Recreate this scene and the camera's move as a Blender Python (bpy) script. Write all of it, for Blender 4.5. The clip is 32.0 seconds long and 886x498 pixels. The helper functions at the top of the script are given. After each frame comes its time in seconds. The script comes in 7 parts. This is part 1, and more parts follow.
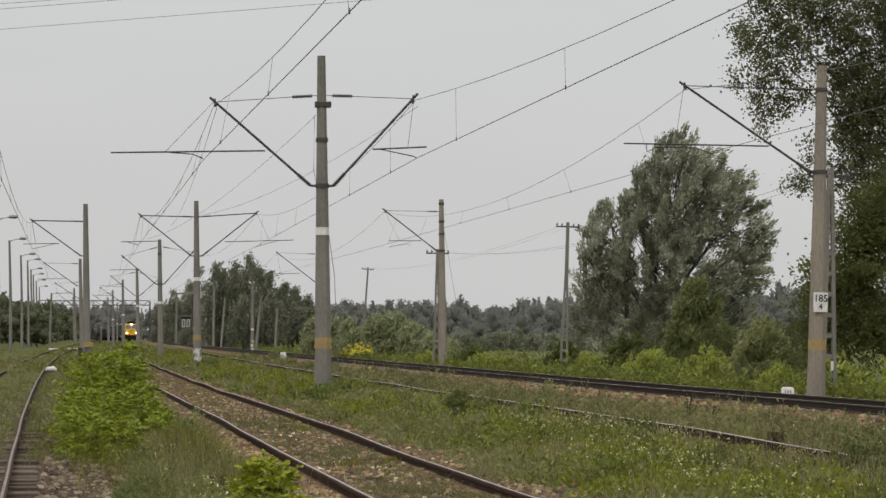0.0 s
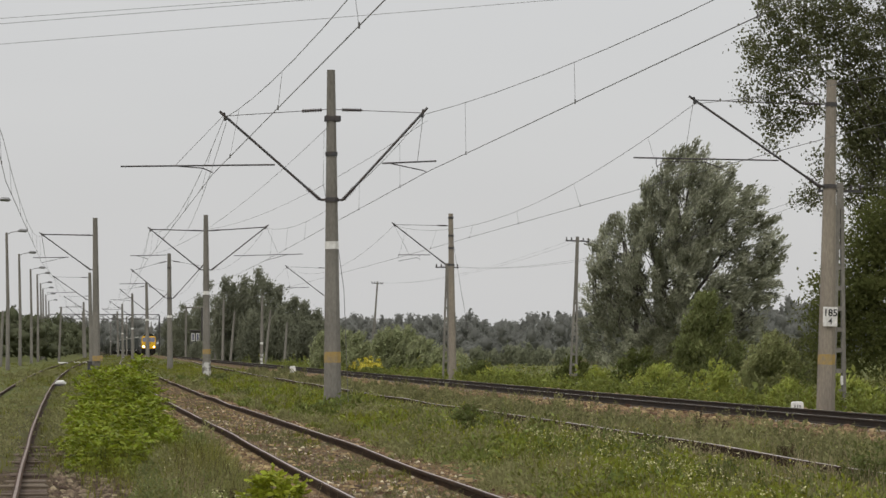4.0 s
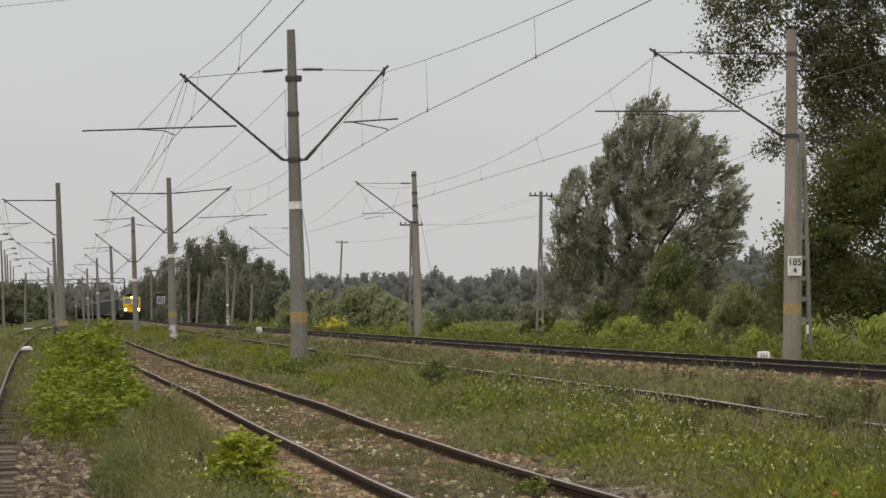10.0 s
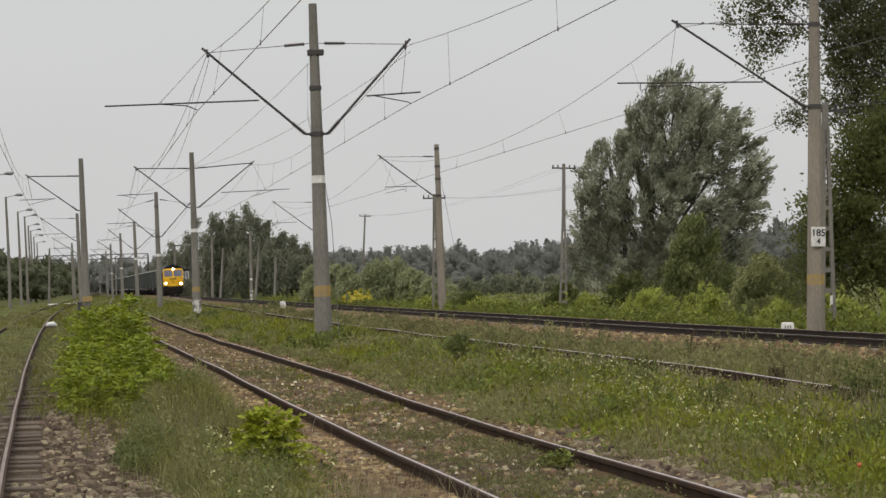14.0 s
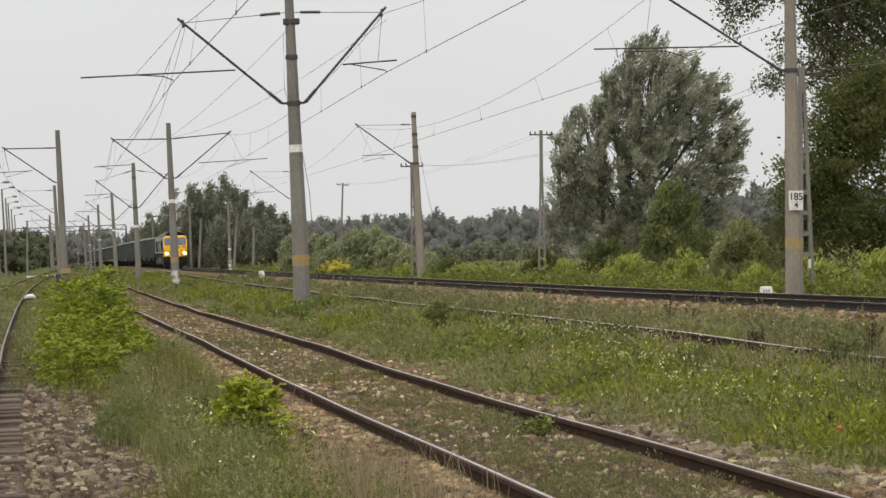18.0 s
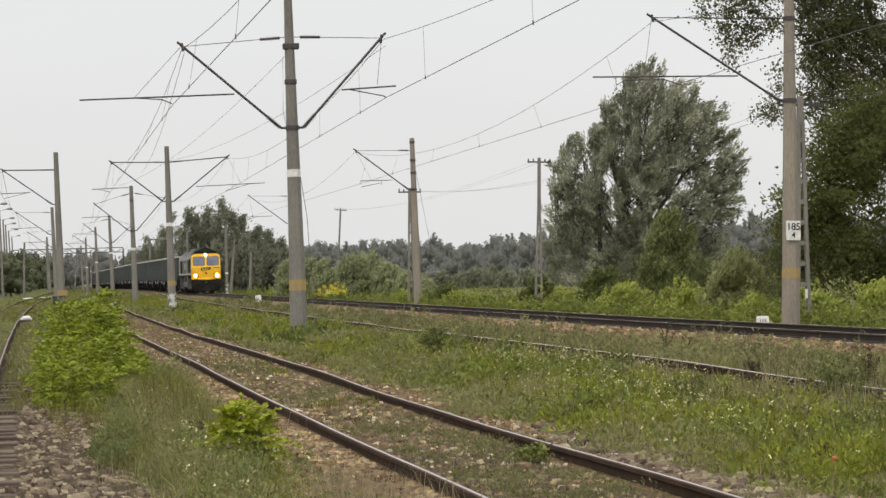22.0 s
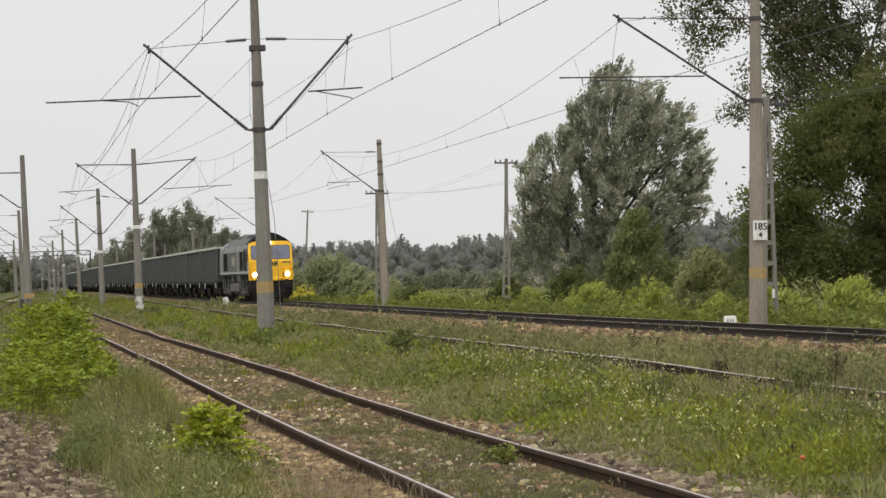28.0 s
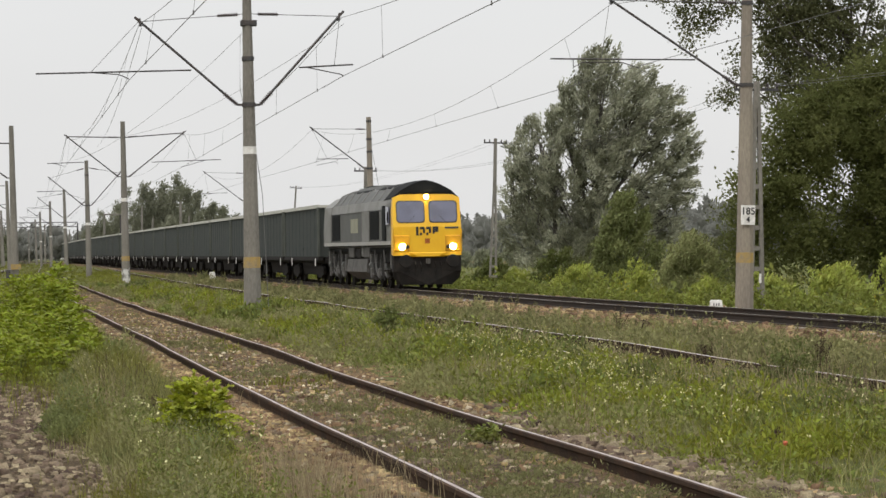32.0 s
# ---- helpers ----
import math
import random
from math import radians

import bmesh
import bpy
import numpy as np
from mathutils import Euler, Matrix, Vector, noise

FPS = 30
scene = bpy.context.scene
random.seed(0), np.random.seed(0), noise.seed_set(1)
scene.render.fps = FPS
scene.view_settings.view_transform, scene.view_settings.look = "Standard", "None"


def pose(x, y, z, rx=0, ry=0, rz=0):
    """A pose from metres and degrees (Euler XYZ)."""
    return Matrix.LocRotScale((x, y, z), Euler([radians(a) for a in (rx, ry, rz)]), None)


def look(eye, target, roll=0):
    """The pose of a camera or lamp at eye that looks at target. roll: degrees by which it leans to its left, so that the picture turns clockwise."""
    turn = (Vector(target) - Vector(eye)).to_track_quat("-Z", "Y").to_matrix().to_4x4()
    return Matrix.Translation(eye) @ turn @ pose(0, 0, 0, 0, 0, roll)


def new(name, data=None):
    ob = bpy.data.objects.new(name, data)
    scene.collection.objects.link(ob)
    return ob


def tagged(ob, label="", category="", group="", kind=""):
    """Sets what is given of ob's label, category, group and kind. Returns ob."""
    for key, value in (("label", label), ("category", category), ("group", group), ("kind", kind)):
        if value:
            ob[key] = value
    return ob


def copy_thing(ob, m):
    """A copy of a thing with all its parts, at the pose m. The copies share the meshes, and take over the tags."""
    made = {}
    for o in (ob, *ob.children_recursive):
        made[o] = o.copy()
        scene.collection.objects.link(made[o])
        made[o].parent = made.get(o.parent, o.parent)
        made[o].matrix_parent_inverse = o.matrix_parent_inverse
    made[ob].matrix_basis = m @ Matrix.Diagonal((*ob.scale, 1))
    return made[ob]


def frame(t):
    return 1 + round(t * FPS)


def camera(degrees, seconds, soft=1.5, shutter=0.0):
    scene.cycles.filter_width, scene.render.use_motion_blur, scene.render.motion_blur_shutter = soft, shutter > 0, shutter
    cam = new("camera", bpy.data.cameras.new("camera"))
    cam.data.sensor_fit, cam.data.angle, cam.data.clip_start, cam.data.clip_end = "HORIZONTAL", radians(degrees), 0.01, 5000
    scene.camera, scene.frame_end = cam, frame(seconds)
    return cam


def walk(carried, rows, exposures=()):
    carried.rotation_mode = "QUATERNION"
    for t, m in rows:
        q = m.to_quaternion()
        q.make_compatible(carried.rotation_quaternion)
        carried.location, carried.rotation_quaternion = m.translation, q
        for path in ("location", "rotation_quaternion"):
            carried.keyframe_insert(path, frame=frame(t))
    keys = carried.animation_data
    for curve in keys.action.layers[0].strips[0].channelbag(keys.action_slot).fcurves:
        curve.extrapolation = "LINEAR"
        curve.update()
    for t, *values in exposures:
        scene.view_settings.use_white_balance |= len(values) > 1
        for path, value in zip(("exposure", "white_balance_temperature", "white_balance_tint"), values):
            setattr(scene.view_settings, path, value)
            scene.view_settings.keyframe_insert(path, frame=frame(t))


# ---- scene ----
cam = camera(18.0, 32.0, soft=1.5)
EYE = (0.0, 0.0, 1.6)
# seconds and the camera's turn in degrees
TURNS = [
    (0, 91.798, -0.020, -8.364), (0.5, 91.789, -0.121, -8.190), (1, 92.016, -0.285, -8.092), (1.5, 91.932, -0.152, -8.094),
    (2, 91.828, 0.571, -7.896), (2.5, 91.799, 0.598, -7.875), (3, 91.771, 0.597, -8.154), (3.5, 91.696, -0.227, -8.190),
    (4, 92.087, -0.072, -8.172), (4.5, 92.111, -0.299, -7.829), (6.5, 92.128, 0.465, -7.981), (7, 91.967, 0.269, -8.138),
    (7.5, 91.778, 0.958, -8.214), (8, 91.875, 0.840, -8.351), (8.5, 91.821, 1.320, -8.452), (9, 91.546, 1.463, -8.775),
    (9.5, 91.341, 1.258, -9.003), (10, 91.205, 1.181, -8.867), (10.5, 91.172, 1.208, -8.530), (11, 91.316, 1.301, -8.485),
    (11.5, 91.135, 1.037, -8.517), (12, 91.445, 0.962, -8.148), (12.5, 91.222, 1.090, -8.236), (13, 91.376, 1.637, -8.003),
    (13.5, 90.848, 1.961, -8.173), (14, 90.666, 1.543, -8.386), (14.5, 90.793, 1.295, -8.518), (16.5, 90.723, 1.835, -8.666),
    (17, 90.516, 2.185, -8.405), (17.5, 90.479, 2.380, -8.951), (18, 89.992, 2.180, -8.827), (18.5, 90.069, 2.375, -8.736),
    (19, 90.054, 2.056, -8.849), (19.5, 89.972, 1.651, -8.995), (20, 90.088, 1.554, -8.720), (20.5, 90.265, 1.635, -8.823),
    (21, 90.393, 1.706, -8.630), (21.5, 90.505, 1.551, -8.652), (22, 90.527, 1.564, -8.889), (22.5, 90.352, 1.686, -8.681),
    (23, 90.675, 1.960, -8.874), (23.5, 90.485, 1.390, -8.846), (24, 90.534, 1.341, -8.977), (24.5, 90.701, 1.202, -9.236),
    (25, 90.186, 0.913, -9.202), (25.5, 90.554, 1.230, -9.398), (27.5, 90.720, 1.417, -9.298), (28, 90.533, 1.823, -9.554),
    (28.5, 90.733, 1.729, -9.290), (29, 90.267, 1.618, -9.283), (29.5, 89.841, 1.897, -9.205), (30, 89.774, 0.977, -9.620),
    (30.5, 89.866, 0.938, -9.478), (31, 89.789, 0.799, -9.492), (31.5, 90.031, 0.710, -9.433), (32, 90.093, 0.733, -9.818),
]
LIGHTNESS = [(0, -0.22), (4, -0.20), (9, -0.22), (13, -0.20), (17, 0.01), (20, 0.17), (22, 0.18), (24, 0.10), (28, 0.15), (32, 0.16)]
walk(cam, [(t, pose(*EYE, a, b, c)) for t, a, b, c in TURNS], LIGHTNESS)

# ---- light: an overcast day ----
world = bpy.data.worlds.new("overcast_sky")
scene.world = world
world.use_nodes = True
wn, wl = world.node_tree.nodes, world.node_tree.links
sky = wn.new("ShaderNodeTexSky")
sky.sky_type = "NISHITA"
sky.sun_disc = False
sky.sun_elevation, sky.sun_rotation = radians(48), radians(200)
sky.dust_density = 4.0
coord = wn.new("ShaderNodeTexCoord")
clouds = wn.new("ShaderNodeTexNoise")
clouds.inputs["Scale"].default_value = 2.2
clouds.inputs["Detail"].default_value = 4.0
stretch = wn.new("ShaderNodeMapping")
stretch.inputs["Scale"].default_value = (1.0, 1.0, 4.0)
wl.new(coord.outputs["Generated"], stretch.inputs["Vector"])
wl.new(stretch.outputs["Vector"], clouds.inputs["Vector"])
ramp = wn.new("ShaderNodeValToRGB")
ramp.color_ramp.elements[0].position, ramp.color_ramp.elements[0].color = 0.3, (0.662, 0.660, 0.660, 1)
ramp.color_ramp.elements[1].position, ramp.color_ramp.elements[1].color = 0.7, (0.720, 0.717, 0.713, 1)
wl.new(clouds.outputs["Fac"], ramp.inputs["Fac"])
dim = wn.new("ShaderNodeMix")
dim.data_type, dim.blend_type = "RGBA", "MIX"
dim.inputs["Factor"].default_value = 0.012
wl.new(ramp.outputs["Color"], dim.inputs["A"])
wl.new(sky.outputs["Color"], dim.inputs["B"])
wl.new(dim.outputs["Result"], wn["Background"].inputs["Color"])
# an overcast sky is brighter overhead than near the horizon
height = wn.new("ShaderNodeSeparateXYZ")
wl.new(coord.outputs["Generated"], height.inputs["Vector"])
lift = wn.new("ShaderNodeMapRange")
lift.interpolation_type = "SMOOTHSTEP"
lift.inputs["From Min"].default_value, lift.inputs["From Max"].default_value = 0.22, 0.95
lift.inputs["To Min"].default_value, lift.inputs["To Max"].default_value = 1.0, 2.3
wl.new(height.outputs["Z"], lift.inputs["Value"])
wl.new(lift.outputs["Result"], wn["Background"].inputs["Strength"])
sun = new("sun", bpy.data.lights.new("sun", "SUN"))
sun.data.energy, sun.data.angle, sun.data.color = 1.1, radians(25), (1.0, 0.97, 0.92)
sun.matrix_world = look((0, 0, 50), (18, 30, 0))

# ---- materials ----


def material(name, colour, rough=0.8, metal=0.0, vary=0.25, scale=6.0, second=None, amount=0.5, bump=0.3, fine=60.0, island=0.0, rand=0.0, stretch_xyz=(1, 1, 1), trans=0.0, gloss=0.5, edge=(0.38, 0.68)):
    """A surface with stains at a large and grain at a small scale; second is the colour of the stains."""
    m = bpy.data.materials.new(name)
    m.use_nodes = True
    n, l = m.node_tree.nodes, m.node_tree.links
    b = n["Principled BSDF"]
    b.inputs["Roughness"].default_value, b.inputs["Metallic"].default_value = rough, metal
    b.inputs["Specular IOR Level"].default_value = gloss
    tc = n.new("ShaderNodeTexCoord")
    mp = n.new("ShaderNodeMapping")
    mp.inputs["Scale"].default_value = stretch_xyz
    l.new(tc.outputs["Object"], mp.inputs["Vector"])
    big = n.new("ShaderNodeTexNoise")
    big.inputs["Scale"].default_value, big.inputs["Detail"].default_value = scale, 5.0
    small = n.new("ShaderNodeTexNoise")
    small.inputs["Scale"].default_value, small.inputs["Detail"].default_value = fine, 3.0
    l.new(mp.outputs["Vector"], big.inputs["Vector"])
    l.new(mp.outputs["Vector"], small.inputs["Vector"])
    mix = n.new("ShaderNodeMix")
    mix.data_type = "RGBA"
    mix.inputs["A"].default_value = (*colour, 1)
    mix.inputs["B"].default_value = (*(second or [c * 0.6 for c in colour]), 1)
    r = n.new("ShaderNodeMapRange")
    r.inputs["From Min"].default_value, r.inputs["From Max"].default_value = edge
    r.inputs["To Max"].default_value = amount
    l.new(big.outputs["Fac"], r.inputs["Value"])
    l.new(r.outputs["Result"], mix.inputs["Factor"])
    hsv = n.new("ShaderNodeHueSaturation")
    l.new(mix.outputs["Result"], hsv.inputs["Color"])
    v = n.new("ShaderNodeMapRange")
    v.inputs["From Min"].default_value, v.inputs["From Max"].default_value = 0.3, 0.7
    v.inputs["To Min"].default_value, v.inputs["To Max"].default_value = 1 - vary, 1 + vary
    l.new(small.outputs["Fac"], v.inputs["Value"])
    out = v.outputs["Result"]
    if island or rand:
        src = n.new("ShaderNodeNewGeometry").outputs["Random Per Island"] if island else n.new("ShaderNodeObjectInfo").outputs["Random"]
        k = island or rand
        r2 = n.new("ShaderNodeMapRange")
        r2.inputs["To Min"].default_value, r2.inputs["To Max"].default_value = 1 - k, 1 + k
        l.new(src, r2.inputs["Value"])
        mul = n.new("ShaderNodeMath")
        mul.operation = "MULTIPLY"
        l.new(out, mul.inputs[0])
        l.new(r2.outputs["Result"], mul.inputs[1])
        out = mul.outputs[0]
        r3 = n.new("ShaderNodeMapRange")
        r3.inputs["To Min"].default_value, r3.inputs["To Max"].default_value = 0.5 - 0.05 * k, 0.5 + 0.05 * k
        l.new(src, r3.inputs["Value"])
        l.new(r3.outputs["Result"], hsv.inputs["Hue"])
    l.new(out, hsv.inputs["Value"])
    l.new(hsv.outputs["Color"], b.inputs["Base Color"])
    if bump:
        bp = n.new("ShaderNodeBump")
        bp.inputs["Strength"].default_value, bp.inputs["Distance"].default_value = bump, 0.01
        l.new(small.outputs["Fac"], bp.inputs["Height"])
        l.new(bp.outputs["Normal"], b.inputs["Normal"])
    if trans:
        b.inputs["Transmission Weight"].default_value = 0.0
        tr = n.new("ShaderNodeBsdfTranslucent")
        l.new(hsv.outputs["Color"], tr.inputs["Color"])
        ms = n.new("ShaderNodeMixShader")
        ms.inputs["Fac"].default_value = trans
        l.new(b.outputs["BSDF"], ms.inputs[1])
        l.new(tr.outputs["BSDF"], ms.inputs[2])
        l.new(ms.outputs["Shader"], n["Material Output"].inputs["Surface"])
    return m


def glow(name, colour, strength):
    m = bpy.data.materials.new(name)
    m.use_nodes = True
    b = m.node_tree.nodes["Principled BSDF"]
    b.inputs["Base Color"].default_value = (*colour, 1)
    b.inputs["Emission Color"].default_value = (*colour, 1)
    b.inputs["Emission Strength"].default_value = strength
    return m


CONCRETE = material("aged_concrete", (0.205, 0.192, 0.168), 0.9, vary=0.16, scale=1.3, second=(0.132, 0.123, 0.106), amount=0.85, fine=25, stretch_xyz=(1, 1, 0.35), bump=0.4, gloss=0.25)
CONCRETE_WARM = material("weathered_concrete", (0.265, 0.232, 0.185), 0.9, vary=0.14, scale=1.1, second=(0.175, 0.152, 0.13), amount=0.85, fine=25, stretch_xyz=(1, 1, 0.3), bump=0.4, gloss=0.25)
STEEL = material("dark_painted_steel", (0.055, 0.055, 0.058), 0.6, 0.3, vary=0.2, scale=5, second=(0.09, 0.06, 0.045), amount=0.5)
WIRE = material("wire_copper", (0.15, 0.145, 0.14), 0.6, 0.3, bump=0)
INSUL = material("brown_porcelain", (0.04, 0.028, 0.025), 0.35, bump=0)
GREYSTEEL = material("galvanised_steel", (0.22, 0.22, 0.22), 0.55, 0.5, vary=0.12, scale=3)
MAINTOP = material("dull_main_rail_head", (0.50, 0.49, 0.42), 0.5, 0.3, vary=0.15, scale=3, second=(0.26, 0.24, 0.19), amount=0.7)
RAILTOP = material("worn_rail_head", (0.36, 0.315, 0.30), 0.5, 0.45, vary=0.15, scale=3, second=(0.22, 0.17, 0.145), amount=0.7)
YARDTOP = material("brown_yard_rail_head", (0.215, 0.170, 0.145), 0.65, 0.25, vary=0.15, scale=3, second=(0.120, 0.085, 0.066), amount=0.8)
RAILSIDE = material("rusty_rail", (0.038, 0.025, 0.017), 0.9, vary=0.25, scale=4, second=(0.080, 0.044, 0.025), amount=0.6, gloss=0.12)
DARKRAIL = material("oiled_main_rail", (0.034, 0.028, 0.024), 0.85, 0.0, vary=0.2, scale=3, second=(0.065, 0.043, 0.031), amount=0.5, gloss=0.12)
WOOD = material("old_sleeper_wood", (0.150, 0.118, 0.092), 0.9, vary=0.3, scale=3, second=(0.066, 0.050, 0.038), amount=0.9, fine=22, stretch_xyz=(0.5, 7, 7), rand=0.25, gloss=0.1)
CONCSLEEP = material("sleeper_concrete", (0.26, 0.235, 0.21), 0.9, vary=0.15, scale=4, rand=0.12, gloss=0.15)
WHITE = material("white_paint", (0.72, 0.71, 0.68), 0.7, vary=0.08, scale=9, second=(0.45, 0.43, 0.39), amount=0.6)
FLAKING = material("flaking_whitewash", (0.55, 0.54, 0.51), 0.8, vary=0.1, scale=3.5, second=(0.16, 0.15, 0.13), amount=1.0, edge=(0.44, 0.54), gloss=0.2)
YELLOWBAND = material("faded_yellow_paint", (0.36, 0.240, 0.065), 0.85, vary=0.15, scale=5, second=(0.25, 0.200, 0.125), amount=1.0)
BLACKPAINT = material("black_paint", (0.02, 0.02, 0.02), 0.6, bump=0)
LEAF = material("leaf_green", (0.088, 0.104, 0.031), 0.6, vary=0.15, scale=0.6, second=(0.160, 0.172, 0.056), amount=0.8, island=0.3, trans=0.35, bump=0, gloss=0.12)
LEAF_SILVER = material("silvery_leaf", (0.420, 0.425, 0.318), 0.5, vary=0.15, scale=0.9, second=(0.188, 0.194, 0.126), edge=(0.42, 0.57), amount=1.0, island=0.22, trans=0.5, bump=0, gloss=0.3)
LEAF_DARK = material("dark_leaf", (0.108, 0.114, 0.054), 0.6, vary=0.12, scale=0.8, second=(0.172, 0.176, 0.088), amount=0.8, island=0.22, trans=0.5, bump=0, gloss=0.1)
LEAF_DEEP = material("deep_green_leaf", (0.118, 0.132, 0.044), 0.65, vary=0.10, scale=0.7, second=(0.172, 0.182, 0.066), amount=0.9, island=0.14, trans=0.65, bump=0, gloss=0.1)
# far foliage: the haze of distance is put into this pale grey colour
LEAF_HAZED = material("haze_paled_wood_leaf", (0.280, 0.283, 0.258), 0.9, vary=0.05, scale=0.12, second=(0.250, 0.255, 0.230), amount=0.9, island=0.03, trans=0.7, bump=0, gloss=0.1)
# tree clump beside the line: green greyed in the colour to suggest haze
LEAF_MID = material("haze_greyed_clump_leaf", (0.182, 0.190, 0.134), 0.8, vary=0.08, scale=0.4, second=(0.225, 0.232, 0.162), amount=0.9, island=0.1, trans=0.4, bump=0, gloss=0.1)
LEAF_YARD = material("yard_wood_leaf", (0.088, 0.096, 0.054), 0.8, vary=0.12, scale=0.4, second=(0.122, 0.130, 0.076), amount=0.9, island=0.18, trans=0.3, bump=0, gloss=0.1)
LEAF_EDGE = material("meadow_bush_leaf", (0.235, 0.248, 0.165), 0.8, vary=0.08, scale=0.3, second=(0.285, 0.295, 0.200), amount=0.9, island=0.06, trans=0.45, bump=0, gloss=0.1)
LEAF_WILLOW = material("willow_leaf", (0.335, 0.355, 0.195), 0.65, vary=0.15, scale=0.8, second=(0.260, 0.280, 0.150), amount=0.8, island=0.25, trans=0.45, bump=0, gloss=0.15)
LEAF_BUSH = material("yellow_green_bush_leaf", (0.325, 0.355, 0.072), 0.6, vary=0.15, scale=1.2, second=(0.200, 0.228, 0.060), amount=0.9, island=0.3, trans=0.35, bump=0, gloss=0.2)
LEAF_BRIGHT = material("bright_shrub_leaf", (0.225, 0.262, 0.018), 0.55, vary=0.12, scale=2.2, second=(0.135, 0.168, 0.014), amount=0.8, island=0.3, trans=0.3, bump=0, gloss=0.25)
LEAF_WEED = material("weed_leaf", (0.130, 0.152, 0.038), 0.6, vary=0.15, scale=1.1, second=(0.215, 0.225, 0.050), amount=0.9, island=0.4, trans=0.3, bump=0, gloss=0.2)
BARK = material("grey_bark", (0.115, 0.105, 0.092), 0.95, vary=0.3, scale=3, fine=30, stretch_xyz=(1, 1, 0.3), gloss=0.1)
LEAF_SHRUB = material("field_shrub_leaf", (0.150, 0.168, 0.066), 0.6, vary=0.15, scale=1.0, second=(0.200, 0.218, 0.080), amount=0.8, island=0.3, trans=0.35, bump=0, gloss=0.12)
LEAF_ROUND = material("grey_green_bush_leaf", (0.240, 0.254, 0.108), 0.65, vary=0.12, scale=1.0, second=(0.310, 0.316, 0.150), amount=0.8, island=0.25, trans=0.4, bump=0, gloss=0.12)
LEAF_VERGE = material("bright_verge_weed", (0.205, 0.228, 0.045), 0.6, vary=0.15, scale=0.5, second=(0.115, 0.132, 0.036), amount=0.9, island=0.3, trans=0.35, bump=0, gloss=0.15)
LEAF_SEEDLING = material("yellow_green_seedling_leaf", (0.330, 0.360, 0.030), 0.55, vary=0.12, scale=5, second=(0.220, 0.255, 0.024), amount=0.8, island=0.25, trans=0.35, bump=0, gloss=0.2)
LEAF_FIELD = material("field_growth", (0.205, 0.220, 0.080), 0.7, vary=0.15, scale=0.12, second=(0.280, 0.275, 0.095), amount=0.9, island=0.3, trans=0.25, bump=0, gloss=0.15)
LEAF_GREYWEED = material("grey_green_weed", (0.235, 0.226, 0.102), 0.8, vary=0.10, scale=1.3, second=(0.180, 0.180, 0.078), amount=0.9, island=0.18, trans=0.35, bump=0, gloss=0.1)
GRASS = material("meadow_grass", (0.120, 0.125, 0.022), 0.75, vary=0.12, scale=0.25, second=(0.185, 0.180, 0.032), amount=0.95, island=0.35, trans=0.3, bump=0, gloss=0.12)
LUSH = material("lush_grass", (0.215, 0.232, 0.030), 0.7, vary=0.12, scale=1.2, second=(0.140, 0.160, 0.024), amount=0.9, island=0.35, trans=0.35, bump=0, gloss=0.15)
GRASS_GREY = material("greyish_grass", (0.184, 0.184, 0.068), 0.8, vary=0.12, scale=0.4, second=(0.232, 0.218, 0.098), amount=0.9, island=0.35, trans=0.25, bump=0, gloss=0.1)
GRASS_SAGE = material("sage_green_weeds", (0.142, 0.143, 0.062), 0.8, vary=0.10, scale=1.1, second=(0.190, 0.178, 0.084), amount=0.9, island=0.22, trans=0.35, bump=0, gloss=0.1)
GRASS_DRY = material("dry_grass", (0.30, 0.245, 0.15), 0.85, vary=0.15, scale=1.0, second=(0.20, 0.16, 0.10), amount=0.7, island=0.3, trans=0.2, bump=0, gloss=0.1)
DOCK = material("brown_seed_head", (0.070, 0.045, 0.030), 0.9, vary=0.2, scale=8, second=(0.035, 0.028, 0.018), amount=0.8, island=0.3, bump=0, gloss=0.1)
PETAL_WHITE = material("cream_petal", (0.58, 0.55, 0.28), 0.7, island=0.15, bump=0)
PETAL_YELLOW = material("yellow_petal", (0.50, 0.42, 0.03), 0.7, island=0.2, bump=0)
PETAL_RED = material("red_petal", (0.55, 0.13, 0.06), 0.6, bump=0)
STONE = material("grey_ballast", (0.215, 0.168, 0.116), 0.95, vary=0.3, scale=5, second=(0.072, 0.053, 0.037), amount=1.0, island=0.55, gloss=0.1)
STONE_PALE = material("pale_pebble", (0.46, 0.40, 0.29), 0.9, vary=0.2, scale=6, second=(0.30, 0.25, 0.17), amount=0.7, island=0.35, gloss=0.15)
STONE_RED = material("rusty_ballast", (0.272, 0.188, 0.106), 0.95, vary=0.25, scale=0.9, second=(0.092, 0.060, 0.034), amount=1.0, island=0.5, gloss=0.1)


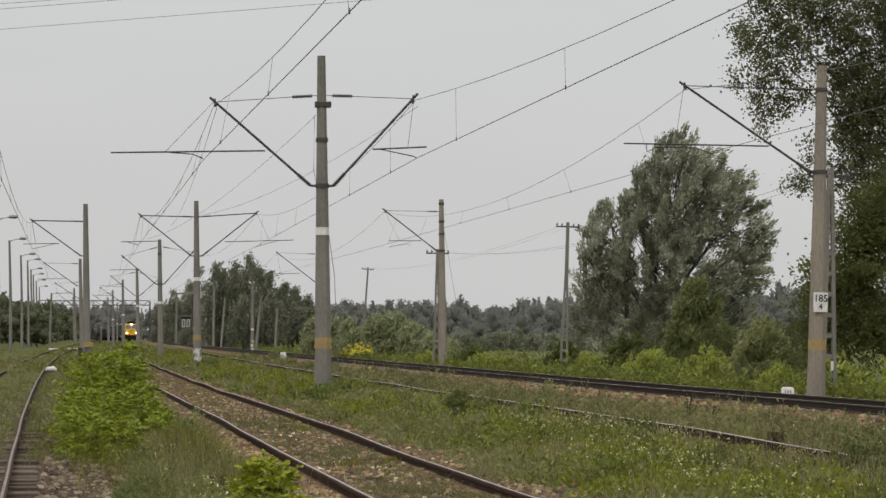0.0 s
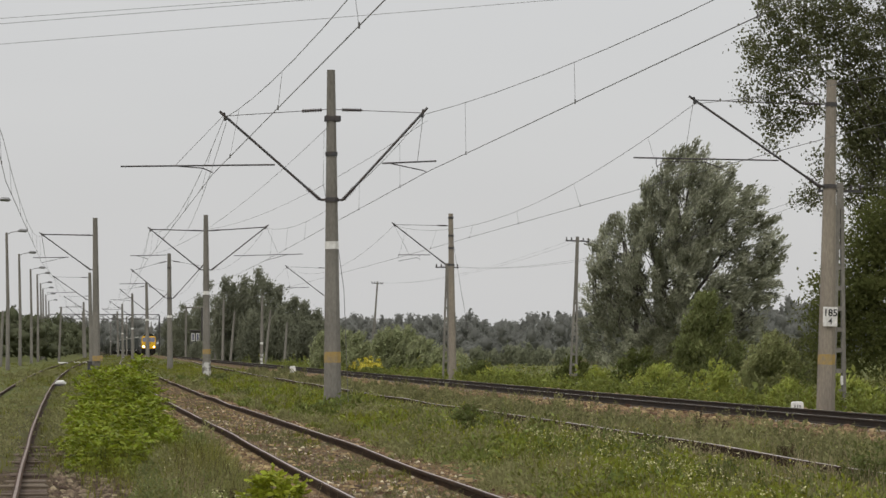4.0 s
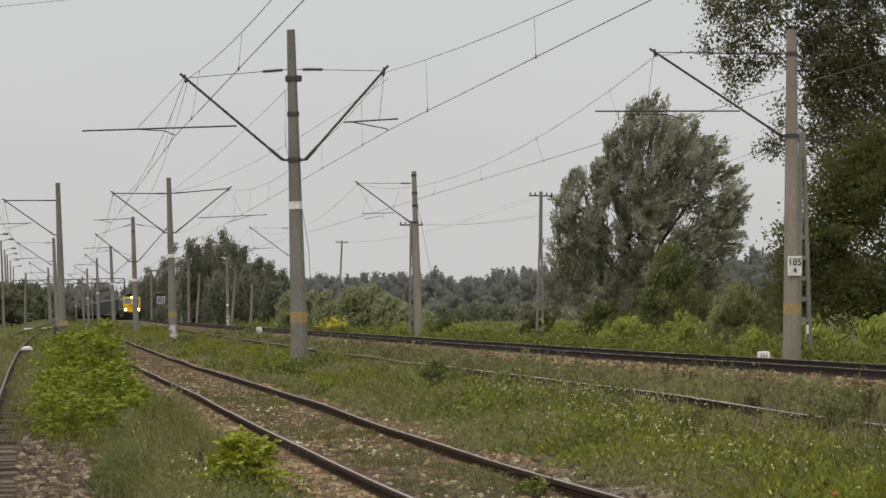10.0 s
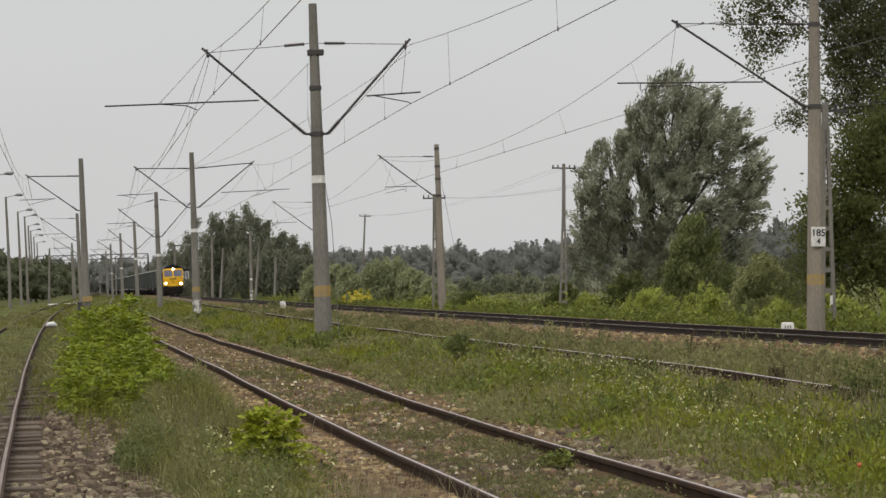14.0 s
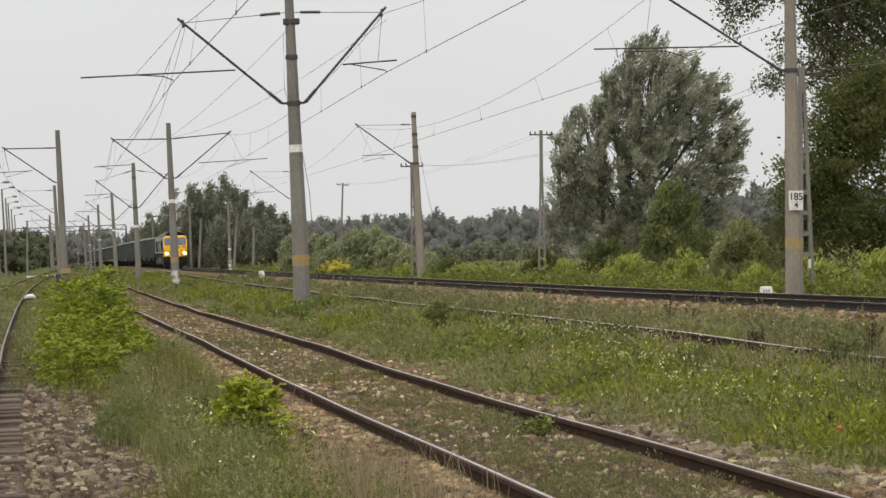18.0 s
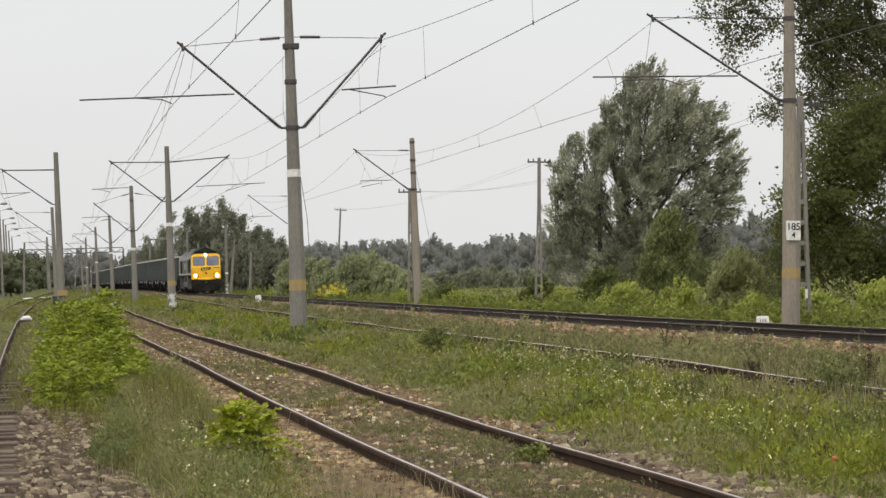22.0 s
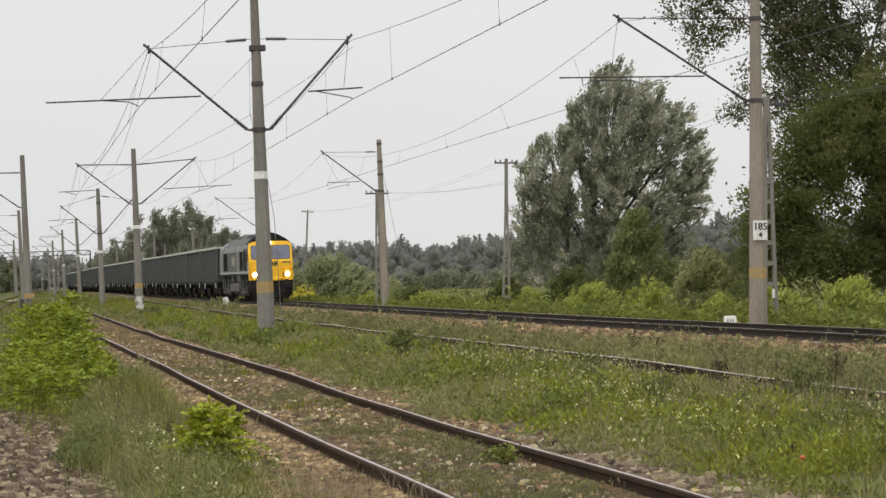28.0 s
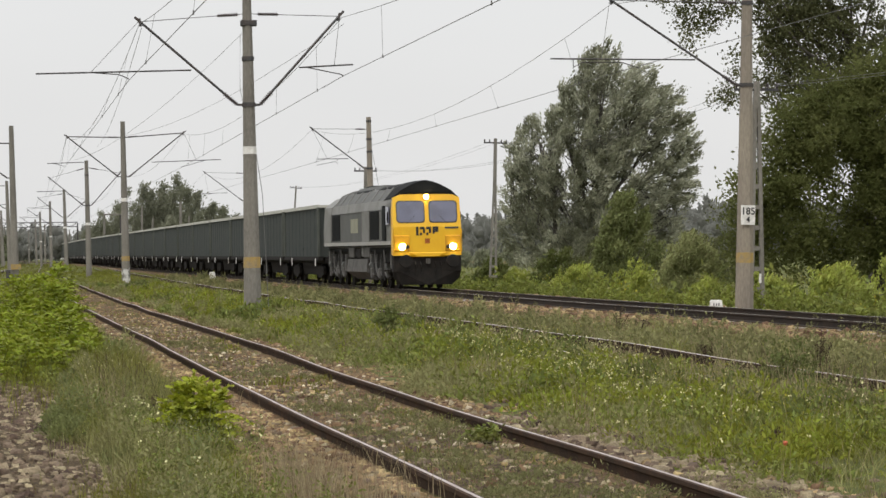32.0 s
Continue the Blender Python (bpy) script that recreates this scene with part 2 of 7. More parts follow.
def ground_material():
    m = bpy.data.materials.new("ground_soil")
    m.use_nodes = True
    n, l = m.node_tree.nodes, m.node_tree.links
    b = n["Principled BSDF"]
    b.inputs["Roughness"].default_value = 0.95
    b.inputs["Specular IOR Level"].default_value = 0.08
    tc = n.new("ShaderNodeTexCoord")

    def tex(scale, detail=5.0):
        t = n.new("ShaderNodeTexNoise")
        t.inputs["Scale"].default_value, t.inputs["Detail"].default_value = scale, detail
        l.new(tc.outputs["Object"], t.inputs["Vector"])
        return t

    def blend(a, c, fac, lo=0.4, hi=0.6):
        r = n.new("ShaderNodeMapRange")
        r.inputs["From Min"].default_value, r.inputs["From Max"].default_value = lo, hi
        l.new(fac, r.inputs["Value"])
        x = n.new("ShaderNodeMix")
        x.data_type = "RGBA"
        l.new(r.outputs["Result"], x.inputs["Factor"])
        for key, v in (("A", a), ("B", c)):
            if isinstance(v, tuple):
                x.inputs[key].default_value = (*v, 1)
            else:
                l.new(v, x.inputs[key])
        return x.outputs["Result"]

    big, mid, fine = tex(0.25), tex(2.5), tex(28.0)
    gravel = blend((0.024, 0.017, 0.010), (0.105, 0.077, 0.046), fine.outputs["Fac"], 0.4, 0.62)
    rust = blend((0.060, 0.041, 0.025), (0.188, 0.125, 0.068), fine.outputs["Fac"], 0.4, 0.62)
    moss = blend((0.030, 0.034, 0.012), (0.095, 0.085, 0.030), fine.outputs["Fac"], 0.35, 0.65)
    rust = blend(rust, moss, tex(0.8).outputs["Fac"], 0.52, 0.66)
    sod = blend((0.060, 0.070, 0.022), (0.115, 0.12, 0.04), mid.outputs["Fac"], 0.35, 0.65)
    sod = blend(sod, (0.10, 0.085, 0.05), tex(0.9).outputs["Fac"], 0.55, 0.75)
    a1 = n.new("ShaderNodeAttribute")
    a1.attribute_name = "gravel"
    a2 = n.new("ShaderNodeAttribute")
    a2.attribute_name = "rust"
    bed = blend(gravel, rust, a2.outputs["Fac"], 0.2, 0.8)
    edge = n.new("ShaderNodeMath")
    edge.operation = "MULTIPLY_ADD"
    l.new(mid.outputs["Fac"], edge.inputs[0])
    edge.inputs[1].default_value = 0.5
    l.new(a1.outputs["Fac"], edge.inputs[2])
    col = blend(sod, bed, edge.outputs[0], 0.65, 0.85)
    l.new(col, b.inputs["Base Color"])
    bp = n.new("ShaderNodeBump")
    bp.inputs["Strength"].default_value, bp.inputs["Distance"].default_value = 0.7, 0.03
    l.new(fine.outputs["Fac"], bp.inputs["Height"])
    l.new(bp.outputs["Normal"], b.inputs["Normal"])
    return m


GROUND = ground_material()

# ---- building helpers ----


def mesh(name, verts, faces, mat):
    me = bpy.data.meshes.new(name)
    me.from_pydata([tuple(v) for v in verts], [], [tuple(f) for f in faces])
    for m in (mat if isinstance(mat, (list, tuple)) else [mat]):
        me.materials.append(m)
    me.update()
    return me


def fast_mesh(name, verts, faces, mat):
    """A mesh of equal-sided faces from arrays."""
    verts, faces = np.asarray(verts, np.float32), np.asarray(faces, np.int32)
    me = bpy.data.meshes.new(name)
    k = faces.shape[1]
    me.vertices.add(len(verts))
    me.vertices.foreach_set("co", verts.ravel())
    me.loops.add(faces.size)
    me.loops.foreach_set("vertex_index", faces.ravel())
    me.polygons.add(len(faces))
    me.polygons.foreach_set("loop_start", np.arange(0, faces.size, k, dtype=np.int32))
    me.materials.append(mat)
    me.update(calc_edges=True)
    return me


def part(name, bm, mat, parent=None, label="", smooth=False):
    """Links a bmesh, or a mesh, as one mesh object under a thing or a part."""
    if isinstance(bm, bmesh.types.BMesh):
        me = bpy.data.meshes.new(name)
        bm.to_mesh(me)
        bm.free()
        me.materials.append(mat)
    else:
        me = bm
    if smooth:
        me.polygons.foreach_set("use_smooth", [True] * len(me.polygons))
    ob = new(name, me)
    if parent is not None:
        ob.parent = parent
    if label:
        ob["label"] = label
    return ob


def thing(name, label, category, group="", at=None, kind=""):
    ob = new(name)
    ob.empty_display_size = 0.2
    if at is not None:
        ob.matrix_basis = at
    return tagged(ob, label, category, group, kind)


def box(x0, y0, z0, x1, y1, z1, bevel=0.0, bm=None):
    bm = bm or bmesh.new()
    vs = [bm.verts.new(p) for p in ((x0, y0, z0), (x1, y0, z0), (x1, y1, z0), (x0, y1, z0), (x0, y0, z1), (x1, y0, z1), (x1, y1, z1), (x0, y1, z1))]
    fs = [bm.faces.new([vs[i] for i in q]) for q in ((3, 2, 1, 0), (4, 5, 6, 7), (0, 1, 5, 4), (1, 2, 6, 5), (2, 3, 7, 6), (3, 0, 4, 7))]
    if bevel:
        es = {e for f in fs for e in f.edges}
        bmesh.ops.bevel(bm, geom=list(es), offset=bevel, segments=1, affect="EDGES")
    return bm


def tube(points, radii, sides=8, bm=None, caps=True, turn=0.0):
    """A round bar through the points; radii one or one a point."""
    bm = bm or bmesh.new()
    pts = [Vector(p) for p in points]
    rr = radii if isinstance(radii, (list, tuple)) else [radii] * len(pts)
    rings = []
    for i, p in enumerate(pts):
        d = (pts[min(i + 1, len(pts) - 1)] - pts[max(i - 1, 0)]).normalized()
        a = d.cross(Vector((0, 0, 1)))
        if a.length < 1e-4:
            a = Vector((1, 0, 0))
        a.normalize()
        c = d.cross(a)
        rings.append([bm.verts.new(p + (a * math.cos(turn + 2 * math.pi * k / sides) + c * math.sin(turn + 2 * math.pi * k / sides)) * rr[i]) for k in range(sides)])
    for r0, r1 in zip(rings, rings[1:]):
        for k in range(sides):
            bm.faces.new((r0[k], r0[(k + 1) % sides], r1[(k + 1) % sides], r1[k]))
    if caps:
        bm.faces.new(rings[0])
        bm.faces.new(list(reversed(rings[-1])))
    bmesh.ops.recalc_face_normals(bm, faces=bm.faces)
    return bm


# ---- the plan: four tracks that close up far ahead; y runs along the main line, away from the eye ----


def main_x(y):
    return 16.9 + 1.0e-5 * min(max(y, 0.0), 520.0) ** 2 + 1.56 * (1 - math.exp(-max(0.0, y - 520.0) / 150.0))


def bend(y):
    """How far the three side tracks have swung towards the main line."""
    y = max(y, 0.0)
    return 6.2e-5 * min(y, 250.0) ** 2 + 0.031 * max(0.0, y - 250.0)


TRACKS = {"yard": -1.06, "siding": 3.82, "loop": 9.30}
MAIN_TOP, SIDE_TOP = 0.26, 0.12


def track_x(kind, y):
    return main_x(y) if kind == "main" else TRACKS[kind] + bend(y)


def hill(x, y):
    """Far rise of wooded land beyond the fields."""
    d = math.hypot(x, y)
    s = min(max((d - 760.0) / 500.0, 0.0), 1.0)
    s = s * s * (3 - 2 * s)
    return s * (0.5 + 8.0 * math.exp(-((math.atan2(x, y) - 0.29) / 0.07) ** 2))


def grade(y):
    """The line climbs gently from about seventy-five metres on."""
    return 0.0016 * max(0.0, min(y, 380.0) - 75.0)


def swell(u, y):
    """The side tracks lie a little higher past the near bend."""
    s = min(max((y - 26.0) / 26.0, 0.0), 1.0) * min(max((12.0 - u) / 1.4, 0.0), 1.0)
    return 0.085 * s * s * (3 - 2 * s)


def land(x, y):
    """Height of the ground."""
    u = x - bend(y)
    z = -0.06 + 0.05 * noise.noise((x * 0.35, y * 0.35, 0.0)) + 0.02 * noise.noise((x * 1.7, y * 1.7, 3.0))
    e = x - main_x(y)
    if e > -4.6:
        a = min((e + 4.6) / 1.9, 1.0)
        z += 0.14 * a * a * (3 - 2 * a)
    if e > 2.5:
        a = min((e - 2.5) / 3.0, 1.0)
        z -= 0.22 * a * a * (3 - 2 * a)
    if abs(e) < 2.2:
        z = 0.075 + 0.012 * noise.noise((x * 4, y * 4, 1.0))
    for c in (-1.06, 3.82):
        if abs(u - c) < 1.35 and y < 500:
            z = (0.012 if c > 0 else -0.03) + 0.018 * noise.noise((x * 3, y * 1.5, 5.0))
    if -2.6 < u < -0.5 and y < 500:
        z += 0.035
    if 1.2 < u < 2.6:
        z += 0.03
    if 7.9 < u < 9.3:
        z += 0.09
    if abs(u - 6.9) < 1.2:
        z += 0.10 * (1 - abs(u - 6.9) / 1.2)
    return z + hill(x, y) + grade(y) * min(max((14.0 - e) / 10.0, 0.0), 1.0) + swell(u, y)


def steps(first, stops):
    out = [first]
    for to, d in stops:
        while out[-1] < to:
            out.append(out[-1] + d)
            d *= 1.0
    return out


xs = [-4000, -2000, -900, -400, -200, -100, -50, -30, -20, -14, -10] + steps(-8, [(-4, 1.0), (22, 0.22), (40, 1.0), (90, 4.0)]) + [110, 150, 200, 260, 340, 440, 560, 700, 900, 1400, 2200, 4000]
ys = [-300, -100, -40, -20, -10] + steps(-5, [(14, 3.0), (90, 0.6), (240, 2.0), (560, 8.0)]) + [620, 700, 780, 860, 940, 1020, 1120, 1250, 1500, 2000, 2800, 4200]
gv = [(x, y, land(x, y)) for y in ys for x in xs]
nx = len(xs)
gf = [(j * nx + i, j * nx + i + 1, (j + 1) * nx + i + 1, (j + 1) * nx + i) for j in range(len(ys) - 1) for i in range(nx - 1)]
gme = fast_mesh("ground", gv, gf, GROUND)
gme.polygons.foreach_set("use_smooth", [True] * len(gme.polygons))


def gravel_at(x, y):
    u = x - bend(y)
    e = x - main_x(y)
    if e > -4.6:
        return max(0.0, 1.0 - max(0.0, abs(e + 0.3) - 2.7) / 0.7)
    if abs(u - 3.95) < 2.2 and y < 140:
        return max(0.0, 1.0 - max(0.0, abs(u - 3.7) - (1.5 if y > 26 else 1.8)) / 0.5) * (1.0 if y < 70 else 0.75)
    if u < 1.7 and y < 75 and u > -3:
        return max(0.0, 1.0 - max(0.0, abs(u + 0.6) - 1.9) / 0.5) * (1.0 if y < 37 else 0.5)
    return 0.0


for key, fn in (("gravel", gravel_at), ("rust", lambda x, y: 1.0 if x - bend(y) > 2.0 and abs(x - bend(y) - 3.82) > 0.62 else (0.5 if y > 25 else 0.25) if x - bend(y) > 2.0 else 0.0)):
    at = gme.attributes.new(key, "FLOAT", "POINT")
    at.data.foreach_set("value", [fn(v[0], v[1]) for v in gv])
ground = new("ground", gme)
tagged(ground, "weedy ground with soil, gravel and sod between railway tracks", "ground", kind="structure")

# ---- rails and sleepers ----
RAIL_PROFILE = [(-0.036, -0.005), (-0.016, 0.0), (0.014, 0.0), (0.036, -0.006), (0.036, -0.035), (0.012, -0.05), (0.012, -0.135), (0.07, -0.15), (0.07, -0.165), (-0.07, -0.165), (-0.07, -0.15), (-0.012, -0.135), (-0.012, -0.05), (-0.036, -0.035)]


def rail_mesh(kind, side, y0, y1, top):
    stops = steps(y0, [(130, 1.0), (y1, 6.0)])
    v, f = [], []
    n = len(RAIL_PROFILE)
    for j, y in enumerate(stops):
        wob = 0.02 * noise.noise((y * 0.13, side * 9.0, top)) if kind != "main" else 0.0
        high = top + wob + grade(y) + (0.0 if kind == "main" else swell(TRACKS[kind], y))
        for a, b in RAIL_PROFILE:
            v.append((track_x(kind, y) + side * 0.7535 + a + wob, y, high + b))
        if j:
            for k in range(n):
                f.append(((j - 1) * n + k, (j - 1) * n + (k + 1) % n, j * n + (k + 1) % n, j * n + k))
    me = mesh("rail", v, f, [DARKRAIL if kind == "main" else RAILSIDE, MAINTOP if kind == "main" else YARDTOP if kind == "yard" else RAILTOP])
    for i, p in enumerate(me.polygons):
        p.material_index = 1 if i % n == 1 or (kind == "loop" and i % n in (0, 2)) else 0
    me.update()
    return me


TRACK_THING = {}
for kind, (label, top, y0, y1) in {
    "yard": ("weedy yard track with worn rails on old wooden sleepers", SIDE_TOP, -14.0, 800.0),
    "siding": ("rusty siding track with worn rail heads in brown gravel", SIDE_TOP, -14.0, 620.0),
    "loop": ("overgrown loop track whose rails stand in tall grass", SIDE_TOP, -14.0, 380.0),
    "main": ("main line track with dark rails on a reddish ballast bed", MAIN_TOP, -60.0, 1250.0),
}.items():
    TRACK_THING[kind] = tr = thing("railway_track", label, "railway track", kind="structure")
    for side in (-1, 1):
        part("rail", rail_mesh(kind, side, y0, y1, top), None, tr)


# ---- overhead line masts ----
def insulator(parent, a, b, n=4, r=0.05):
    a, b = Vector(a), Vector(b)
    bm = tube([a, b], 0.026, 6)
    for k in range(n):
        p = a.lerp(b, (k + 0.5) / n)
        d = (b - a).normalized() * 0.016
        tube([p - d, p + d], [r, r * 0.55], 8, bm)
    return part("insulator", bm, INSUL, parent)


def cantilever(m, px, origin, tie_z, tip, foot_z, reg=None, steady=None, tie_r=0.013):
    """A slanting strut, its tie rod, the level registration tube and the steady arm; x and z are those of the place."""
    ox, oz = origin

    def p(x, z):
        return Vector((x - ox, 0, z - oz))

    side = 1 if tip[0] > px else -1
    a, b = p(px + side * 0.27, foot_z), p(*tip)
    d = (b - a).normalized()
    part("strut", tube([a, b + d * 0.14], 0.030, 8), STEEL, m)
    part("tie_rod", tube([p(px + side * 0.1, tie_z), b - d * 0.03], tie_r, 6), STEEL, m)
    t0, t1 = p(px, tie_z), b
    e = (t1 - t0).normalized()
    insulator(m, t0 + e * 0.24, t0 + e * 0.72, 8, 0.052)
    insulator(m, a + d * 0.02, a + d * 0.42, 7, 0.062)
    part("bracket", tube([p(px, foot_z), a], 0.032, 6), STEEL, m)
    part("clamp", tube([b - d * 0.05 + Vector((0, 0, -0.1)), b + Vector((0, 0, 0.06))], 0.035, 6), STEEL, m)
    if reg:
        part("registration_tube", tube([p(*reg[0]), p(*reg[1])], 0.021, 6), STEEL, m)
        part("hanger", tube([b, p(reg[0][0] * 0.35 + reg[1][0] * 0.65, reg[0][1] * 0.35 + reg[1][1] * 0.65)], 0.006, 4), WIRE, m)
    if steady:
        part("steady_arm", tube([p(*q) for q in steady], 0.014, 6), STEEL, m)


def mast(y, base_x, top_x, top_z, foot=0.225, head=0.105, label="", arms=(), white=None, yellow=None, conc=None, base_white=0.0, collars=(), ground_z=None, group="overhead line masts", sides=8):
    oz = land(base_x, y) if ground_z is None else ground_z
    m = thing("overhead_line_mast", label or "grey tapered concrete overhead line mast with steel arms", "mast", group, pose(base_x, y, oz))
    h, dx = top_z - oz, top_x - base_x
    conc = conc or CONCRETE

    def at(z, extra=0.0):
        q = (z - oz) / h
        return (dx * q, 0, z - oz), foot + (head - foot) * q + extra

    zs = [oz - 0.4, oz + h * 0.33, oz + h * 0.66, top_z]
    part("pole", tube([at(z)[0] for z in zs], [at(z)[1] for z in zs], sides, turn=math.pi / sides), conc, m)

    def ring(name, z0, z1, mat, extra, lab=""):
        (p0, r0), (p1, r1) = at(z0, extra), at(z1, extra)
        part(name, tube([p0, p1], [r0, r1], sides, turn=math.pi / sides), mat, m, lab)

    if white:
        ring("white_band", white - 0.09, white + 0.09, WHITE, 0.006, "white painted band")
    if yellow:
        ring("yellow_band", yellow - 0.13, yellow + 0.13, YELLOWBAND, 0.005, "faded yellow painted band")
    if base_white:
        ring("white_base", oz, oz + base_white, FLAKING, 0.007, "flaking white paint at the foot")
    for z in collars:
        ring("collar", z - 0.05, z + 0.05, STEEL, 0.022)
    for a in arms:
        q = (a["foot_z"] - oz) / h
        cantilever(m, base_x + dx * q, (base_x, oz), **a)
    return m


# ---- masts beside the tracks ----
CENTRE = mast(66.0, 6.84, 6.78, 8.27, 0.225, 0.1, "tall grey tapered concrete mast with two slanting steel arms", white=4.10, yellow=1.45, collars=(7.11, 6.27, 5.18), ground_z=0.05, arms=[
    dict(tie_z=7.33, tip=(4.24, 7.16), foot_z=5.18, reg=((5.45, 6.00), (1.82, 5.92)), steady=((3.18, 5.94), (3.75, 5.90), (3.98, 5.80)), tie_r=0.009),
    dict(tie_z=7.33, tip=(9.00, 7.30), foot_z=5.18, reg=((8.01, 6.06), (9.31, 6.13)), steady=((8.21, 6.06), (9.0, 5.90), (9.07, 5.86)), tie_r=0.009)])
part("collar_box", box(-0.21, -0.11, 6.99, 0.17, 0.11, 7.13, 0.012), STEEL, CENTRE)
part("anchor_wire", tube([(-0.1, 0, 6.9), (0.0, 0.02, 4.9), (0.25, -0.1, 3.0), (0.36, -0.2, 0.1)], 0.008, 5), WIRE, CENTRE)
part("earth_wire", tube([(-0.22, 0, 6.8), (-0.24, 0, 5.5), (-0.16, -0.05, 5.1)], 0.006, 5), WIRE, CENTRE)
mast(141.0, 8.25, 8.17, 8.43, 0.23, 0.12, "grey concrete mast with two slanting arms and a flaking white foot", white=4.5, yellow=1.55, base_white=0.95, ground_z=0.1, arms=[
    dict(tie_z=7.63, tip=(5.37, 7.70), foot_z=5.66, reg=((6.2, 6.4), (4.4, 6.35)), steady=((4.7, 6.35), (5.3, 6.2)), tie_r=0.03),
    dict(tie_z=7.63, tip=(11.22, 7.86), foot_z=5.66, reg=((9.60, 6.38), (13.08, 6.49)), steady=((12.3, 6.46), (11.08, 6.12)), tie_r=0.03)])
P1 = mast(148.0, 2.89, 2.77, 8.57, 0.24, 0.13, "grey concrete mast with a single slanting arm beside the yard track", yellow=1.2, ground_z=0.0, arms=[
    dict(tie_z=7.65, tip=(-0.02, 7.70), foot_z=5.84, reg=((1.40, 6.49), (-0.45, 6.45)), steady=((1.36, 6.51), (0.02, 6.2)), tie_r=0.035)])
FR = mast(68.2, 19.49, 19.68, 8.43, 0.235, 0.125, "brownish concrete mast with a kilometre plate beside the main line", yellow=1.40, conc=CONCRETE_WARM, collars=(7.82, 5.75), ground_z=0.05, arms=[
    dict(tie_z=7.82, tip=(16.12, 7.90), foot_z=5.76, reg=((18.30, 6.39), (14.58, 6.42)), steady=((15.16, 6.42), (15.17, 6.21), (15.4, 6.33), (16.4, 6.33), (16.85, 6.18)))])
P3 = mast(140.2, 20.63, 20.52, 8.56, 0.21, 0.12, "brownish concrete mast with a slanting arm by the main line", conc=CONCRETE_WARM, collars=(7.44, 6.81, 5.96, 8.35), ground_z=0.0, arms=[
    dict(tie_z=7.94, tip=(17.62, 8.0), foot_z=5.96, reg=((19.47, 6.46), (17.83, 6.45)), steady=((18.9, 6.45), (18.93, 6.2), (18.8, 6.32), (17.9, 6.15), (17.88, 6.11)))])
part("anchor_wire", tube([(0.05, 0, 6.9), (0.6, 0.6, 4.2), (1.0, 1.0, 2.4)], 0.009, 5), WIRE, P3)
mast(215.6, 22.0, 21.85, 8.3, 0.21, 0.12, "concrete mast with a slanting arm by the main line", conc=CONCRETE_WARM, ground_z=0.0, arms=[dict(tie_z=8.0, tip=(18.73, 8.1), foot_z=5.89, reg=((20.5, 6.5), (18.2, 6.45)), steady=((19.3, 6.45), (18.1, 6.15)))])
mast(190.0, 8.64, 8.54, 8.18, 0.22, 0.13, "grey concrete mast with two slanting arms", white=3.9, collars=(7.2, 5.15), ground_z=0.05, arms=[
    dict(tie_z=7.7, tip=(6.07, 7.02), foot_z=5.15, reg=((7.2, 6.15), (5.2, 6.1)), steady=((6.4, 6.1), (6.05, 5.9))),
    dict(tie_z=7.7, tip=(10.79, 7.34), foot_z=5.15)])
mast(265.0, 9.97, 9.79, 8.04, 0.22, 0.13, "grey concrete mast with two slanting arms in the distance", white=4.5, base_white=0.7, ground_z=0.05, arms=[
    dict(tie_z=7.7, tip=(7.41, 7.29), foot_z=5.49, reg=((8.5, 6.3), (6.4, 6.4))),
    dict(tie_z=7.7, tip=(11.9, 7.1), foot_z=5.49)])
mast(322.0, 10.4, 10.29, 8.13, 0.22, 0.13, "grey concrete mast with a slanting arm in the distance", white=4.1, ground_z=0.05, arms=[dict(tie_z=7.7, tip=(7.73, 7.22), foot_z=5.61, reg=((9.0, 6.3), (7.2, 6.3)))])
mast(380.0, 10.95, 10.8, 7.9, 0.22, 0.13, "grey concrete mast with a slanting arm in the distance", white=3.9, ground_z=0.05, arms=[dict(tie_z=7.5, tip=(8.2, 7.2), foot_z=5.6)])
mast(453.0, 12.3, 12.1, 7.9, 0.22, 0.13, "grey concrete mast with two arms in the distance", ground_z=0.05, arms=[dict(tie_z=7.5, tip=(9.5, 7.2), foot_z=5.6), dict(tie_z=7.5, tip=(14.9, 7.2), foot_z=5.6)])
for y, bx, tx, tz, tip in ((228.0, 4.05, 3.85, 7.9, (1.0, 7.55)), (305.0, 5.5, 5.25, 7.8, (2.5, 7.4)), (378.0, 5.9, 5.6, 8.1, (3.3, 7.5)), (468.0, 7.0, 6.8, 8.2, (4.4, 7.6)), (550.0, 8.6, 8.4, 8.2, (6.0, 7.6))):
    mast(y, bx, tx, tz, 0.21, 0.13, "distant grey concrete mast with a single arm", ground_z=0.0, arms=[dict(tie_z=7.5, tip=tip, foot_z=5.7, reg=((bx - 1.3, 6.3), (bx - 3.6, 6.25)))])
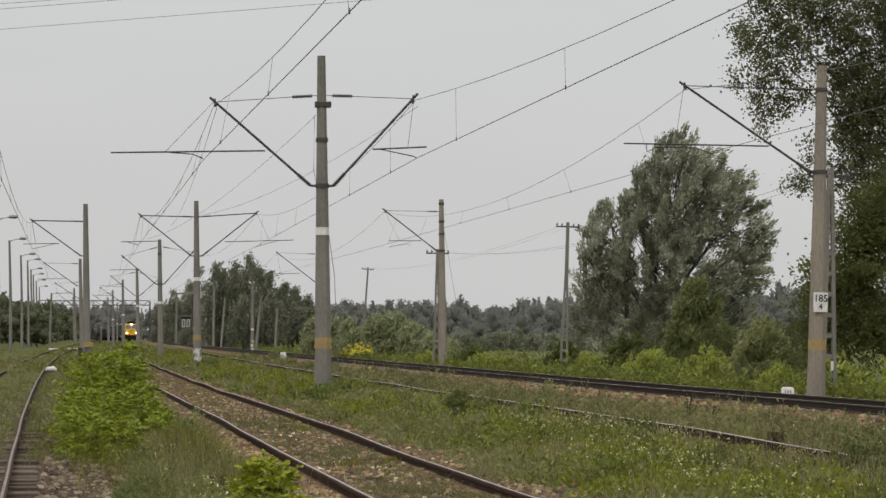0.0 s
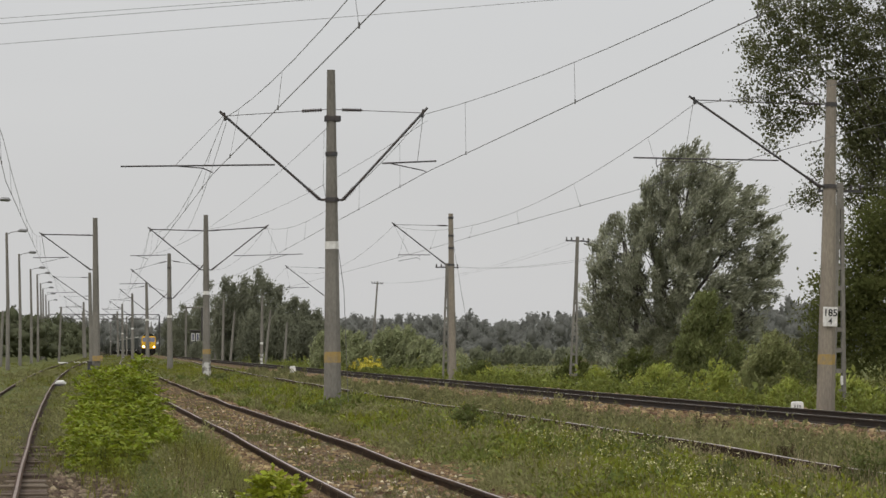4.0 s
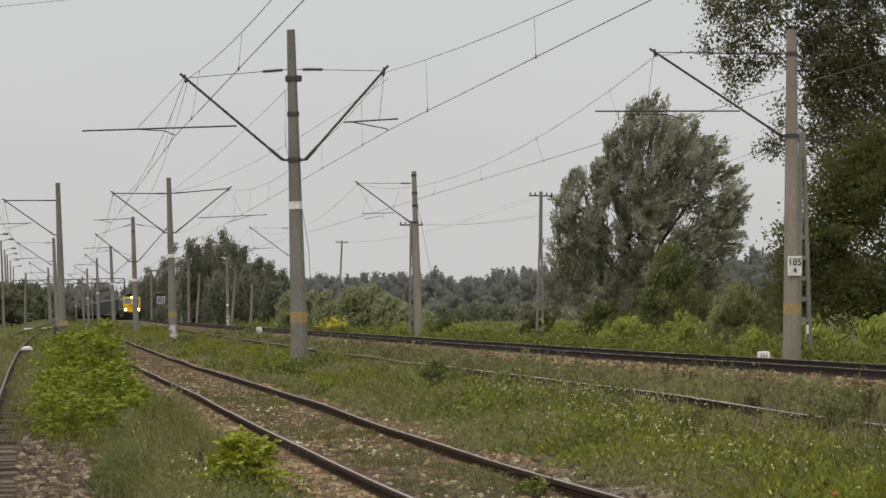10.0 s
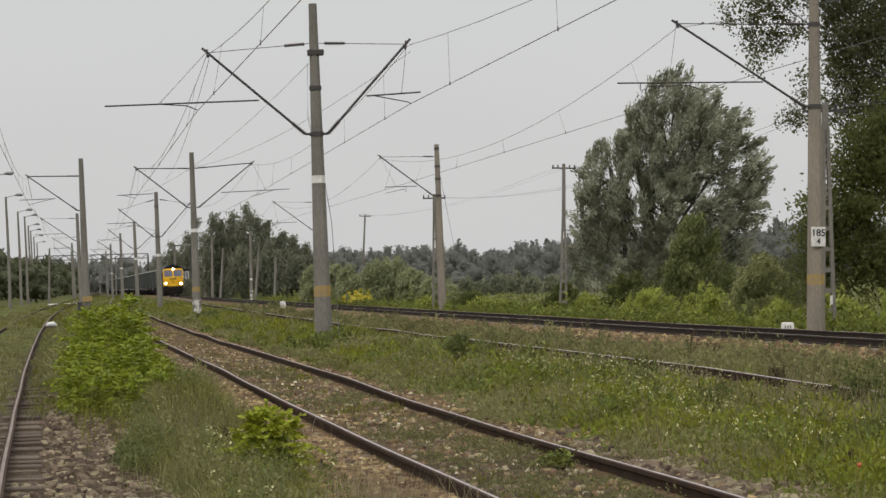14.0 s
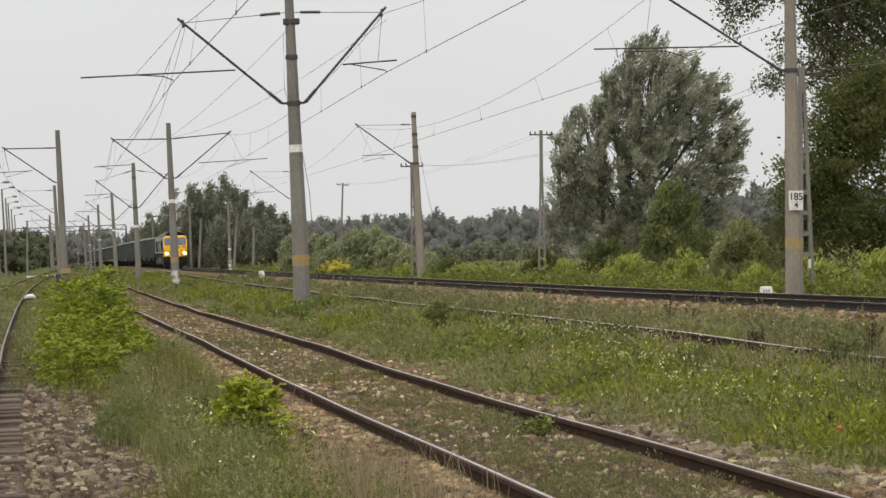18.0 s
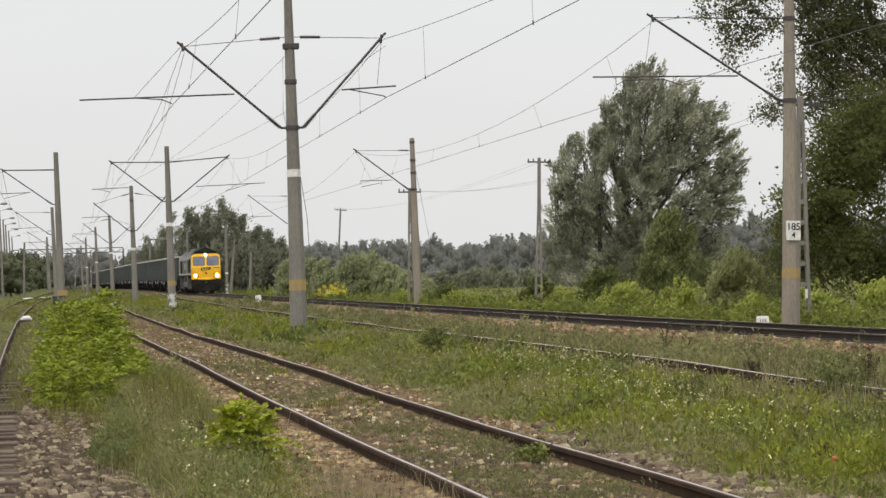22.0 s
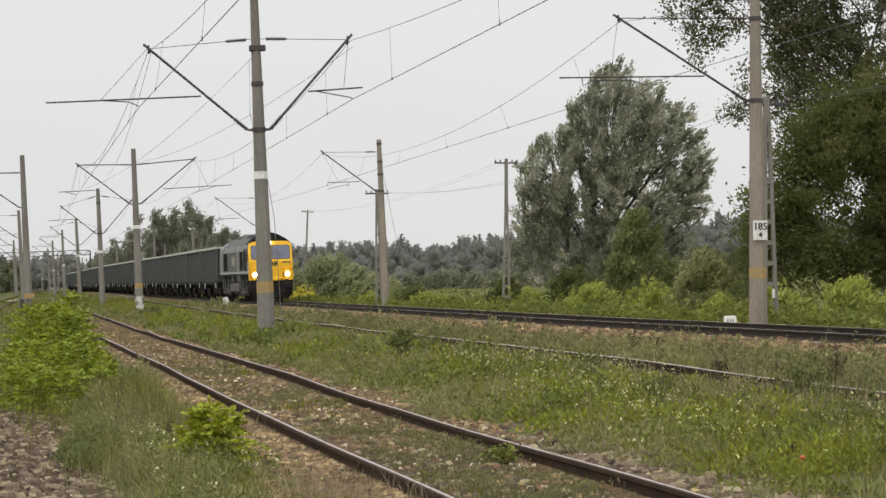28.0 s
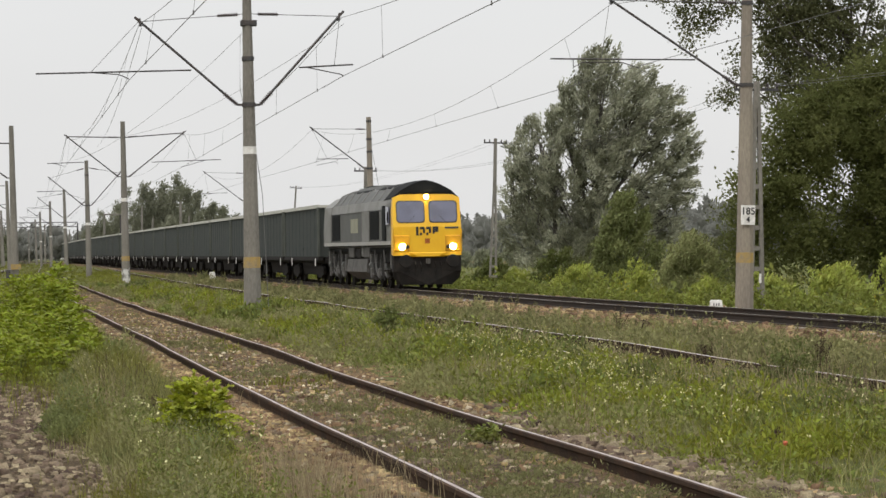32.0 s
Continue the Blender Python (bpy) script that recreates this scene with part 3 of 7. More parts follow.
for y, bx, tx, tz, wh, bw in ((262.0, 20.45, 20.49, 6.8, 2.3, 1.3), (315.0, 20.2, 20.3, 7.4, None, 0), (335.0, 22.4, 22.9, 6.3, None, 0), (315.0, 27.15, 27.45, 4.8, None, 0), (315.0, 25.0, 25.6, 6.2, None, 0),
                              (364.0, 22.4, 22.4, 7.8, None, 0), (420.0, 21.4, 21.4, 7.6, None, 0), (492.0, 22.5, 22.5, 7.6, None, 0), (512.0, 15.4, 15.4, 7.8, 4.0, 0), (594.0, 23.0, 23.0, 7.6, None, 0), (614.0, 15.0, 15.0, 7.8, 3.6, 0), (614.0, 9.8, 9.8, 8.2, None, 0)):
    mast(y, bx, tx, tz, 0.17, 0.12, "plain grey concrete post in the distance", white=wh, base_white=bw, ground_z=0.0, group="plain line posts")

# kilometre plate on the mast by the main line
def lettering(text, size, mat, parent, m):
    cu = bpy.data.curves.new("figure", "FONT")
    cu.body, cu.size, cu.align_x, cu.align_y, cu.extrude, cu.offset = text, size, "CENTER", "CENTER", 0.002, 0.004
    tmp = bpy.data.objects.new("figure", cu)
    scene.collection.objects.link(tmp)
    bpy.context.view_layer.update()
    me = bpy.data.meshes.new_from_object(tmp.evaluated_get(bpy.context.evaluated_depsgraph_get()))
    bpy.data.objects.remove(tmp)
    me.materials.clear()
    me.materials.append(mat)
    ob = part("figure", me, None, parent)
    ob.matrix_basis = m
    return ob


plate = part("plate", box(-0.19, -0.012, -0.245, 0.19, 0.012, 0.245, 0.004), WHITE, FR, "white kilometre plate")
plate.matrix_basis = pose(0.065, -0.235, 2.42, 0, 1.2, 6)
lettering("185", 0.25, BLACKPAINT, plate, pose(0, -0.016, 0.09, 90, 0, 0))
lettering("4", 0.20, BLACKPAINT, plate, pose(0.0, -0.016, -0.12, 90, 0, 0))

# ---- overhead wires: the carrying wire hangs in bows, the contact wire runs level below it ----
def bow(a, b, sag, n=14):
    a, b = Vector(a), Vector(b)
    return [a.lerp(b, k / n) - Vector((0, 0, 4 * sag * (k / n) * (1 - k / n))) for k in range(n + 1)]


def wire_run(label, points, sag, drop_gap=5.6):
    """points: x, y, height of the carrying wire, x and height of the contact wire at each mast."""
    run = thing("overhead_wire", label, "overhead wire", "overhead wires")
    carry, contact = [], []
    for (x0, y0, z0, cx0, c0), (x1, y1, z1, cx1, c1) in zip(points, points[1:]):
        piece = bow((x0, y0, z0), (x1, y1, z1), sag)
        carry += piece[:-1]
        contact += [(cx0, y0, c0)]
        n = max(2, int(abs(y1 - y0) / drop_gap))
        if y0 < 120:
            for k in range(n):
                q = (k + 0.5) / n
                top = Vector((x0, y0, z0)).lerp(Vector((x1, y1, z1)), q) - Vector((0, 0, 4 * sag * q * (1 - q)))
                low = Vector((cx0, y0, c0)).lerp(Vector((cx1, y1, c1)), q)
                part("dropper", tube([top, low], 0.0036, 4), WIRE, run)
                part("clip", tube([low - Vector((0, 0, 0.03)), low + Vector((0, 0, 0.05))], 0.014, 5), WIRE, run)
    carry.append((points[-1][0], points[-1][1], points[-1][2]))
    contact.append((points[-1][3], points[-1][1], points[-1][4]))
    part("carrying_wire", tube(carry, 0.0068, 5), WIRE, run)
    part("contact_wire", tube(contact, 0.0082, 5), WIRE, run)


wire_run("thin dark carrying and contact wires over the siding", [(3.45, -8.0, 7.15, 3.95, 5.66), (4.24, 66.0, 7.08, 3.98, 5.76), (5.37, 141.0, 7.65, 5.25, 6.15), (6.07, 190.0, 7.0, 6.05, 5.88), (7.41, 265.0, 7.25, 7.5, 5.85), (7.73, 322.0, 7.2, 8.3, 5.85), (9.5, 453.0, 7.2, 11.5, 5.85)], 0.98, 11.5)
wire_run("thin dark wires over the loop track", [(9.3, -8.0, 7.4, 9.3, 6.05), (9.05, 66.0, 7.25, 9.07, 5.86), (11.2, 141.0, 7.8, 11.08, 6.1), (10.79, 190.0, 7.3, 11.4, 5.9), (11.9, 265.0, 7.1, 13.0, 5.9), (15.0, 453.0, 7.2, 17.0, 5.9)], 0.92, 11.5)
wire_run("thin dark wires over the main line", [(16.8, -8.0, 8.0, 16.9, 6.15), (16.14, 68.2, 7.78, 16.6, 6.17), (17.62, 140.2, 7.93, 17.1, 6.10), (18.73, 215.6, 8.05, 17.4, 6.1), (18.3, 290.0, 7.9, 17.7, 6.1), (18.6, 364.0, 7.9, 18.2, 6.1), (19.2, 453.0, 7.9, 18.9, 6.1), (21.0, 650.0, 7.9, 20.6, 6.1)], 1.3, 11.5)
wire_run("thin dark wires over the yard track", [(-1.0, -8.0, 7.2, -1.0, 5.9), (-0.95, 70.0, 6.8, -0.9, 5.8), (-0.02, 148.0, 7.63, 0.02, 6.17), (1.0, 228.0, 7.5, 2.3, 5.9), (2.6, 305.0, 7.4, 4.0, 5.9), (4.4, 468.0, 7.4, 6.5, 5.9)], 0.8, 11.5)
for a, b in (((4.3, 66.0, 7.0), (6.8, 140.0, 7.1)), ((6.7, 66.0, 6.9), (5.7, 141.0, 6.5)), ((9.1, 66.0, 7.1), (8.2, 141.0, 7.7))):
    w = thing("stay_wire", "thin slack cross wire between two masts", "overhead wire", "overhead wires")
    part("wire", tube(bow(a, b, 0.5), 0.006, 4), WIRE, w)
# the high power line that crosses overhead, between its two tall poles
for x, h in ((-62.0, 27.5), (150.0, 47.5)):
    pylon = thing("power_pylon", "tall slim steel pole of the crossing power line", "power pylon", "power pylons", pose(x, 250.0, land(x, 250.0)))
    part("pole", tube([(0, 0, -0.5), (0, 0, h)], [0.5, 0.2], 8), GREYSTEEL, pylon)
    for k, dz in enumerate((0.6, 1.6, 3.1)):
        part("crossarm", tube([(0, 0, h - dz), (0, -1.8 if k % 2 else 1.8, h - dz)], 0.09, 6), GREYSTEEL, pylon)
for z, slope, q in ((31.6, 0.094, 1.8), (30.7, 0.1, -1.8), (29.3, 0.1, 1.8)):
    w = thing("power_line", "high thin power line wire across the grey sky", "power line", "high power lines")
    part("wire", tube(bow((-62.0, 250 + q, z - 58.2 * slope), (150.0, 250 + q, z + 153.8 * slope), 0.5, 24), 0.020, 4), WIRE, w)


# ---- the train: a diesel locomotive and open wagons ----
YELLOW = material("loco_yellow", (0.77, 0.45, 0.013), 0.4, vary=0.05, scale=2, second=(0.70, 0.36, 0.010), amount=0.6, bump=0)
ORANGE = material("loco_orange_panel", (0.72, 0.36, 0.01), 0.4, vary=0.05, scale=2, bump=0)
LOCO_GREY = material("loco_grey", (0.105, 0.107, 0.101), 0.6, vary=0.1, scale=1.2, second=(0.078, 0.079, 0.074), amount=0.8, bump=0, gloss=0.15)
LOCO_SILL = material("loco_pale_sill", (0.34, 0.33, 0.305), 0.5, vary=0.1, scale=1.2, second=(0.27, 0.26, 0.24), amount=0.7, bump=0, gloss=0.2)
LOCO_LIGHT = material("loco_light_grey", (0.200, 0.198, 0.186), 0.55, vary=0.12, scale=1.2, second=(0.130, 0.126, 0.116), amount=0.8, bump=0, gloss=0.2)
LOCO_DARK = material("loco_dark", (0.020, 0.021, 0.021), 0.85, vary=0.2, scale=2, bump=0, gloss=0.06)
LOCO_ROOF = material("loco_roof", (0.075, 0.077, 0.07), 0.6, vary=0.15, scale=2, bump=0, gloss=0.2)
UNDER = material("grimy_running_gear", (0.018, 0.017, 0.016), 0.95, vary=0.3, scale=4, second=(0.034, 0.029, 0.025), amount=0.6, bump=0, gloss=0.15)
TANK = material("fuel_tank_grey", (0.088, 0.084, 0.076), 0.8, vary=0.3, scale=3, second=(0.030, 0.027, 0.024), amount=0.8, bump=0)
GLASS = material("windscreen_glass", (0.150, 0.155, 0.215), 0.1, vary=0.1, scale=1.5, second=(0.085, 0.09, 0.115), bump=0)
WAGON = material("wagon_green", (0.045, 0.052, 0.049), 0.8, vary=0.12, scale=1.2, second=(0.060, 0.063, 0.058), amount=0.7, gloss=0.12)
WAGON_POST = material("wagon_post", (0.085, 0.092, 0.080), 0.75, vary=0.15, scale=2, bump=0, gloss=0.15)
WAGON_RIM = material("wagon_rim", (0.46, 0.45, 0.40), 0.7, vary=0.15, scale=2)
LAMP_WHITE = glow("headlight_glow", (1.0, 0.80, 0.52), 75.0)
EMBLEM = material("faded_emblem", (0.26, 0.255, 0.18), 0.6, vary=0.2, scale=2, bump=0)
LOGO_RED = material("dark_red_mark", (0.34, 0.09, 0.012), 0.5, bump=0)
TRAIN = []


def hull(points, bm=None):
    bm = bm or bmesh.new()
    vs = [bm.verts.new(p) for p in points]
    r = bmesh.ops.convex_hull(bm, input=vs)
    bmesh.ops.delete(bm, geom=list({g for g in r["geom_interior"] + r["geom_unused"] if isinstance(g, bmesh.types.BMVert)}), context="VERTS")
    bmesh.ops.recalc_face_normals(bm, faces=bm.faces)
    return bm


def mirror(points):
    return points + [(-x, y, z) for x, y, z in points if abs(x) > 1e-6]


def wheelset(parent, x_half, y, r):
    ws = part("wheelset", tube([(-0.75, 0, 0), (0.75, 0, 0)], 0.09, 8), UNDER, parent)
    ws.matrix_basis = pose(0, y, r)
    for s in (-1, 1):
        bm = tube([(s * 0.685, 0, 0), (s * 0.735, 0, 0), (s * 0.74, 0, 0), (s * 0.82, 0, 0)], [r + 0.028, r + 0.028, r, r], 18)
        part("wheel", bm, UNDER, ws)
    return ws


def loco_section(y, top=4.03, w=1.29):
    return [(w, y, 1.68), (w, y, 2.95), (w - 0.08, y, 3.30), (0.80, y, top - 0.24), (0.35, y, top - 0.06), (0.0, y, top)]


def build_loco():
    lo = thing("locomotive", "grey diesel locomotive with a yellow front and three lit headlights", "locomotive")
    # cab, engine room and rear cab
    cab = part("cab", hull(mirror([(1.27, -9.93, 1.68), (1.27, -9.98, 2.28), (1.23, -9.76, 3.32), (0.78, -9.70, 3.72), (0.0, -9.68, 3.95)] + loco_section(-7.55, 4.02, 1.29))), LOCO_LIGHT, lo, "light grey cab side")
    face = part("front_panel", hull(mirror([(1.27, -9.86, 1.24), (1.27, -10.06, 1.24), (1.27, -10.06, 2.28), (1.24, -9.83, 3.38), (1.24, -9.62, 3.38), (0.85, -9.79, 3.54), (0.45, -9.78, 3.62), (0.0, -9.78, 3.65), (0.85, -9.66, 3.54), (0.0, -9.66, 3.65), (1.295, -9.72, 1.3), (1.295, -9.72, 2.9)])), YELLOW, lo, "bright yellow front panel")
    part("front_lip", hull(mirror([(0.55, -10.10, 1.32), (0.95, -10.02, 1.40), (0.95, -9.9, 1.2), (0.4, -10.10, 1.20), (0.6, -9.9, 1.15)])), YELLOW, face)
    part("roof_cap", hull(mirror([(1.25, -9.74, 3.37), (0.95, -9.84, 3.64), (0.85, -9.84, 3.56), (0.55, -9.86, 3.86), (0.25, -9.86, 3.97), (0.0, -9.86, 4.02), (0.0, -9.86, 3.66), (1.22, -7.5, 3.33), (0.80, -7.5, 3.80), (0.35, -7.5, 3.99), (0.0, -7.5, 4.05)])), LOCO_DARK, lo, "black roof cap over the cab")
    for s in (-1, 1):
        x0, x1 = sorted((s * 0.075, s * 1.14))

        def slab(inset, out):
            pts = []
            for x, sx in ((x0 + inset, 1), (x1 - inset, -1)):
                for z, sz in ((2.44 + inset, 1), (3.26 - inset, -1)):
                    for dx, dz in ((0.0, 0.11), (0.035, 0.035), (0.11, 0.0)):
                        zz = z + sz * dz
                        yy = -10.06 + 0.209 * (zz - 2.28)
                        pts += [(x + sx * dx, yy - out, zz), (x + sx * dx, yy + 0.06, zz)]
            return hull(pts)

        fr = part("windscreen_frame", slab(0.0, 0.012), LOCO_ROOF, face)
        part("windscreen", slab(0.035, 0.022), GLASS, fr, "grey-blue windscreen pane")
        part("wiper", tube([(s * 0.75, -10.07, 2.42), (s * 0.45, -10.0, 2.72)], 0.006, 5), BLACKPAINT, fr)
        hx0, hx1 = sorted((s * 0.66, s * 1.24))
        hs = part("lamp_housing", box(hx0, -10.10, 1.40, hx1, -9.98, 1.98, 0.03), ORANGE, face)
        for lx, rr, mt in ((0.95, 0.115, LAMP_WHITE), (0.76, 0.075, BLACKPAINT)):
            part("headlight" if mt is LAMP_WHITE else "tail_light", tube([(s * lx, -10.09, 1.56), (s * lx, -10.13, 1.56)], rr, 16), mt, hs)
        part("handrail", tube([(s * 1.27, -10.1, 1.35), (s * 1.27, -10.14, 1.5), (s * 1.27, -10.14, 2.2)], 0.015, 6), YELLOW, face)
        part("buffer", tube([(s * 0.875, -9.9, 1.04), (s * 0.875, -10.40, 1.04), (s * 0.875, -10.44, 1.04), (s * 0.875, -10.50, 1.04)], [0.11, 0.11, 0.24, 0.23], 14), UNDER, lo)
        part("mirror", box(s * 1.36 - 0.03, -9.35, 2.45, s * 1.36 + 0.03, -9.3, 2.85), LOCO_DARK, lo)
    lamp = part("top_lamp", tube([(0, -9.70, 3.40), (0, -9.90, 3.40)], 0.115, 16), YELLOW, face)
    part("headlight", tube([(0, -9.895, 3.40), (0, -9.93, 3.40)], 0.09, 16), LAMP_WHITE, lamp)
    # dark emblem strokes and a number bar on the front
    for x0, x1, z0, z1 in ((-0.42, -0.33, 1.98, 2.30), (-0.28, -0.10, 2.20, 2.29), (-0.16, -0.08, 2.06, 2.22), (-0.28, -0.20, 1.98, 2.08), (-0.04, 0.14, 2.20, 2.29), (0.06, 0.14, 2.06, 2.22), (-0.04, 0.04, 1.98, 2.08), (0.20, 0.28, 2.04, 2.30), (0.29, 0.41, 2.10, 2.30)):
        part("emblem_stroke", box(x0, -10.075, z0, x1, -10.05, z1), BLACKPAINT, face)
    part("emblem", box(-0.09, -10.075, 1.68, 0.09, -10.05, 1.86), LOGO_RED, face)
    part("number_bar", box(0.66, -10.075, 2.22, 1.16, -10.05, 2.29), LOCO_ROOF, face)
    # buffer beam, plough and coupling
    part("buffer_beam", box(-1.27, -9.98, 0.62, 1.27, -9.6, 1.235, 0.03), UNDER, lo)
    part("plough", hull(mirror([(1.27, -9.95, 0.75), (1.25, -9.75, 0.42), (0.95, -9.85, 0.16), (1.22, -9.5, 0.7), (0.0, -10.05, 0.16), (0.0, -10.0, 0.75)])), UNDER, lo)
    part("coupling", box(-0.06, -10.35, 0.93, 0.06, -9.95, 1.12, 0.02), TANK, lo)
    for x in (-0.45, -0.25, 0.3, 0.5):
        part("brake_hose", tube([(x, -9.98, 1.0), (x, -10.1, 0.9), (x, -10.08, 0.55)], 0.022, 6), UNDER, lo)
    part("engine_room", hull(mirror(loco_section(-7.5, 4.0, 1.22) + loco_section(7.5, 4.0, 1.22))), LOCO_GREY, lo)
    part("rear_cab", hull(mirror([(1.29, 9.95, 1.68), (1.29, 10.0, 2.28), (1.25, 9.78, 3.30), (0.76, 9.72, 3.68), (0.0, 9.70, 3.86)] + loco_section(7.55, 3.9))), LOCO_LIGHT, lo)
    for y in (-7.0, -5.4, -3.4, -1.0, 1.2, 3.4, 5.6, 7.1):
        part("roof_rib", hull(mirror([(x * 1.01, y + d, z + 0.03) for d in (-0.06, 0.06) for x, _, z in loco_section(0, 4.0, 1.22)[1:]])), LOCO_LIGHT, lo)
    part("roof_hatch", hull(mirror([(0.55, -2.6, 3.9), (0.55, 4.4, 3.9), (0.45, -2.4, 4.02), (0.45, 4.2, 4.02), (0.7, -2.6, 3.7), (0.7, 4.4, 3.7)])), LOCO_ROOF, lo)
    part("silencer", box(-0.4, 1.0, 3.9, 0.4, 3.0, 4.08, 0.04), LOCO_DARK, lo)
    part("roof_slope", hull(mirror([(1.25, -7.4, 2.98), (1.25, 9.4, 2.98), (1.17, -7.4, 3.33), (1.17, 9.4, 3.33)])), LOCO_LIGHT, lo, "light grey cant rail")
    for s in (-1, 1):
        def side_panel(name, y0, y1, z0, z1, mat, out=0.01, lab=""):
            xa, xb = sorted((s * 1.215, s * (1.225 + out)))
            return part(name, box(xa, y0, z0, xb, y1, z1), mat, lo, lab)

        for y0, y1 in ((-6.2, -3.8), (5.0, 7.5)):
            g = side_panel("grille", y0, y1, 1.86, 2.95, LOCO_DARK, 0.015, "dark radiator grille")
            for k in range(8):
                part("slat", box(min(s * 1.24, s * 1.262), y0 + 0.05, 1.92 + k * 0.128, max(s * 1.24, s * 1.262), y1 - 0.05, 1.945 + k * 0.128), LOCO_DARK, g)
        side_panel("pillar", -3.7, -1.7, 1.79, 3.0, LOCO_LIGHT, 0.03, "light grey pillar")
        side_panel("emblem_panel", -0.4, 1.7, 2.15, 2.72, EMBLEM, 0.008, "faded yellowish emblem")
        side_panel("pillar", 7.6, 8.6, 1.79, 3.0, LOCO_LIGHT, 0.03)
        side_panel("sill", -9.6, 9.6, 1.64, 1.78, LOCO_SILL, 0.09, "light grey sill along the side")
        d = part("cab_door", box(min(s * 1.32, s * 1.345), -8.5, 1.8, max(s * 1.32, s * 1.345), -7.75, 3.1), LOCO_DARK, lo)
        part("cab_window", box(min(s * 1.31, s * 1.345), -9.35, 2.4, max(s * 1.31, s * 1.345), -8.7, 3.05), GLASS, lo)
        part("handrail", tube([(s * 1.40, -7.68, 1.8), (s * 1.40, -7.68, 2.9)], 0.018, 6), LOCO_LIGHT, lo)
        for k in range(3):
            part("step", box(min(s * 1.1, s * 1.36), -8.5, 0.4 + k * 0.28, max(s * 1.1, s * 1.36), -8.0, 0.43 + k * 0.28), UNDER, lo)
        part("air_tank", tube([(s * 0.95, -2.6, 0.95), (s * 0.95, 0.2, 0.95)], 0.2, 12), TANK, lo)
    for s in (-1, 1):
        for y0, y1 in ((-6.6, -2.9), (-0.6, 4.2)):
            part("roof_grille", hull([(s * x, y, z) for y in (y0, y1) for x, z in ((0.74, 3.82), (0.40, 3.95), (0.74, 3.77), (0.40, 3.90))]), LOCO_DARK, lo, "dark roof grille")
        part("exhaust_box", box(min(s * 0.98, s * 1.17), -1.3, 1.2, max(s * 0.98, s * 1.17), -0.95, 1.62, 0.03), LOCO_LIGHT, lo, "pale grey box")
        for y in (-8.3, -4.0, 4.0, 8.2):
            part("brake_cylinder", tube([(s * 1.15, y, 0.86), (s * 1.15, y + 0.34, 0.86)], 0.13, 10), LOCO_GREY, lo)
        for k, y in enumerate((-7.9, -6.6, -5.6, -4.5, 4.5, 5.6, 6.7, 7.8)):
            part("brake_rod", tube([(s * 1.19, y, 0.42 + 0.05 * (k % 2)), (s * 1.19, y + 0.55, 0.62 + 0.1 * (k % 3))], 0.028, 6), TANK, lo)
            part("sand_pipe", tube([(s * 1.17, y + 0.3, 1.3), (s * 1.19, y + 0.36, 0.8), (s * 1.05, y + 0.2, 0.3)], 0.022, 6), LOCO_GREY, lo)
        part("sole_plate", box(min(s * 0.99, s * 1.13), -9.4, 1.40, max(s * 0.99, s * 1.13), 9.4, 1.63, 0.01), LOCO_DARK, lo)
    part("fuel_tank", hull(mirror([(1.2, -2.9, 1.1), (1.2, 2.9, 1.1), (1.25, -2.9, 0.6), (1.25, 2.9, 0.6), (0.8, -2.8, 0.28), (0.8, 2.8, 0.28)])), TANK, lo)
    part("underframe", box(-0.95, -9.7, 1.0, 0.95, 9.7, 1.675), UNDER, lo)
    for s in (-1, 1):
        for name, y0, y1, z0, z1, mt in (("battery_box", -3.3, -1.6, 1.16, 1.6, TANK), ("equipment_box", -0.9, 0.3, 1.14, 1.5, UNDER), ("equipment_box", 1.2, 2.6, 1.16, 1.6, TANK), ("sand_box", -9.1, -8.75, 0.75, 1.45, TANK), ("sand_box", -3.75, -3.45, 0.6, 1.3, TANK), ("sand_box", 3.45, 3.75, 0.6, 1.3, TANK), ("sand_box", 8.75, 9.1, 0.75, 1.45, TANK)):
            part(name, box(min(s * 0.97, s * 1.2), y0, z0, max(s * 0.97, s * 1.2), y1, z1, 0.03), mt, lo)
        part("air_pipe", tube([(s * 1.16, -9.2, 1.58), (s * 1.16, 9.2, 1.58)], 0.035, 6), TANK, lo)
        for y in (-7.3, -5.0, 5.0, 7.3):
            part("damper", tube([(s * 1.16, y, 0.7), (s * 1.16, y + 0.35, 1.45)], 0.035, 8), TANK, lo)
    for yc in (-6.1, 6.1):
        bg = part("bogie", box(-0.62, yc - 2.2, 0.5, 0.62, yc + 2.2, 0.8), UNDER, lo)
        for s in (-1, 1):
            part("side_frame", hull([(s * xx, yc + yy, zz) for xx in (0.98, 1.14) for yy, zz in ((-2.5, 0.62), (-2.5, 0.9), (2.5, 0.62), (2.5, 0.9), (-1.2, 0.48), (1.2, 0.48), (-1.2, 1.0), (1.2, 1.0))]), UNDER, bg)
            for dy in (-2.05, 0.0, 2.05):
                part("axle_box", box(min(s * 1.1, s * 1.24), yc + dy - 0.2, 0.36, max(s * 1.1, s * 1.24), yc + dy + 0.2, 0.76, 0.03), TANK, bg)
            for dy in (-1.0, 1.0):
                part("spring", tube([(s * 1.08, yc + dy, 0.5), (s * 1.08, yc + dy, 0.95)], 0.11, 10), UNDER, bg)
        for dy in (-2.05, 0.0, 2.05):
            wheelset(bg, 0.7, yc + dy, 0.53)
    return lo


LOCO = build_loco()
TRAIN.append((LOCO, 10.05, 6.1))


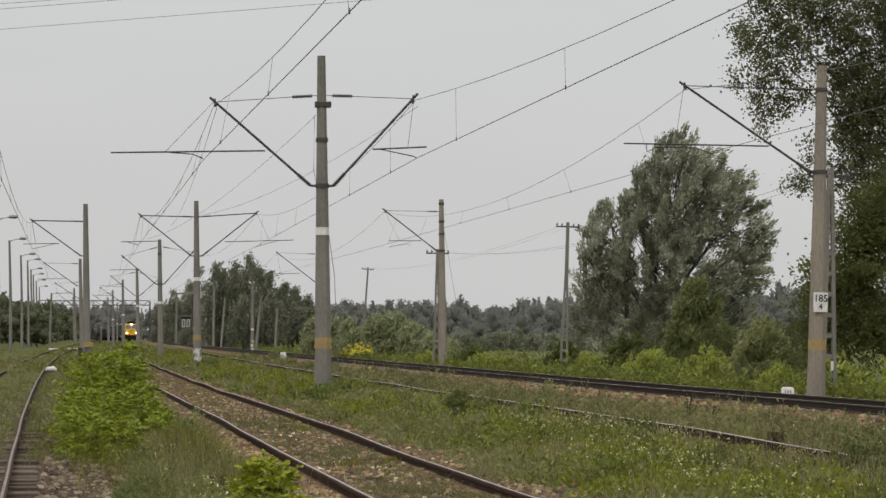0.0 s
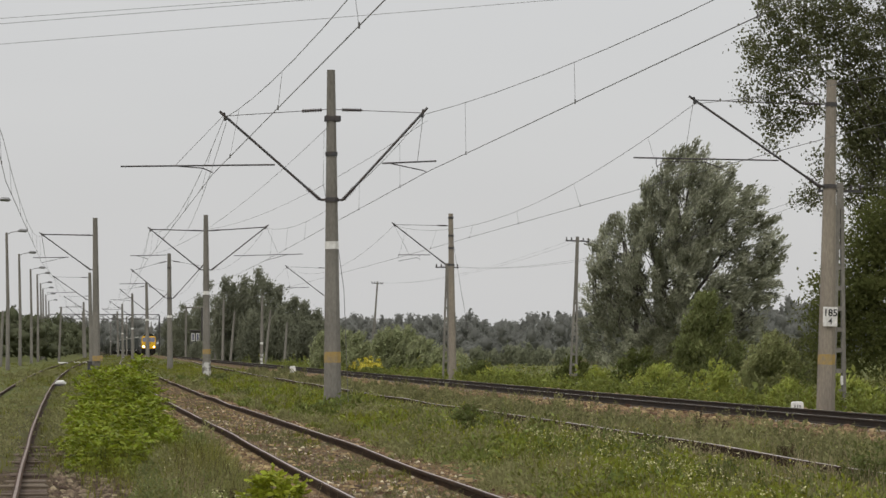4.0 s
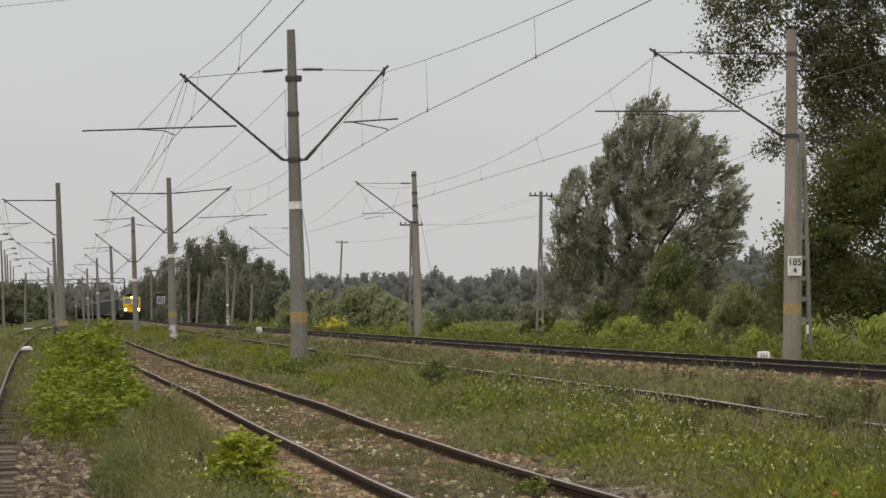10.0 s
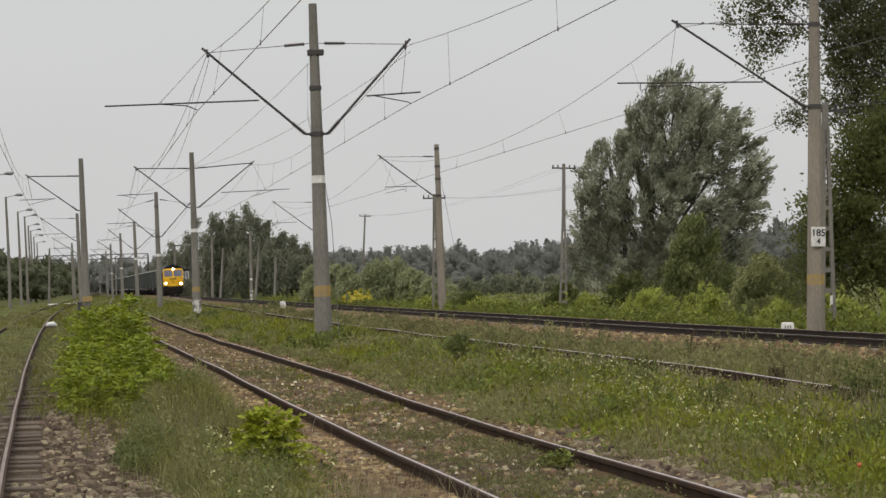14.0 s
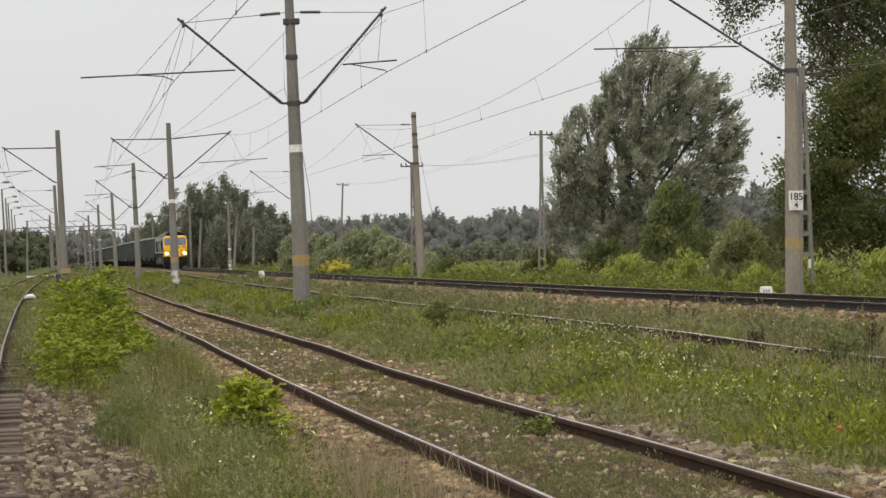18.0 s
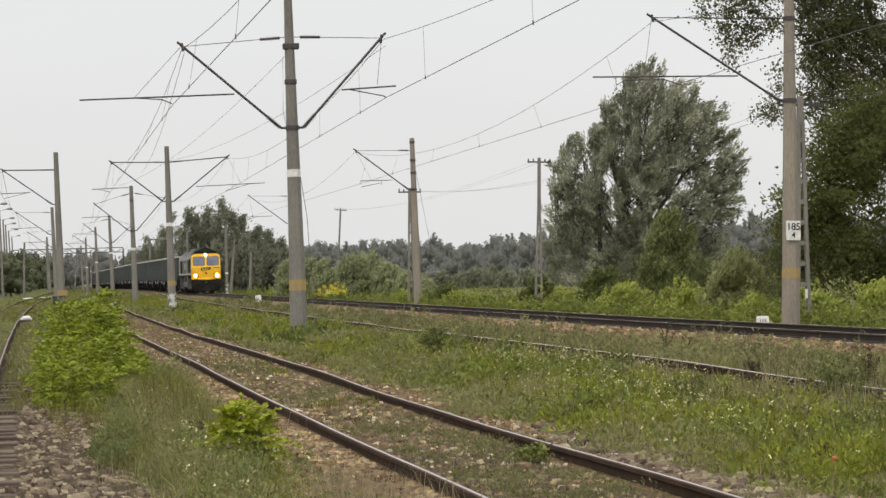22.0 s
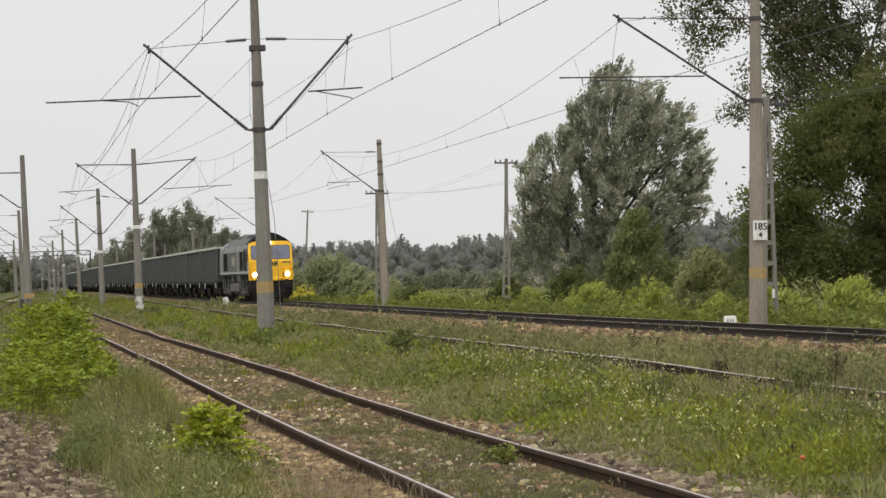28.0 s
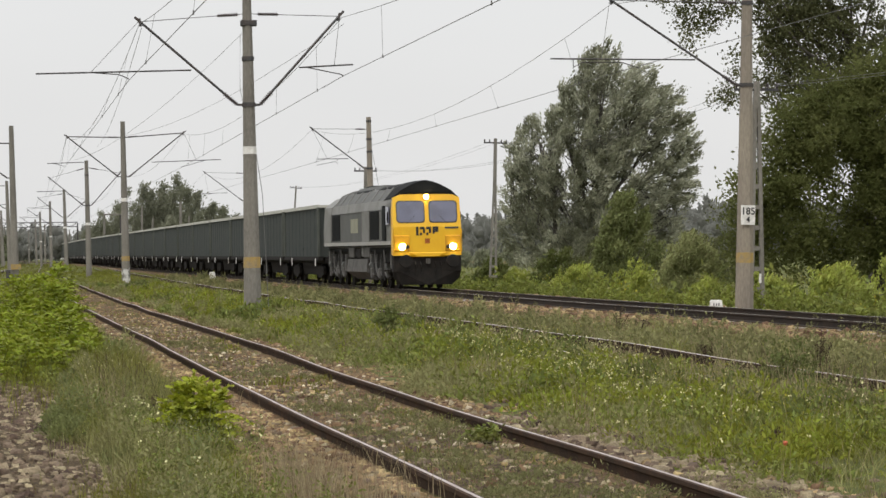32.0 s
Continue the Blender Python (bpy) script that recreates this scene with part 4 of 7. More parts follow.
def build_wagon():
    w = thing("freight_wagon", "dark green open freight wagon coupled in a long train", "wagon", "wagons of the train")
    for k in (-1, 1):
        part("side_wall", box(min(k * 1.36, k * 1.29), -6.5, 1.18, max(k * 1.36, k * 1.29), 6.5, 3.38), WAGON, w)
        part("end_wall", box(-1.285, min(k * 6.5, k * 6.43), 1.18, 1.285, max(k * 6.5, k * 6.43), 3.38), WAGON, w)
    part("floor_plate", box(-1.28, -6.42, 1.19, 1.28, 6.42, 1.27), WAGON, w)
    rim = bmesh.new()
    for s in (-1, 1):
        box(min(s * 1.33, s * 1.44), -6.56, 3.34, max(s * 1.33, s * 1.45), 6.56, 3.49, 0, rim)
        box(-1.33, s * 6.53 - 0.05, 3.36, 1.33, s * 6.53 + 0.05, 3.47, 0, rim)
    part("rim", rim, WAGON_RIM, w, "pale worn top rim")
    rib = None
    for s in (-1, 1):
        for k in range(10):
            y = -6.42 + k * 12.84 / 9
            if rib is None:
                rib = part("rib", hull([(xx, yy, zz) for xx, yy in ((0.0, -0.09), (0.0, 0.09), (0.016, -0.06), (0.016, 0.06)) for zz in (1.2, 3.37)]), WAGON, w)
                ob = rib
            else:
                ob = part("rib", rib.data, None, w)
            ob.matrix_basis = pose(s * 1.36, y, 0, 0, 0, 0 if s > 0 else 180)
        part("sole_bar", box(min(s * 1.2, s * 1.42), -6.6, 1.02, max(s * 1.2, s * 1.42), 6.6, 1.2), UNDER, w)
        for y in (-5.75, 3.3):
            part("white_handle", box(min(s * 1.42, s * 1.45), y - 0.05, 0.78, max(s * 1.42, s * 1.45), y + 0.05, 1.12), WHITE, w, "white painted handle plate")
        for k in range(1):
            part("door_bar", box(min(s * 1.37, s * 1.40), -0.9, 1.5 + k * 0.6, max(s * 1.37, s * 1.40), 0.9, 1.58 + k * 0.6), WAGON, w)
    for s in (-1, 1):
        for x in (-1, 1):
            part("corner_post", box(min(x * 1.33, x * 1.43), s * 6.5 - 0.1, 1.2, max(x * 1.33, x * 1.43), s * 6.5 + 0.1, 3.37), WAGON_POST, w, "paler corner post")
        for x in (-0.875, 0.875):
            part("buffer", tube([(x, s * 6.5, 1.06), (x, s * 6.9, 1.06), (x, s * 6.94, 1.06), (x, s * 7.0, 1.06)], [0.1, 0.1, 0.22, 0.21], 10), UNDER, w)
    part("underframe", box(-1.1, -6.55, 0.9, 1.1, 6.55, 1.17), UNDER, w)
    part("hopper_gear", hull(mirror([(1.0, -2.9, 0.95), (1.0, 2.9, 0.95), (0.9, -2.6, 0.36), (0.9, 2.6, 0.36)])), UNDER, w)
    for yc in (-4.5, 4.5):
        bg = part("bogie", box(-1.0, yc - 0.3, 0.45, 1.0, yc + 0.3, 0.85), UNDER, w)
        for s in (-1, 1):
            part("side_frame", hull([(s * xx, yc + yy, zz) for xx in (0.95, 1.08) for yy, zz in ((-1.25, 0.42), (-1.25, 0.7), (1.25, 0.42), (1.25, 0.7), (-0.4, 0.25), (0.4, 0.25), (-0.4, 0.8), (0.4, 0.8))]), UNDER, bg)
        for dy in (-0.9, 0.9):
            wheelset(bg, 0.7, yc + dy, 0.46)
    return w


first = build_wagon()
for i in range(27):
    w = first if i == 0 else copy_thing(first, pose(0, 0, 0))
    TRAIN.append((w, 20.7 + 7.0 + i * 14.04, 4.5))


# ---- trees and shrubs ----
def leaf_quads(centres, size, rng, long=1.7, up=0.0, along=(0, 0, 0)):
    """A small pointed four-sided leaf at every centre, turned at random."""
    n = len(centres)
    a = rng.normal(size=(n, 3))
    a[:, 2] += up
    a += np.array(along)
    a /= np.linalg.norm(a, axis=1, keepdims=True)
    b = rng.normal(size=(n, 3))
    b -= a * np.sum(a * b, axis=1, keepdims=True)
    b /= np.linalg.norm(b, axis=1, keepdims=True)
    s = size * rng.uniform(0.6, 1.35, (n, 1))
    a, b = a * s * long * 0.5, b * s * 0.5
    v = np.stack([centres - a, centres + b, centres + a, centres - b], 1).reshape(-1, 3)
    return v, np.arange(4 * n).reshape(-1, 4)


def clumps(blobs, per_blob, rng, hollow=0.5):
    """Places of leaf clumps spread through round masses, thicker towards their skin."""
    out = []
    for cx, cy, cz, rx, ry, rz in blobs:
        d = rng.normal(size=(per_blob, 3))
        d /= np.linalg.norm(d, axis=1, keepdims=True)
        r = hollow + (1.08 - hollow) * rng.uniform(0, 1, (per_blob, 1)) ** 0.6
        out.append(np.array([cx, cy, cz]) + d * r * np.array([rx, ry, rz]))
    return np.concatenate(out)


def crown(blobs, leaves, size, mat, seed, per_blob=26, spread=0.32, hollow=0.45, long=1.7, drift=(0, 0, 0), flow=(0, 0, 0)):
    rng = np.random.default_rng(seed)
    cl = clumps(blobs, per_blob, rng, hollow)
    heavy = np.repeat([b[3] * b[5] for b in blobs], per_blob)
    pick = rng.choice(len(cl), leaves, p=heavy / heavy.sum())
    w = spread * rng.uniform(0.5, 1.4, len(cl))
    pts = cl[pick] + rng.normal(size=(leaves, 3)) * w[pick][:, None] * np.array([1, 1, 0.8])
    pts += np.array(drift) * rng.uniform(0, 1, (leaves, 1)) + np.array(flow) * rng.normal(size=(leaves, 1))
    pts[:, 2] = np.maximum(pts[:, 2], 0.05)
    v, f = leaf_quads(pts, size, rng, long, 0.0, np.array(flow) * 4)
    return fast_mesh("crown", v, f, mat), cl


def limbs(base, fork, targets, r, rng, sides=6):
    """A trunk that runs up into the crown as a leader, with tapered limbs that leave it one above the other."""
    base, fork = Vector(base), Vector(fork)
    top_z = max(t[2] for t in targets) * 0.82
    mid = sum((Vector(t) for t in targets), Vector()) / len(targets)
    tip = Vector((mid.x * 0.6, mid.y * 0.6, max(top_z, fork.z + 0.05)))
    bend_ = (tip - fork).length * 0.05
    leader = [base, base.lerp(fork, 0.5) + Vector((0.3, 0.2, 0)) * r, fork, fork.lerp(tip, 0.35) + Vector((bend_, 0, 0)), fork.lerp(tip, 0.7) - Vector((bend_, 0, 0)), tip]
    bm = tube(leader, [r, r * 0.9, r * 0.75, r * 0.55, r * 0.32, r * 0.08], 9)
    for t in targets:
        b = Vector(t)
        q = min(max((b.z * 0.62 - fork.z) / max(tip.z - fork.z, 0.01), 0.0), 0.85)
        k = q * 3
        a = leader[2 + int(k)].lerp(leader[min(3 + int(k), 5)], k - int(k))
        span = (b - a).length
        m1 = a.lerp(b, 0.4) + Vector((rng.normal() * 0.06, rng.normal() * 0.06, -0.05)) * span
        m2 = a.lerp(b, 0.75) + Vector((rng.normal() * 0.05, rng.normal() * 0.05, -0.03)) * span
        w = r * (1 - 0.75 * q) * rng.uniform(0.22, 0.4)
        tube([a, m1, m2, b], [w, w * 0.7, w * 0.45, w * 0.12], sides, bm)
    return bm


def tree(name, label, x, y, blobs, leaves, size, mat, seed, r=0.22, fork=1.6, twigs=40, per_blob=26, spread=0.32, hollow=0.45, group="", long=1.7, drift=(0, 0, 0), z=None, cat="tree", flow=(0, 0, 0), boughs=None):
    t = thing(name, label, cat, group, pose(x, y, land(x, y) if z is None else z))
    rng = np.random.default_rng(seed + 50)
    me, cl = crown(blobs, leaves, size, mat, seed, per_blob, spread, hollow, long, drift, flow)
    targets = [b[:3] for b in (blobs if boughs is None else rng.permutation(blobs)[:boughs])] + [tuple(cl[i]) for i in rng.integers(0, len(cl), twigs)]
    part("trunk", limbs((0, 0, -0.3), (0, 0, fork), targets, r, rng), BARK, t)
    part("crown", me, None, t)
    return t


def dome(h, w, low=0.1, peak=0.0, shape=0.62):
    """Left and right edge of a rounded crown at several heights."""
    out = []
    for q in (0.0, 0.12, 0.3, 0.5, 0.7, 0.85, 0.95, 1.0):
        e = w * max(0.05, (1 - q ** 2.2) ** shape) * (0.82 + 0.18 * min(1, q * 4))
        out.append((h * (low + (1 - low) * q), peak * q - e, peak * q + e))
    return out


def plume_axes(outline, n, rng, length, wind, depth=0.8, upward=0.55, scale_tip=0.62):
    """Roots, directions and lengths of leafy sprays that fill an outline from its core to its skin."""
    zs, ls, rs = (np.array(c, float) for c in zip(*outline))
    zz = rng.uniform(0, 1, n * 4) * (zs[-1] - zs[0]) + zs[0]
    width = np.interp(zz, zs, rs) - np.interp(zz, zs, ls)
    zz = zz[rng.uniform(0, width.max(), n * 4) < width + 0.1 * width.max()][:n]
    n = len(zz)
    l, r = np.interp(zz, zs, ls), np.interp(zz, zs, rs)
    a = rng.uniform(0, 2 * math.pi, n)
    q = rng.uniform(0.0, 1.0, n) ** 0.45
    xn = np.cos(a) * q
    tip = np.stack([(l + r) / 2 + xn * (r - l) / 2, np.sin(a) * q * (r - l) / 2 * depth, zz], 1)
    root = np.stack([tip[:, 0] * 0.12, tip[:, 1] * 0.12, zz * 0.42], 1)
    d = tip - root
    d /= np.linalg.norm(d, axis=1, keepdims=True) + 1e-6
    d = d * (1 - upward) + np.array([wind, 0, upward]) + rng.normal(size=(n, 3)) * 0.14
    d /= np.linalg.norm(d, axis=1, keepdims=True)
    ln = length * rng.uniform(0.6, 1.3, n) * (1 - (1 - scale_tip) * np.clip((zz - zs[0]) / (zs[-1] - zs[0] + 1e-6), 0, 1))
    return tip, d, ln


def spray_leaves(tip, d, ln, radius, per, rng, bend_wind=0.25, stiff=1.6):
    """Leaf centres and leaf directions of the sprays."""
    n = len(tip)
    k = np.repeat(np.arange(n), per)
    q = rng.uniform(0, 1, len(k))
    prof = 0.30 + 0.9 * np.sin(math.pi * np.clip(q * 0.85 + 0.12, 0, 1))
    off = rng.normal(size=(len(k), 3)) * (radius * rng.uniform(0.7, 1.3, n)[k] * prof)[:, None] * 0.62
    c = tip[k] + d[k] * (ln[k] * (q - 0.9))[:, None] + off
    c[:, 0] += bend_wind * ln[k] * q ** 2
    along = d[k] * stiff + np.stack([bend_wind * 2 * q, 0 * q, 0 * q], 1) + rng.normal(size=(len(k), 3)) * 0.8
    return c, along


def turned_leaves(c, along, size, rng, long):
    n = len(c)
    a = along / (np.linalg.norm(along, axis=1, keepdims=True) + 1e-6)
    b = rng.normal(size=(n, 3))
    b -= a * np.sum(a * b, axis=1, keepdims=True)
    b /= np.linalg.norm(b, axis=1, keepdims=True) + 1e-6
    s = size * rng.uniform(0.6, 1.35, (n, 1))
    a, b = a * s * long * 0.5, b * s * 0.5
    return np.stack([c - a, c + b, c + a, c - b], 1).reshape(-1, 3), np.arange(4 * n).reshape(-1, 4)


def plume_tree(label, x, y, outline, n, per, size, mat, seed, length=1.8, radius=0.42, r=0.2, fork=1.5, twigs=24, wind=0.15, upward=0.55, name="tree", group="", cat="tree", long=2.4, z=-0.1, depth=0.8, blow=0.25, stiff=1.6):
    """A tree whose leaves stand in feathery sprays along its twigs."""
    rng = np.random.default_rng(seed)
    t = thing(name, label, cat, group, pose(x, y, z))
    tip, d, ln = plume_axes(outline, n, rng, length, wind, depth, upward)
    c, along = spray_leaves(tip, d, ln, radius, per, rng, blow, stiff)
    c[:, 2] = np.maximum(c[:, 2], 0.03)
    v, f = turned_leaves(c, along, size, rng, long)
    pick = rng.permutation(len(tip))[:twigs]
    targets = [tuple(tip[i] - d[i] * ln[i] * 0.4) for i in pick]
    part("trunk", limbs((0, 0, -0.3), (0, 0, fork), targets, r, rng), BARK, t)
    part("crown", fast_mesh("crown", v, f, mat), None, t)
    return t


# the big silvery tree beyond the main line: two stems, boughs that fan out, foliage in wind-combed clumps
CROWN_EDGE = [(1.2, -4.8, 4.4), (2.4, -5.3, 4.9), (3.7, -5.4, 5.2), (5.1, -5.3, 5.7), (6.8, -5.0, 5.8), (7.6, -4.7, 5.8), (8.7, -4.1, 5.6), (9.3, -3.6, 5.2), (10.3, -2.5, 4.5), (11.3, -1.4, 3.3), (12.1, -0.7, 2.2), (12.9, 0.1, 1.4)]
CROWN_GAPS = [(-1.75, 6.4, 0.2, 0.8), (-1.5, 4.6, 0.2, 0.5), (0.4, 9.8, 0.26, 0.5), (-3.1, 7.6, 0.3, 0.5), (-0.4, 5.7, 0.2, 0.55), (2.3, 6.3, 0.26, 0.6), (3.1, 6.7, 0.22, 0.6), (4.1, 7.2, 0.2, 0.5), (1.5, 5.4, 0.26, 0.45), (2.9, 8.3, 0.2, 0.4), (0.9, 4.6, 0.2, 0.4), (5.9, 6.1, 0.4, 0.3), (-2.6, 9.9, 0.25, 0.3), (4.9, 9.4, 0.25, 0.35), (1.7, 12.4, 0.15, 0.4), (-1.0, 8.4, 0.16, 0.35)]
BOUGHS = [[(0.1, 3.4), (0.5, 6.7), (0.4, 9.8), (0.8, 12.6)], [(0.1, 3.0), (-0.9, 5.2), (-1.5, 7.5), (-1.8, 9.6)], [(0.1, 3.2), (-0.3, 6.0), (-0.6, 8.5), (-0.1, 11.4)], [(0.15, 3.0), (1.2, 5.2), (3.1, 7.6), (4.4, 10.2)], [(0.15, 3.0), (1.8, 4.9), (3.8, 6.2), (5.5, 7.9)],
          [(0.2, 2.6), (2.4, 4.6), (4.5, 5.1), (5.6, 5.6)], [(0.1, 3.4), (1.2, 6.5), (2.0, 9.0), (2.5, 11.6)], [(-2.3, 2.2), (-2.4, 4.2), (-2.8, 6.0), (-3.4, 8.6)], [(-2.3, 1.8), (-3.4, 3.8), (-4.2, 5.2), (-4.9, 6.8)], [(0.2, 2.0), (2.2, 3.0), (4.0, 3.4), (5.0, 3.5)]]
SWAYING = []


def windy_tree(label, x, y, edge, gaps, boughs, clumps_, per, size, mat, seed):
    r = np.random.default_rng(seed)
    t = thing("tree", label, "tree", at=pose(x, y, -0.1))
    part("trunk", tube([(0.1, 0, -0.3), (0.0, 0, 1.6), (0.1, 0, 3.4)], [0.36, 0.29, 0.2], 8), BARK, t)
    part("trunk", tube([(-2.3, -0.2, -0.3), (-2.35, -0.2, 1.2), (-2.3, -0.2, 2.3)], [0.2, 0.16, 0.12], 8), BARK, t, "slimmer second stem")
    zs, ls, rs = (np.array(c, float) for c in zip(*edge))
    n = clumps_ * 5
    zz = r.uniform(zs[0], zs[-1], n)
    l, w = np.interp(zz, zs, ls), np.interp(zz, zs, rs) - np.interp(zz, zs, ls)
    ok = r.uniform(0, w.max(), n) < w
    zz, l, w = zz[ok], l[ok], w[ok]
    q = r.uniform(0.02, 0.98, len(zz))
    xx = l + q * w
    yy = r.uniform(-1, 1, len(zz)) * np.sqrt(np.clip(1 - (2 * q - 1) ** 2, 0.03, 1)) * np.minimum(w * 0.28, 2.6)
    # sky gaps are cut along the sight line from the eye, 0.23 sideways per metre
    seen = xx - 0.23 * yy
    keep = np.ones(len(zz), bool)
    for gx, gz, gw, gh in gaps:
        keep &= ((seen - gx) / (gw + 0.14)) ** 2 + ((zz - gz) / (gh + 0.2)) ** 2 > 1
    keep &= (zz > 4.2) | (r.uniform(0, 1, len(zz)) < 0.55)
    c = np.stack([xx, yy, zz], 1)[keep]
    # even spacing: take a clump only where no other stands close by
    chosen = []
    for p in c:
        if all((p[0] - o[0]) ** 2 + (0.6 * (p[1] - o[1])) ** 2 + (p[2] - o[2]) ** 2 > 0.22 for o in chosen):
            chosen.append(p)
        if len(chosen) >= clumps_:
            break
    c = np.array(chosen)
    ends = np.array([[0.35 * a[0] + 0.65 * b[0], 0.35 * a[1] + 0.65 * b[1]] for a, b in ((bo[-2], bo[-1]) for bo in boughs)])
    own = np.argmin((c[:, None, 0] - ends[None, :, 0]) ** 2 + 0.5 * (c[:, None, 2] - ends[None, :, 1]) ** 2, axis=1)
    for k, bo in enumerate(boughs):
        root = np.array([bo[0][0], 0.0, bo[0][1]])
        dy = 0.25 * math.sin(2.3 * k)
        pts = [Vector((a - root[0], dy * j, b - root[2])) for j, (a, b) in enumerate(bo)]
        bm = tube(pts, [0.15, 0.10, 0.06, 0.015], 7)
        cl = c[own == k] - root
        for p in cl[::2]:
            a = pts[1].lerp(pts[2], r.uniform(0, 1)) if r.uniform() < 0.5 else pts[2].lerp(pts[3], r.uniform(0, 0.8))
            b = Vector(p)
            tube([a, a.lerp(b, 0.5) + Vector((0, 0, -0.12)), b], [0.034, 0.022, 0.006], 5, bm)
        limb = part("bough", bm, BARK, t)
        limb.matrix_basis = pose(*root)
        SWAYING.append((limb, tuple(root), k))
        # clumps combed outwards and down the wind
        m = len(cl)
        d = np.stack([0.16 * (cl[:, 0] + root[0] - 0.4) + 0.42, 0.2 * cl[:, 1], 0.35 + 0.05 * (cl[:, 2] + root[2])], 1) + r.normal(size=(m, 3)) * 0.28
        d /= np.linalg.norm(d, axis=1, keepdims=True)
        i = np.repeat(np.arange(m), per)
        u = r.uniform(-1, 1, len(i)) * 0.52 * r.uniform(0.7, 1.2, m)[i]
        off = np.clip(r.normal(size=(len(i), 3)), -1.6, 1.6) * (0.15 * r.uniform(0.7, 1.3, m))[i][:, None]
        v, f = turned_leaves(cl[i] + d[i] * u[:, None] + off, d[i] * 1.7 + r.normal(size=(len(i), 3)) * 0.55, size, r, 3.0)
        part("foliage", fast_mesh("foliage", v, f, mat), None, limb)
    return t


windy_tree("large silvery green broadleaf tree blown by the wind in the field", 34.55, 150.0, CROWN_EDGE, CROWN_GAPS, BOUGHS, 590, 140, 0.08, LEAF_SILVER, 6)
# trees by the mast with the plate
POPLAR = [(-6.7, 14.0, 0.8), (-5.6, 13.8, 1.0), (-4.2, 13.9, 1.1), (-3.2, 13.7, 1.0), (-7.0, 13.0, 0.8), (-5.9, 12.9, 1.0), (-4.6, 12.9, 1.0), (-3.4, 12.7, 1.0), (-7.4, 12.2, 0.6), (-6.6, 12.0, 0.8), (-5.5, 11.9, 0.8), (-7.8, 11.1, 0.3), (-7.0, 11.0, 0.7)]
POPLAR += [(-6.1, 11.1, 0.6), (-6.7, 10.2, 0.6), (-5.8, 10.2, 0.6), (-5.2, 10.5, 0.5), (-6.8, 9.4, 0.4), (-4.1, 11.8, 0.8), (-3.2, 11.5, 0.8), (-3.8, 10.6, 0.7), (-3.0, 10.5, 0.6), (-4.0, 9.0, 0.4)]
POPLAR += [(-3.4, 8.7, 0.7), (-5.2, 8.8, 0.3), (-5.1, 8.1, 0.3), (-5.5, 7.2, 0.5), (-5.2, 7.5, 0.4), (-3.8, 8.1, 0.5), (-3.0, 9.5, 0.6), (-2.9, 8.1, 0.6)]
POPLAR = [(x, 0.5 * math.sin(7 * x + z), z, w, w * 1.4, w * 0.95) for x, z, w in POPLAR]
POPLAR += [(x, 0, z, w, w * 1.3, w) for x, z, w in ((-2.0, 13.6, 1.2), (-2.0, 11.8, 1.2), (-1.9, 10.0, 1.0), (-0.6, 12.7, 1.3), (-0.6, 10.9, 1.3), (-1.0, 9.0, 0.9), (-5.1, 15.1, 1.2), (-3.3, 15.3, 1.3), (-1.5, 15.3, 1.4), (-6.5, 14.9, 0.8), (1.2, 14.0, 1.6), (1.4, 11.4, 1.6), (2.8, 12.8, 1.5), (1.0, 9.0, 1.2), (0.4, 16.6, 1.6), (-2.6, 16.8, 1.4), (-3.6, 10.0, 0.9), (-2.9, 9.9, 0.9), (-2.2, 10.6, 1.0), (-3.4, 9.2, 0.8), (-2.6, 9.0, 0.9), (-3.3, 11.2, 1.0), (-2.4, 12.0, 1.1), (-1.4, 9.6, 1.0), (-3.7, 7.7, 0.75), (-2.6, 7.3, 0.95), (-1.5, 7.5, 1.1), (-2.2, 8.3, 1.0), (-3.3, 6.9, 0.6), (-0.7, 8.1, 1.1), (-0.4, 9.9, 1.1))]
tree("tree", "tall dark poplar whose leafy boughs hang over the line", 33.0, 98.5, POPLAR, 84000, 0.082, LEAF_DARK, 7, r=0.24, fork=5.0, twigs=10, per_blob=24, spread=0.22, hollow=0.1, long=1.25, z=-0.1, boughs=22)
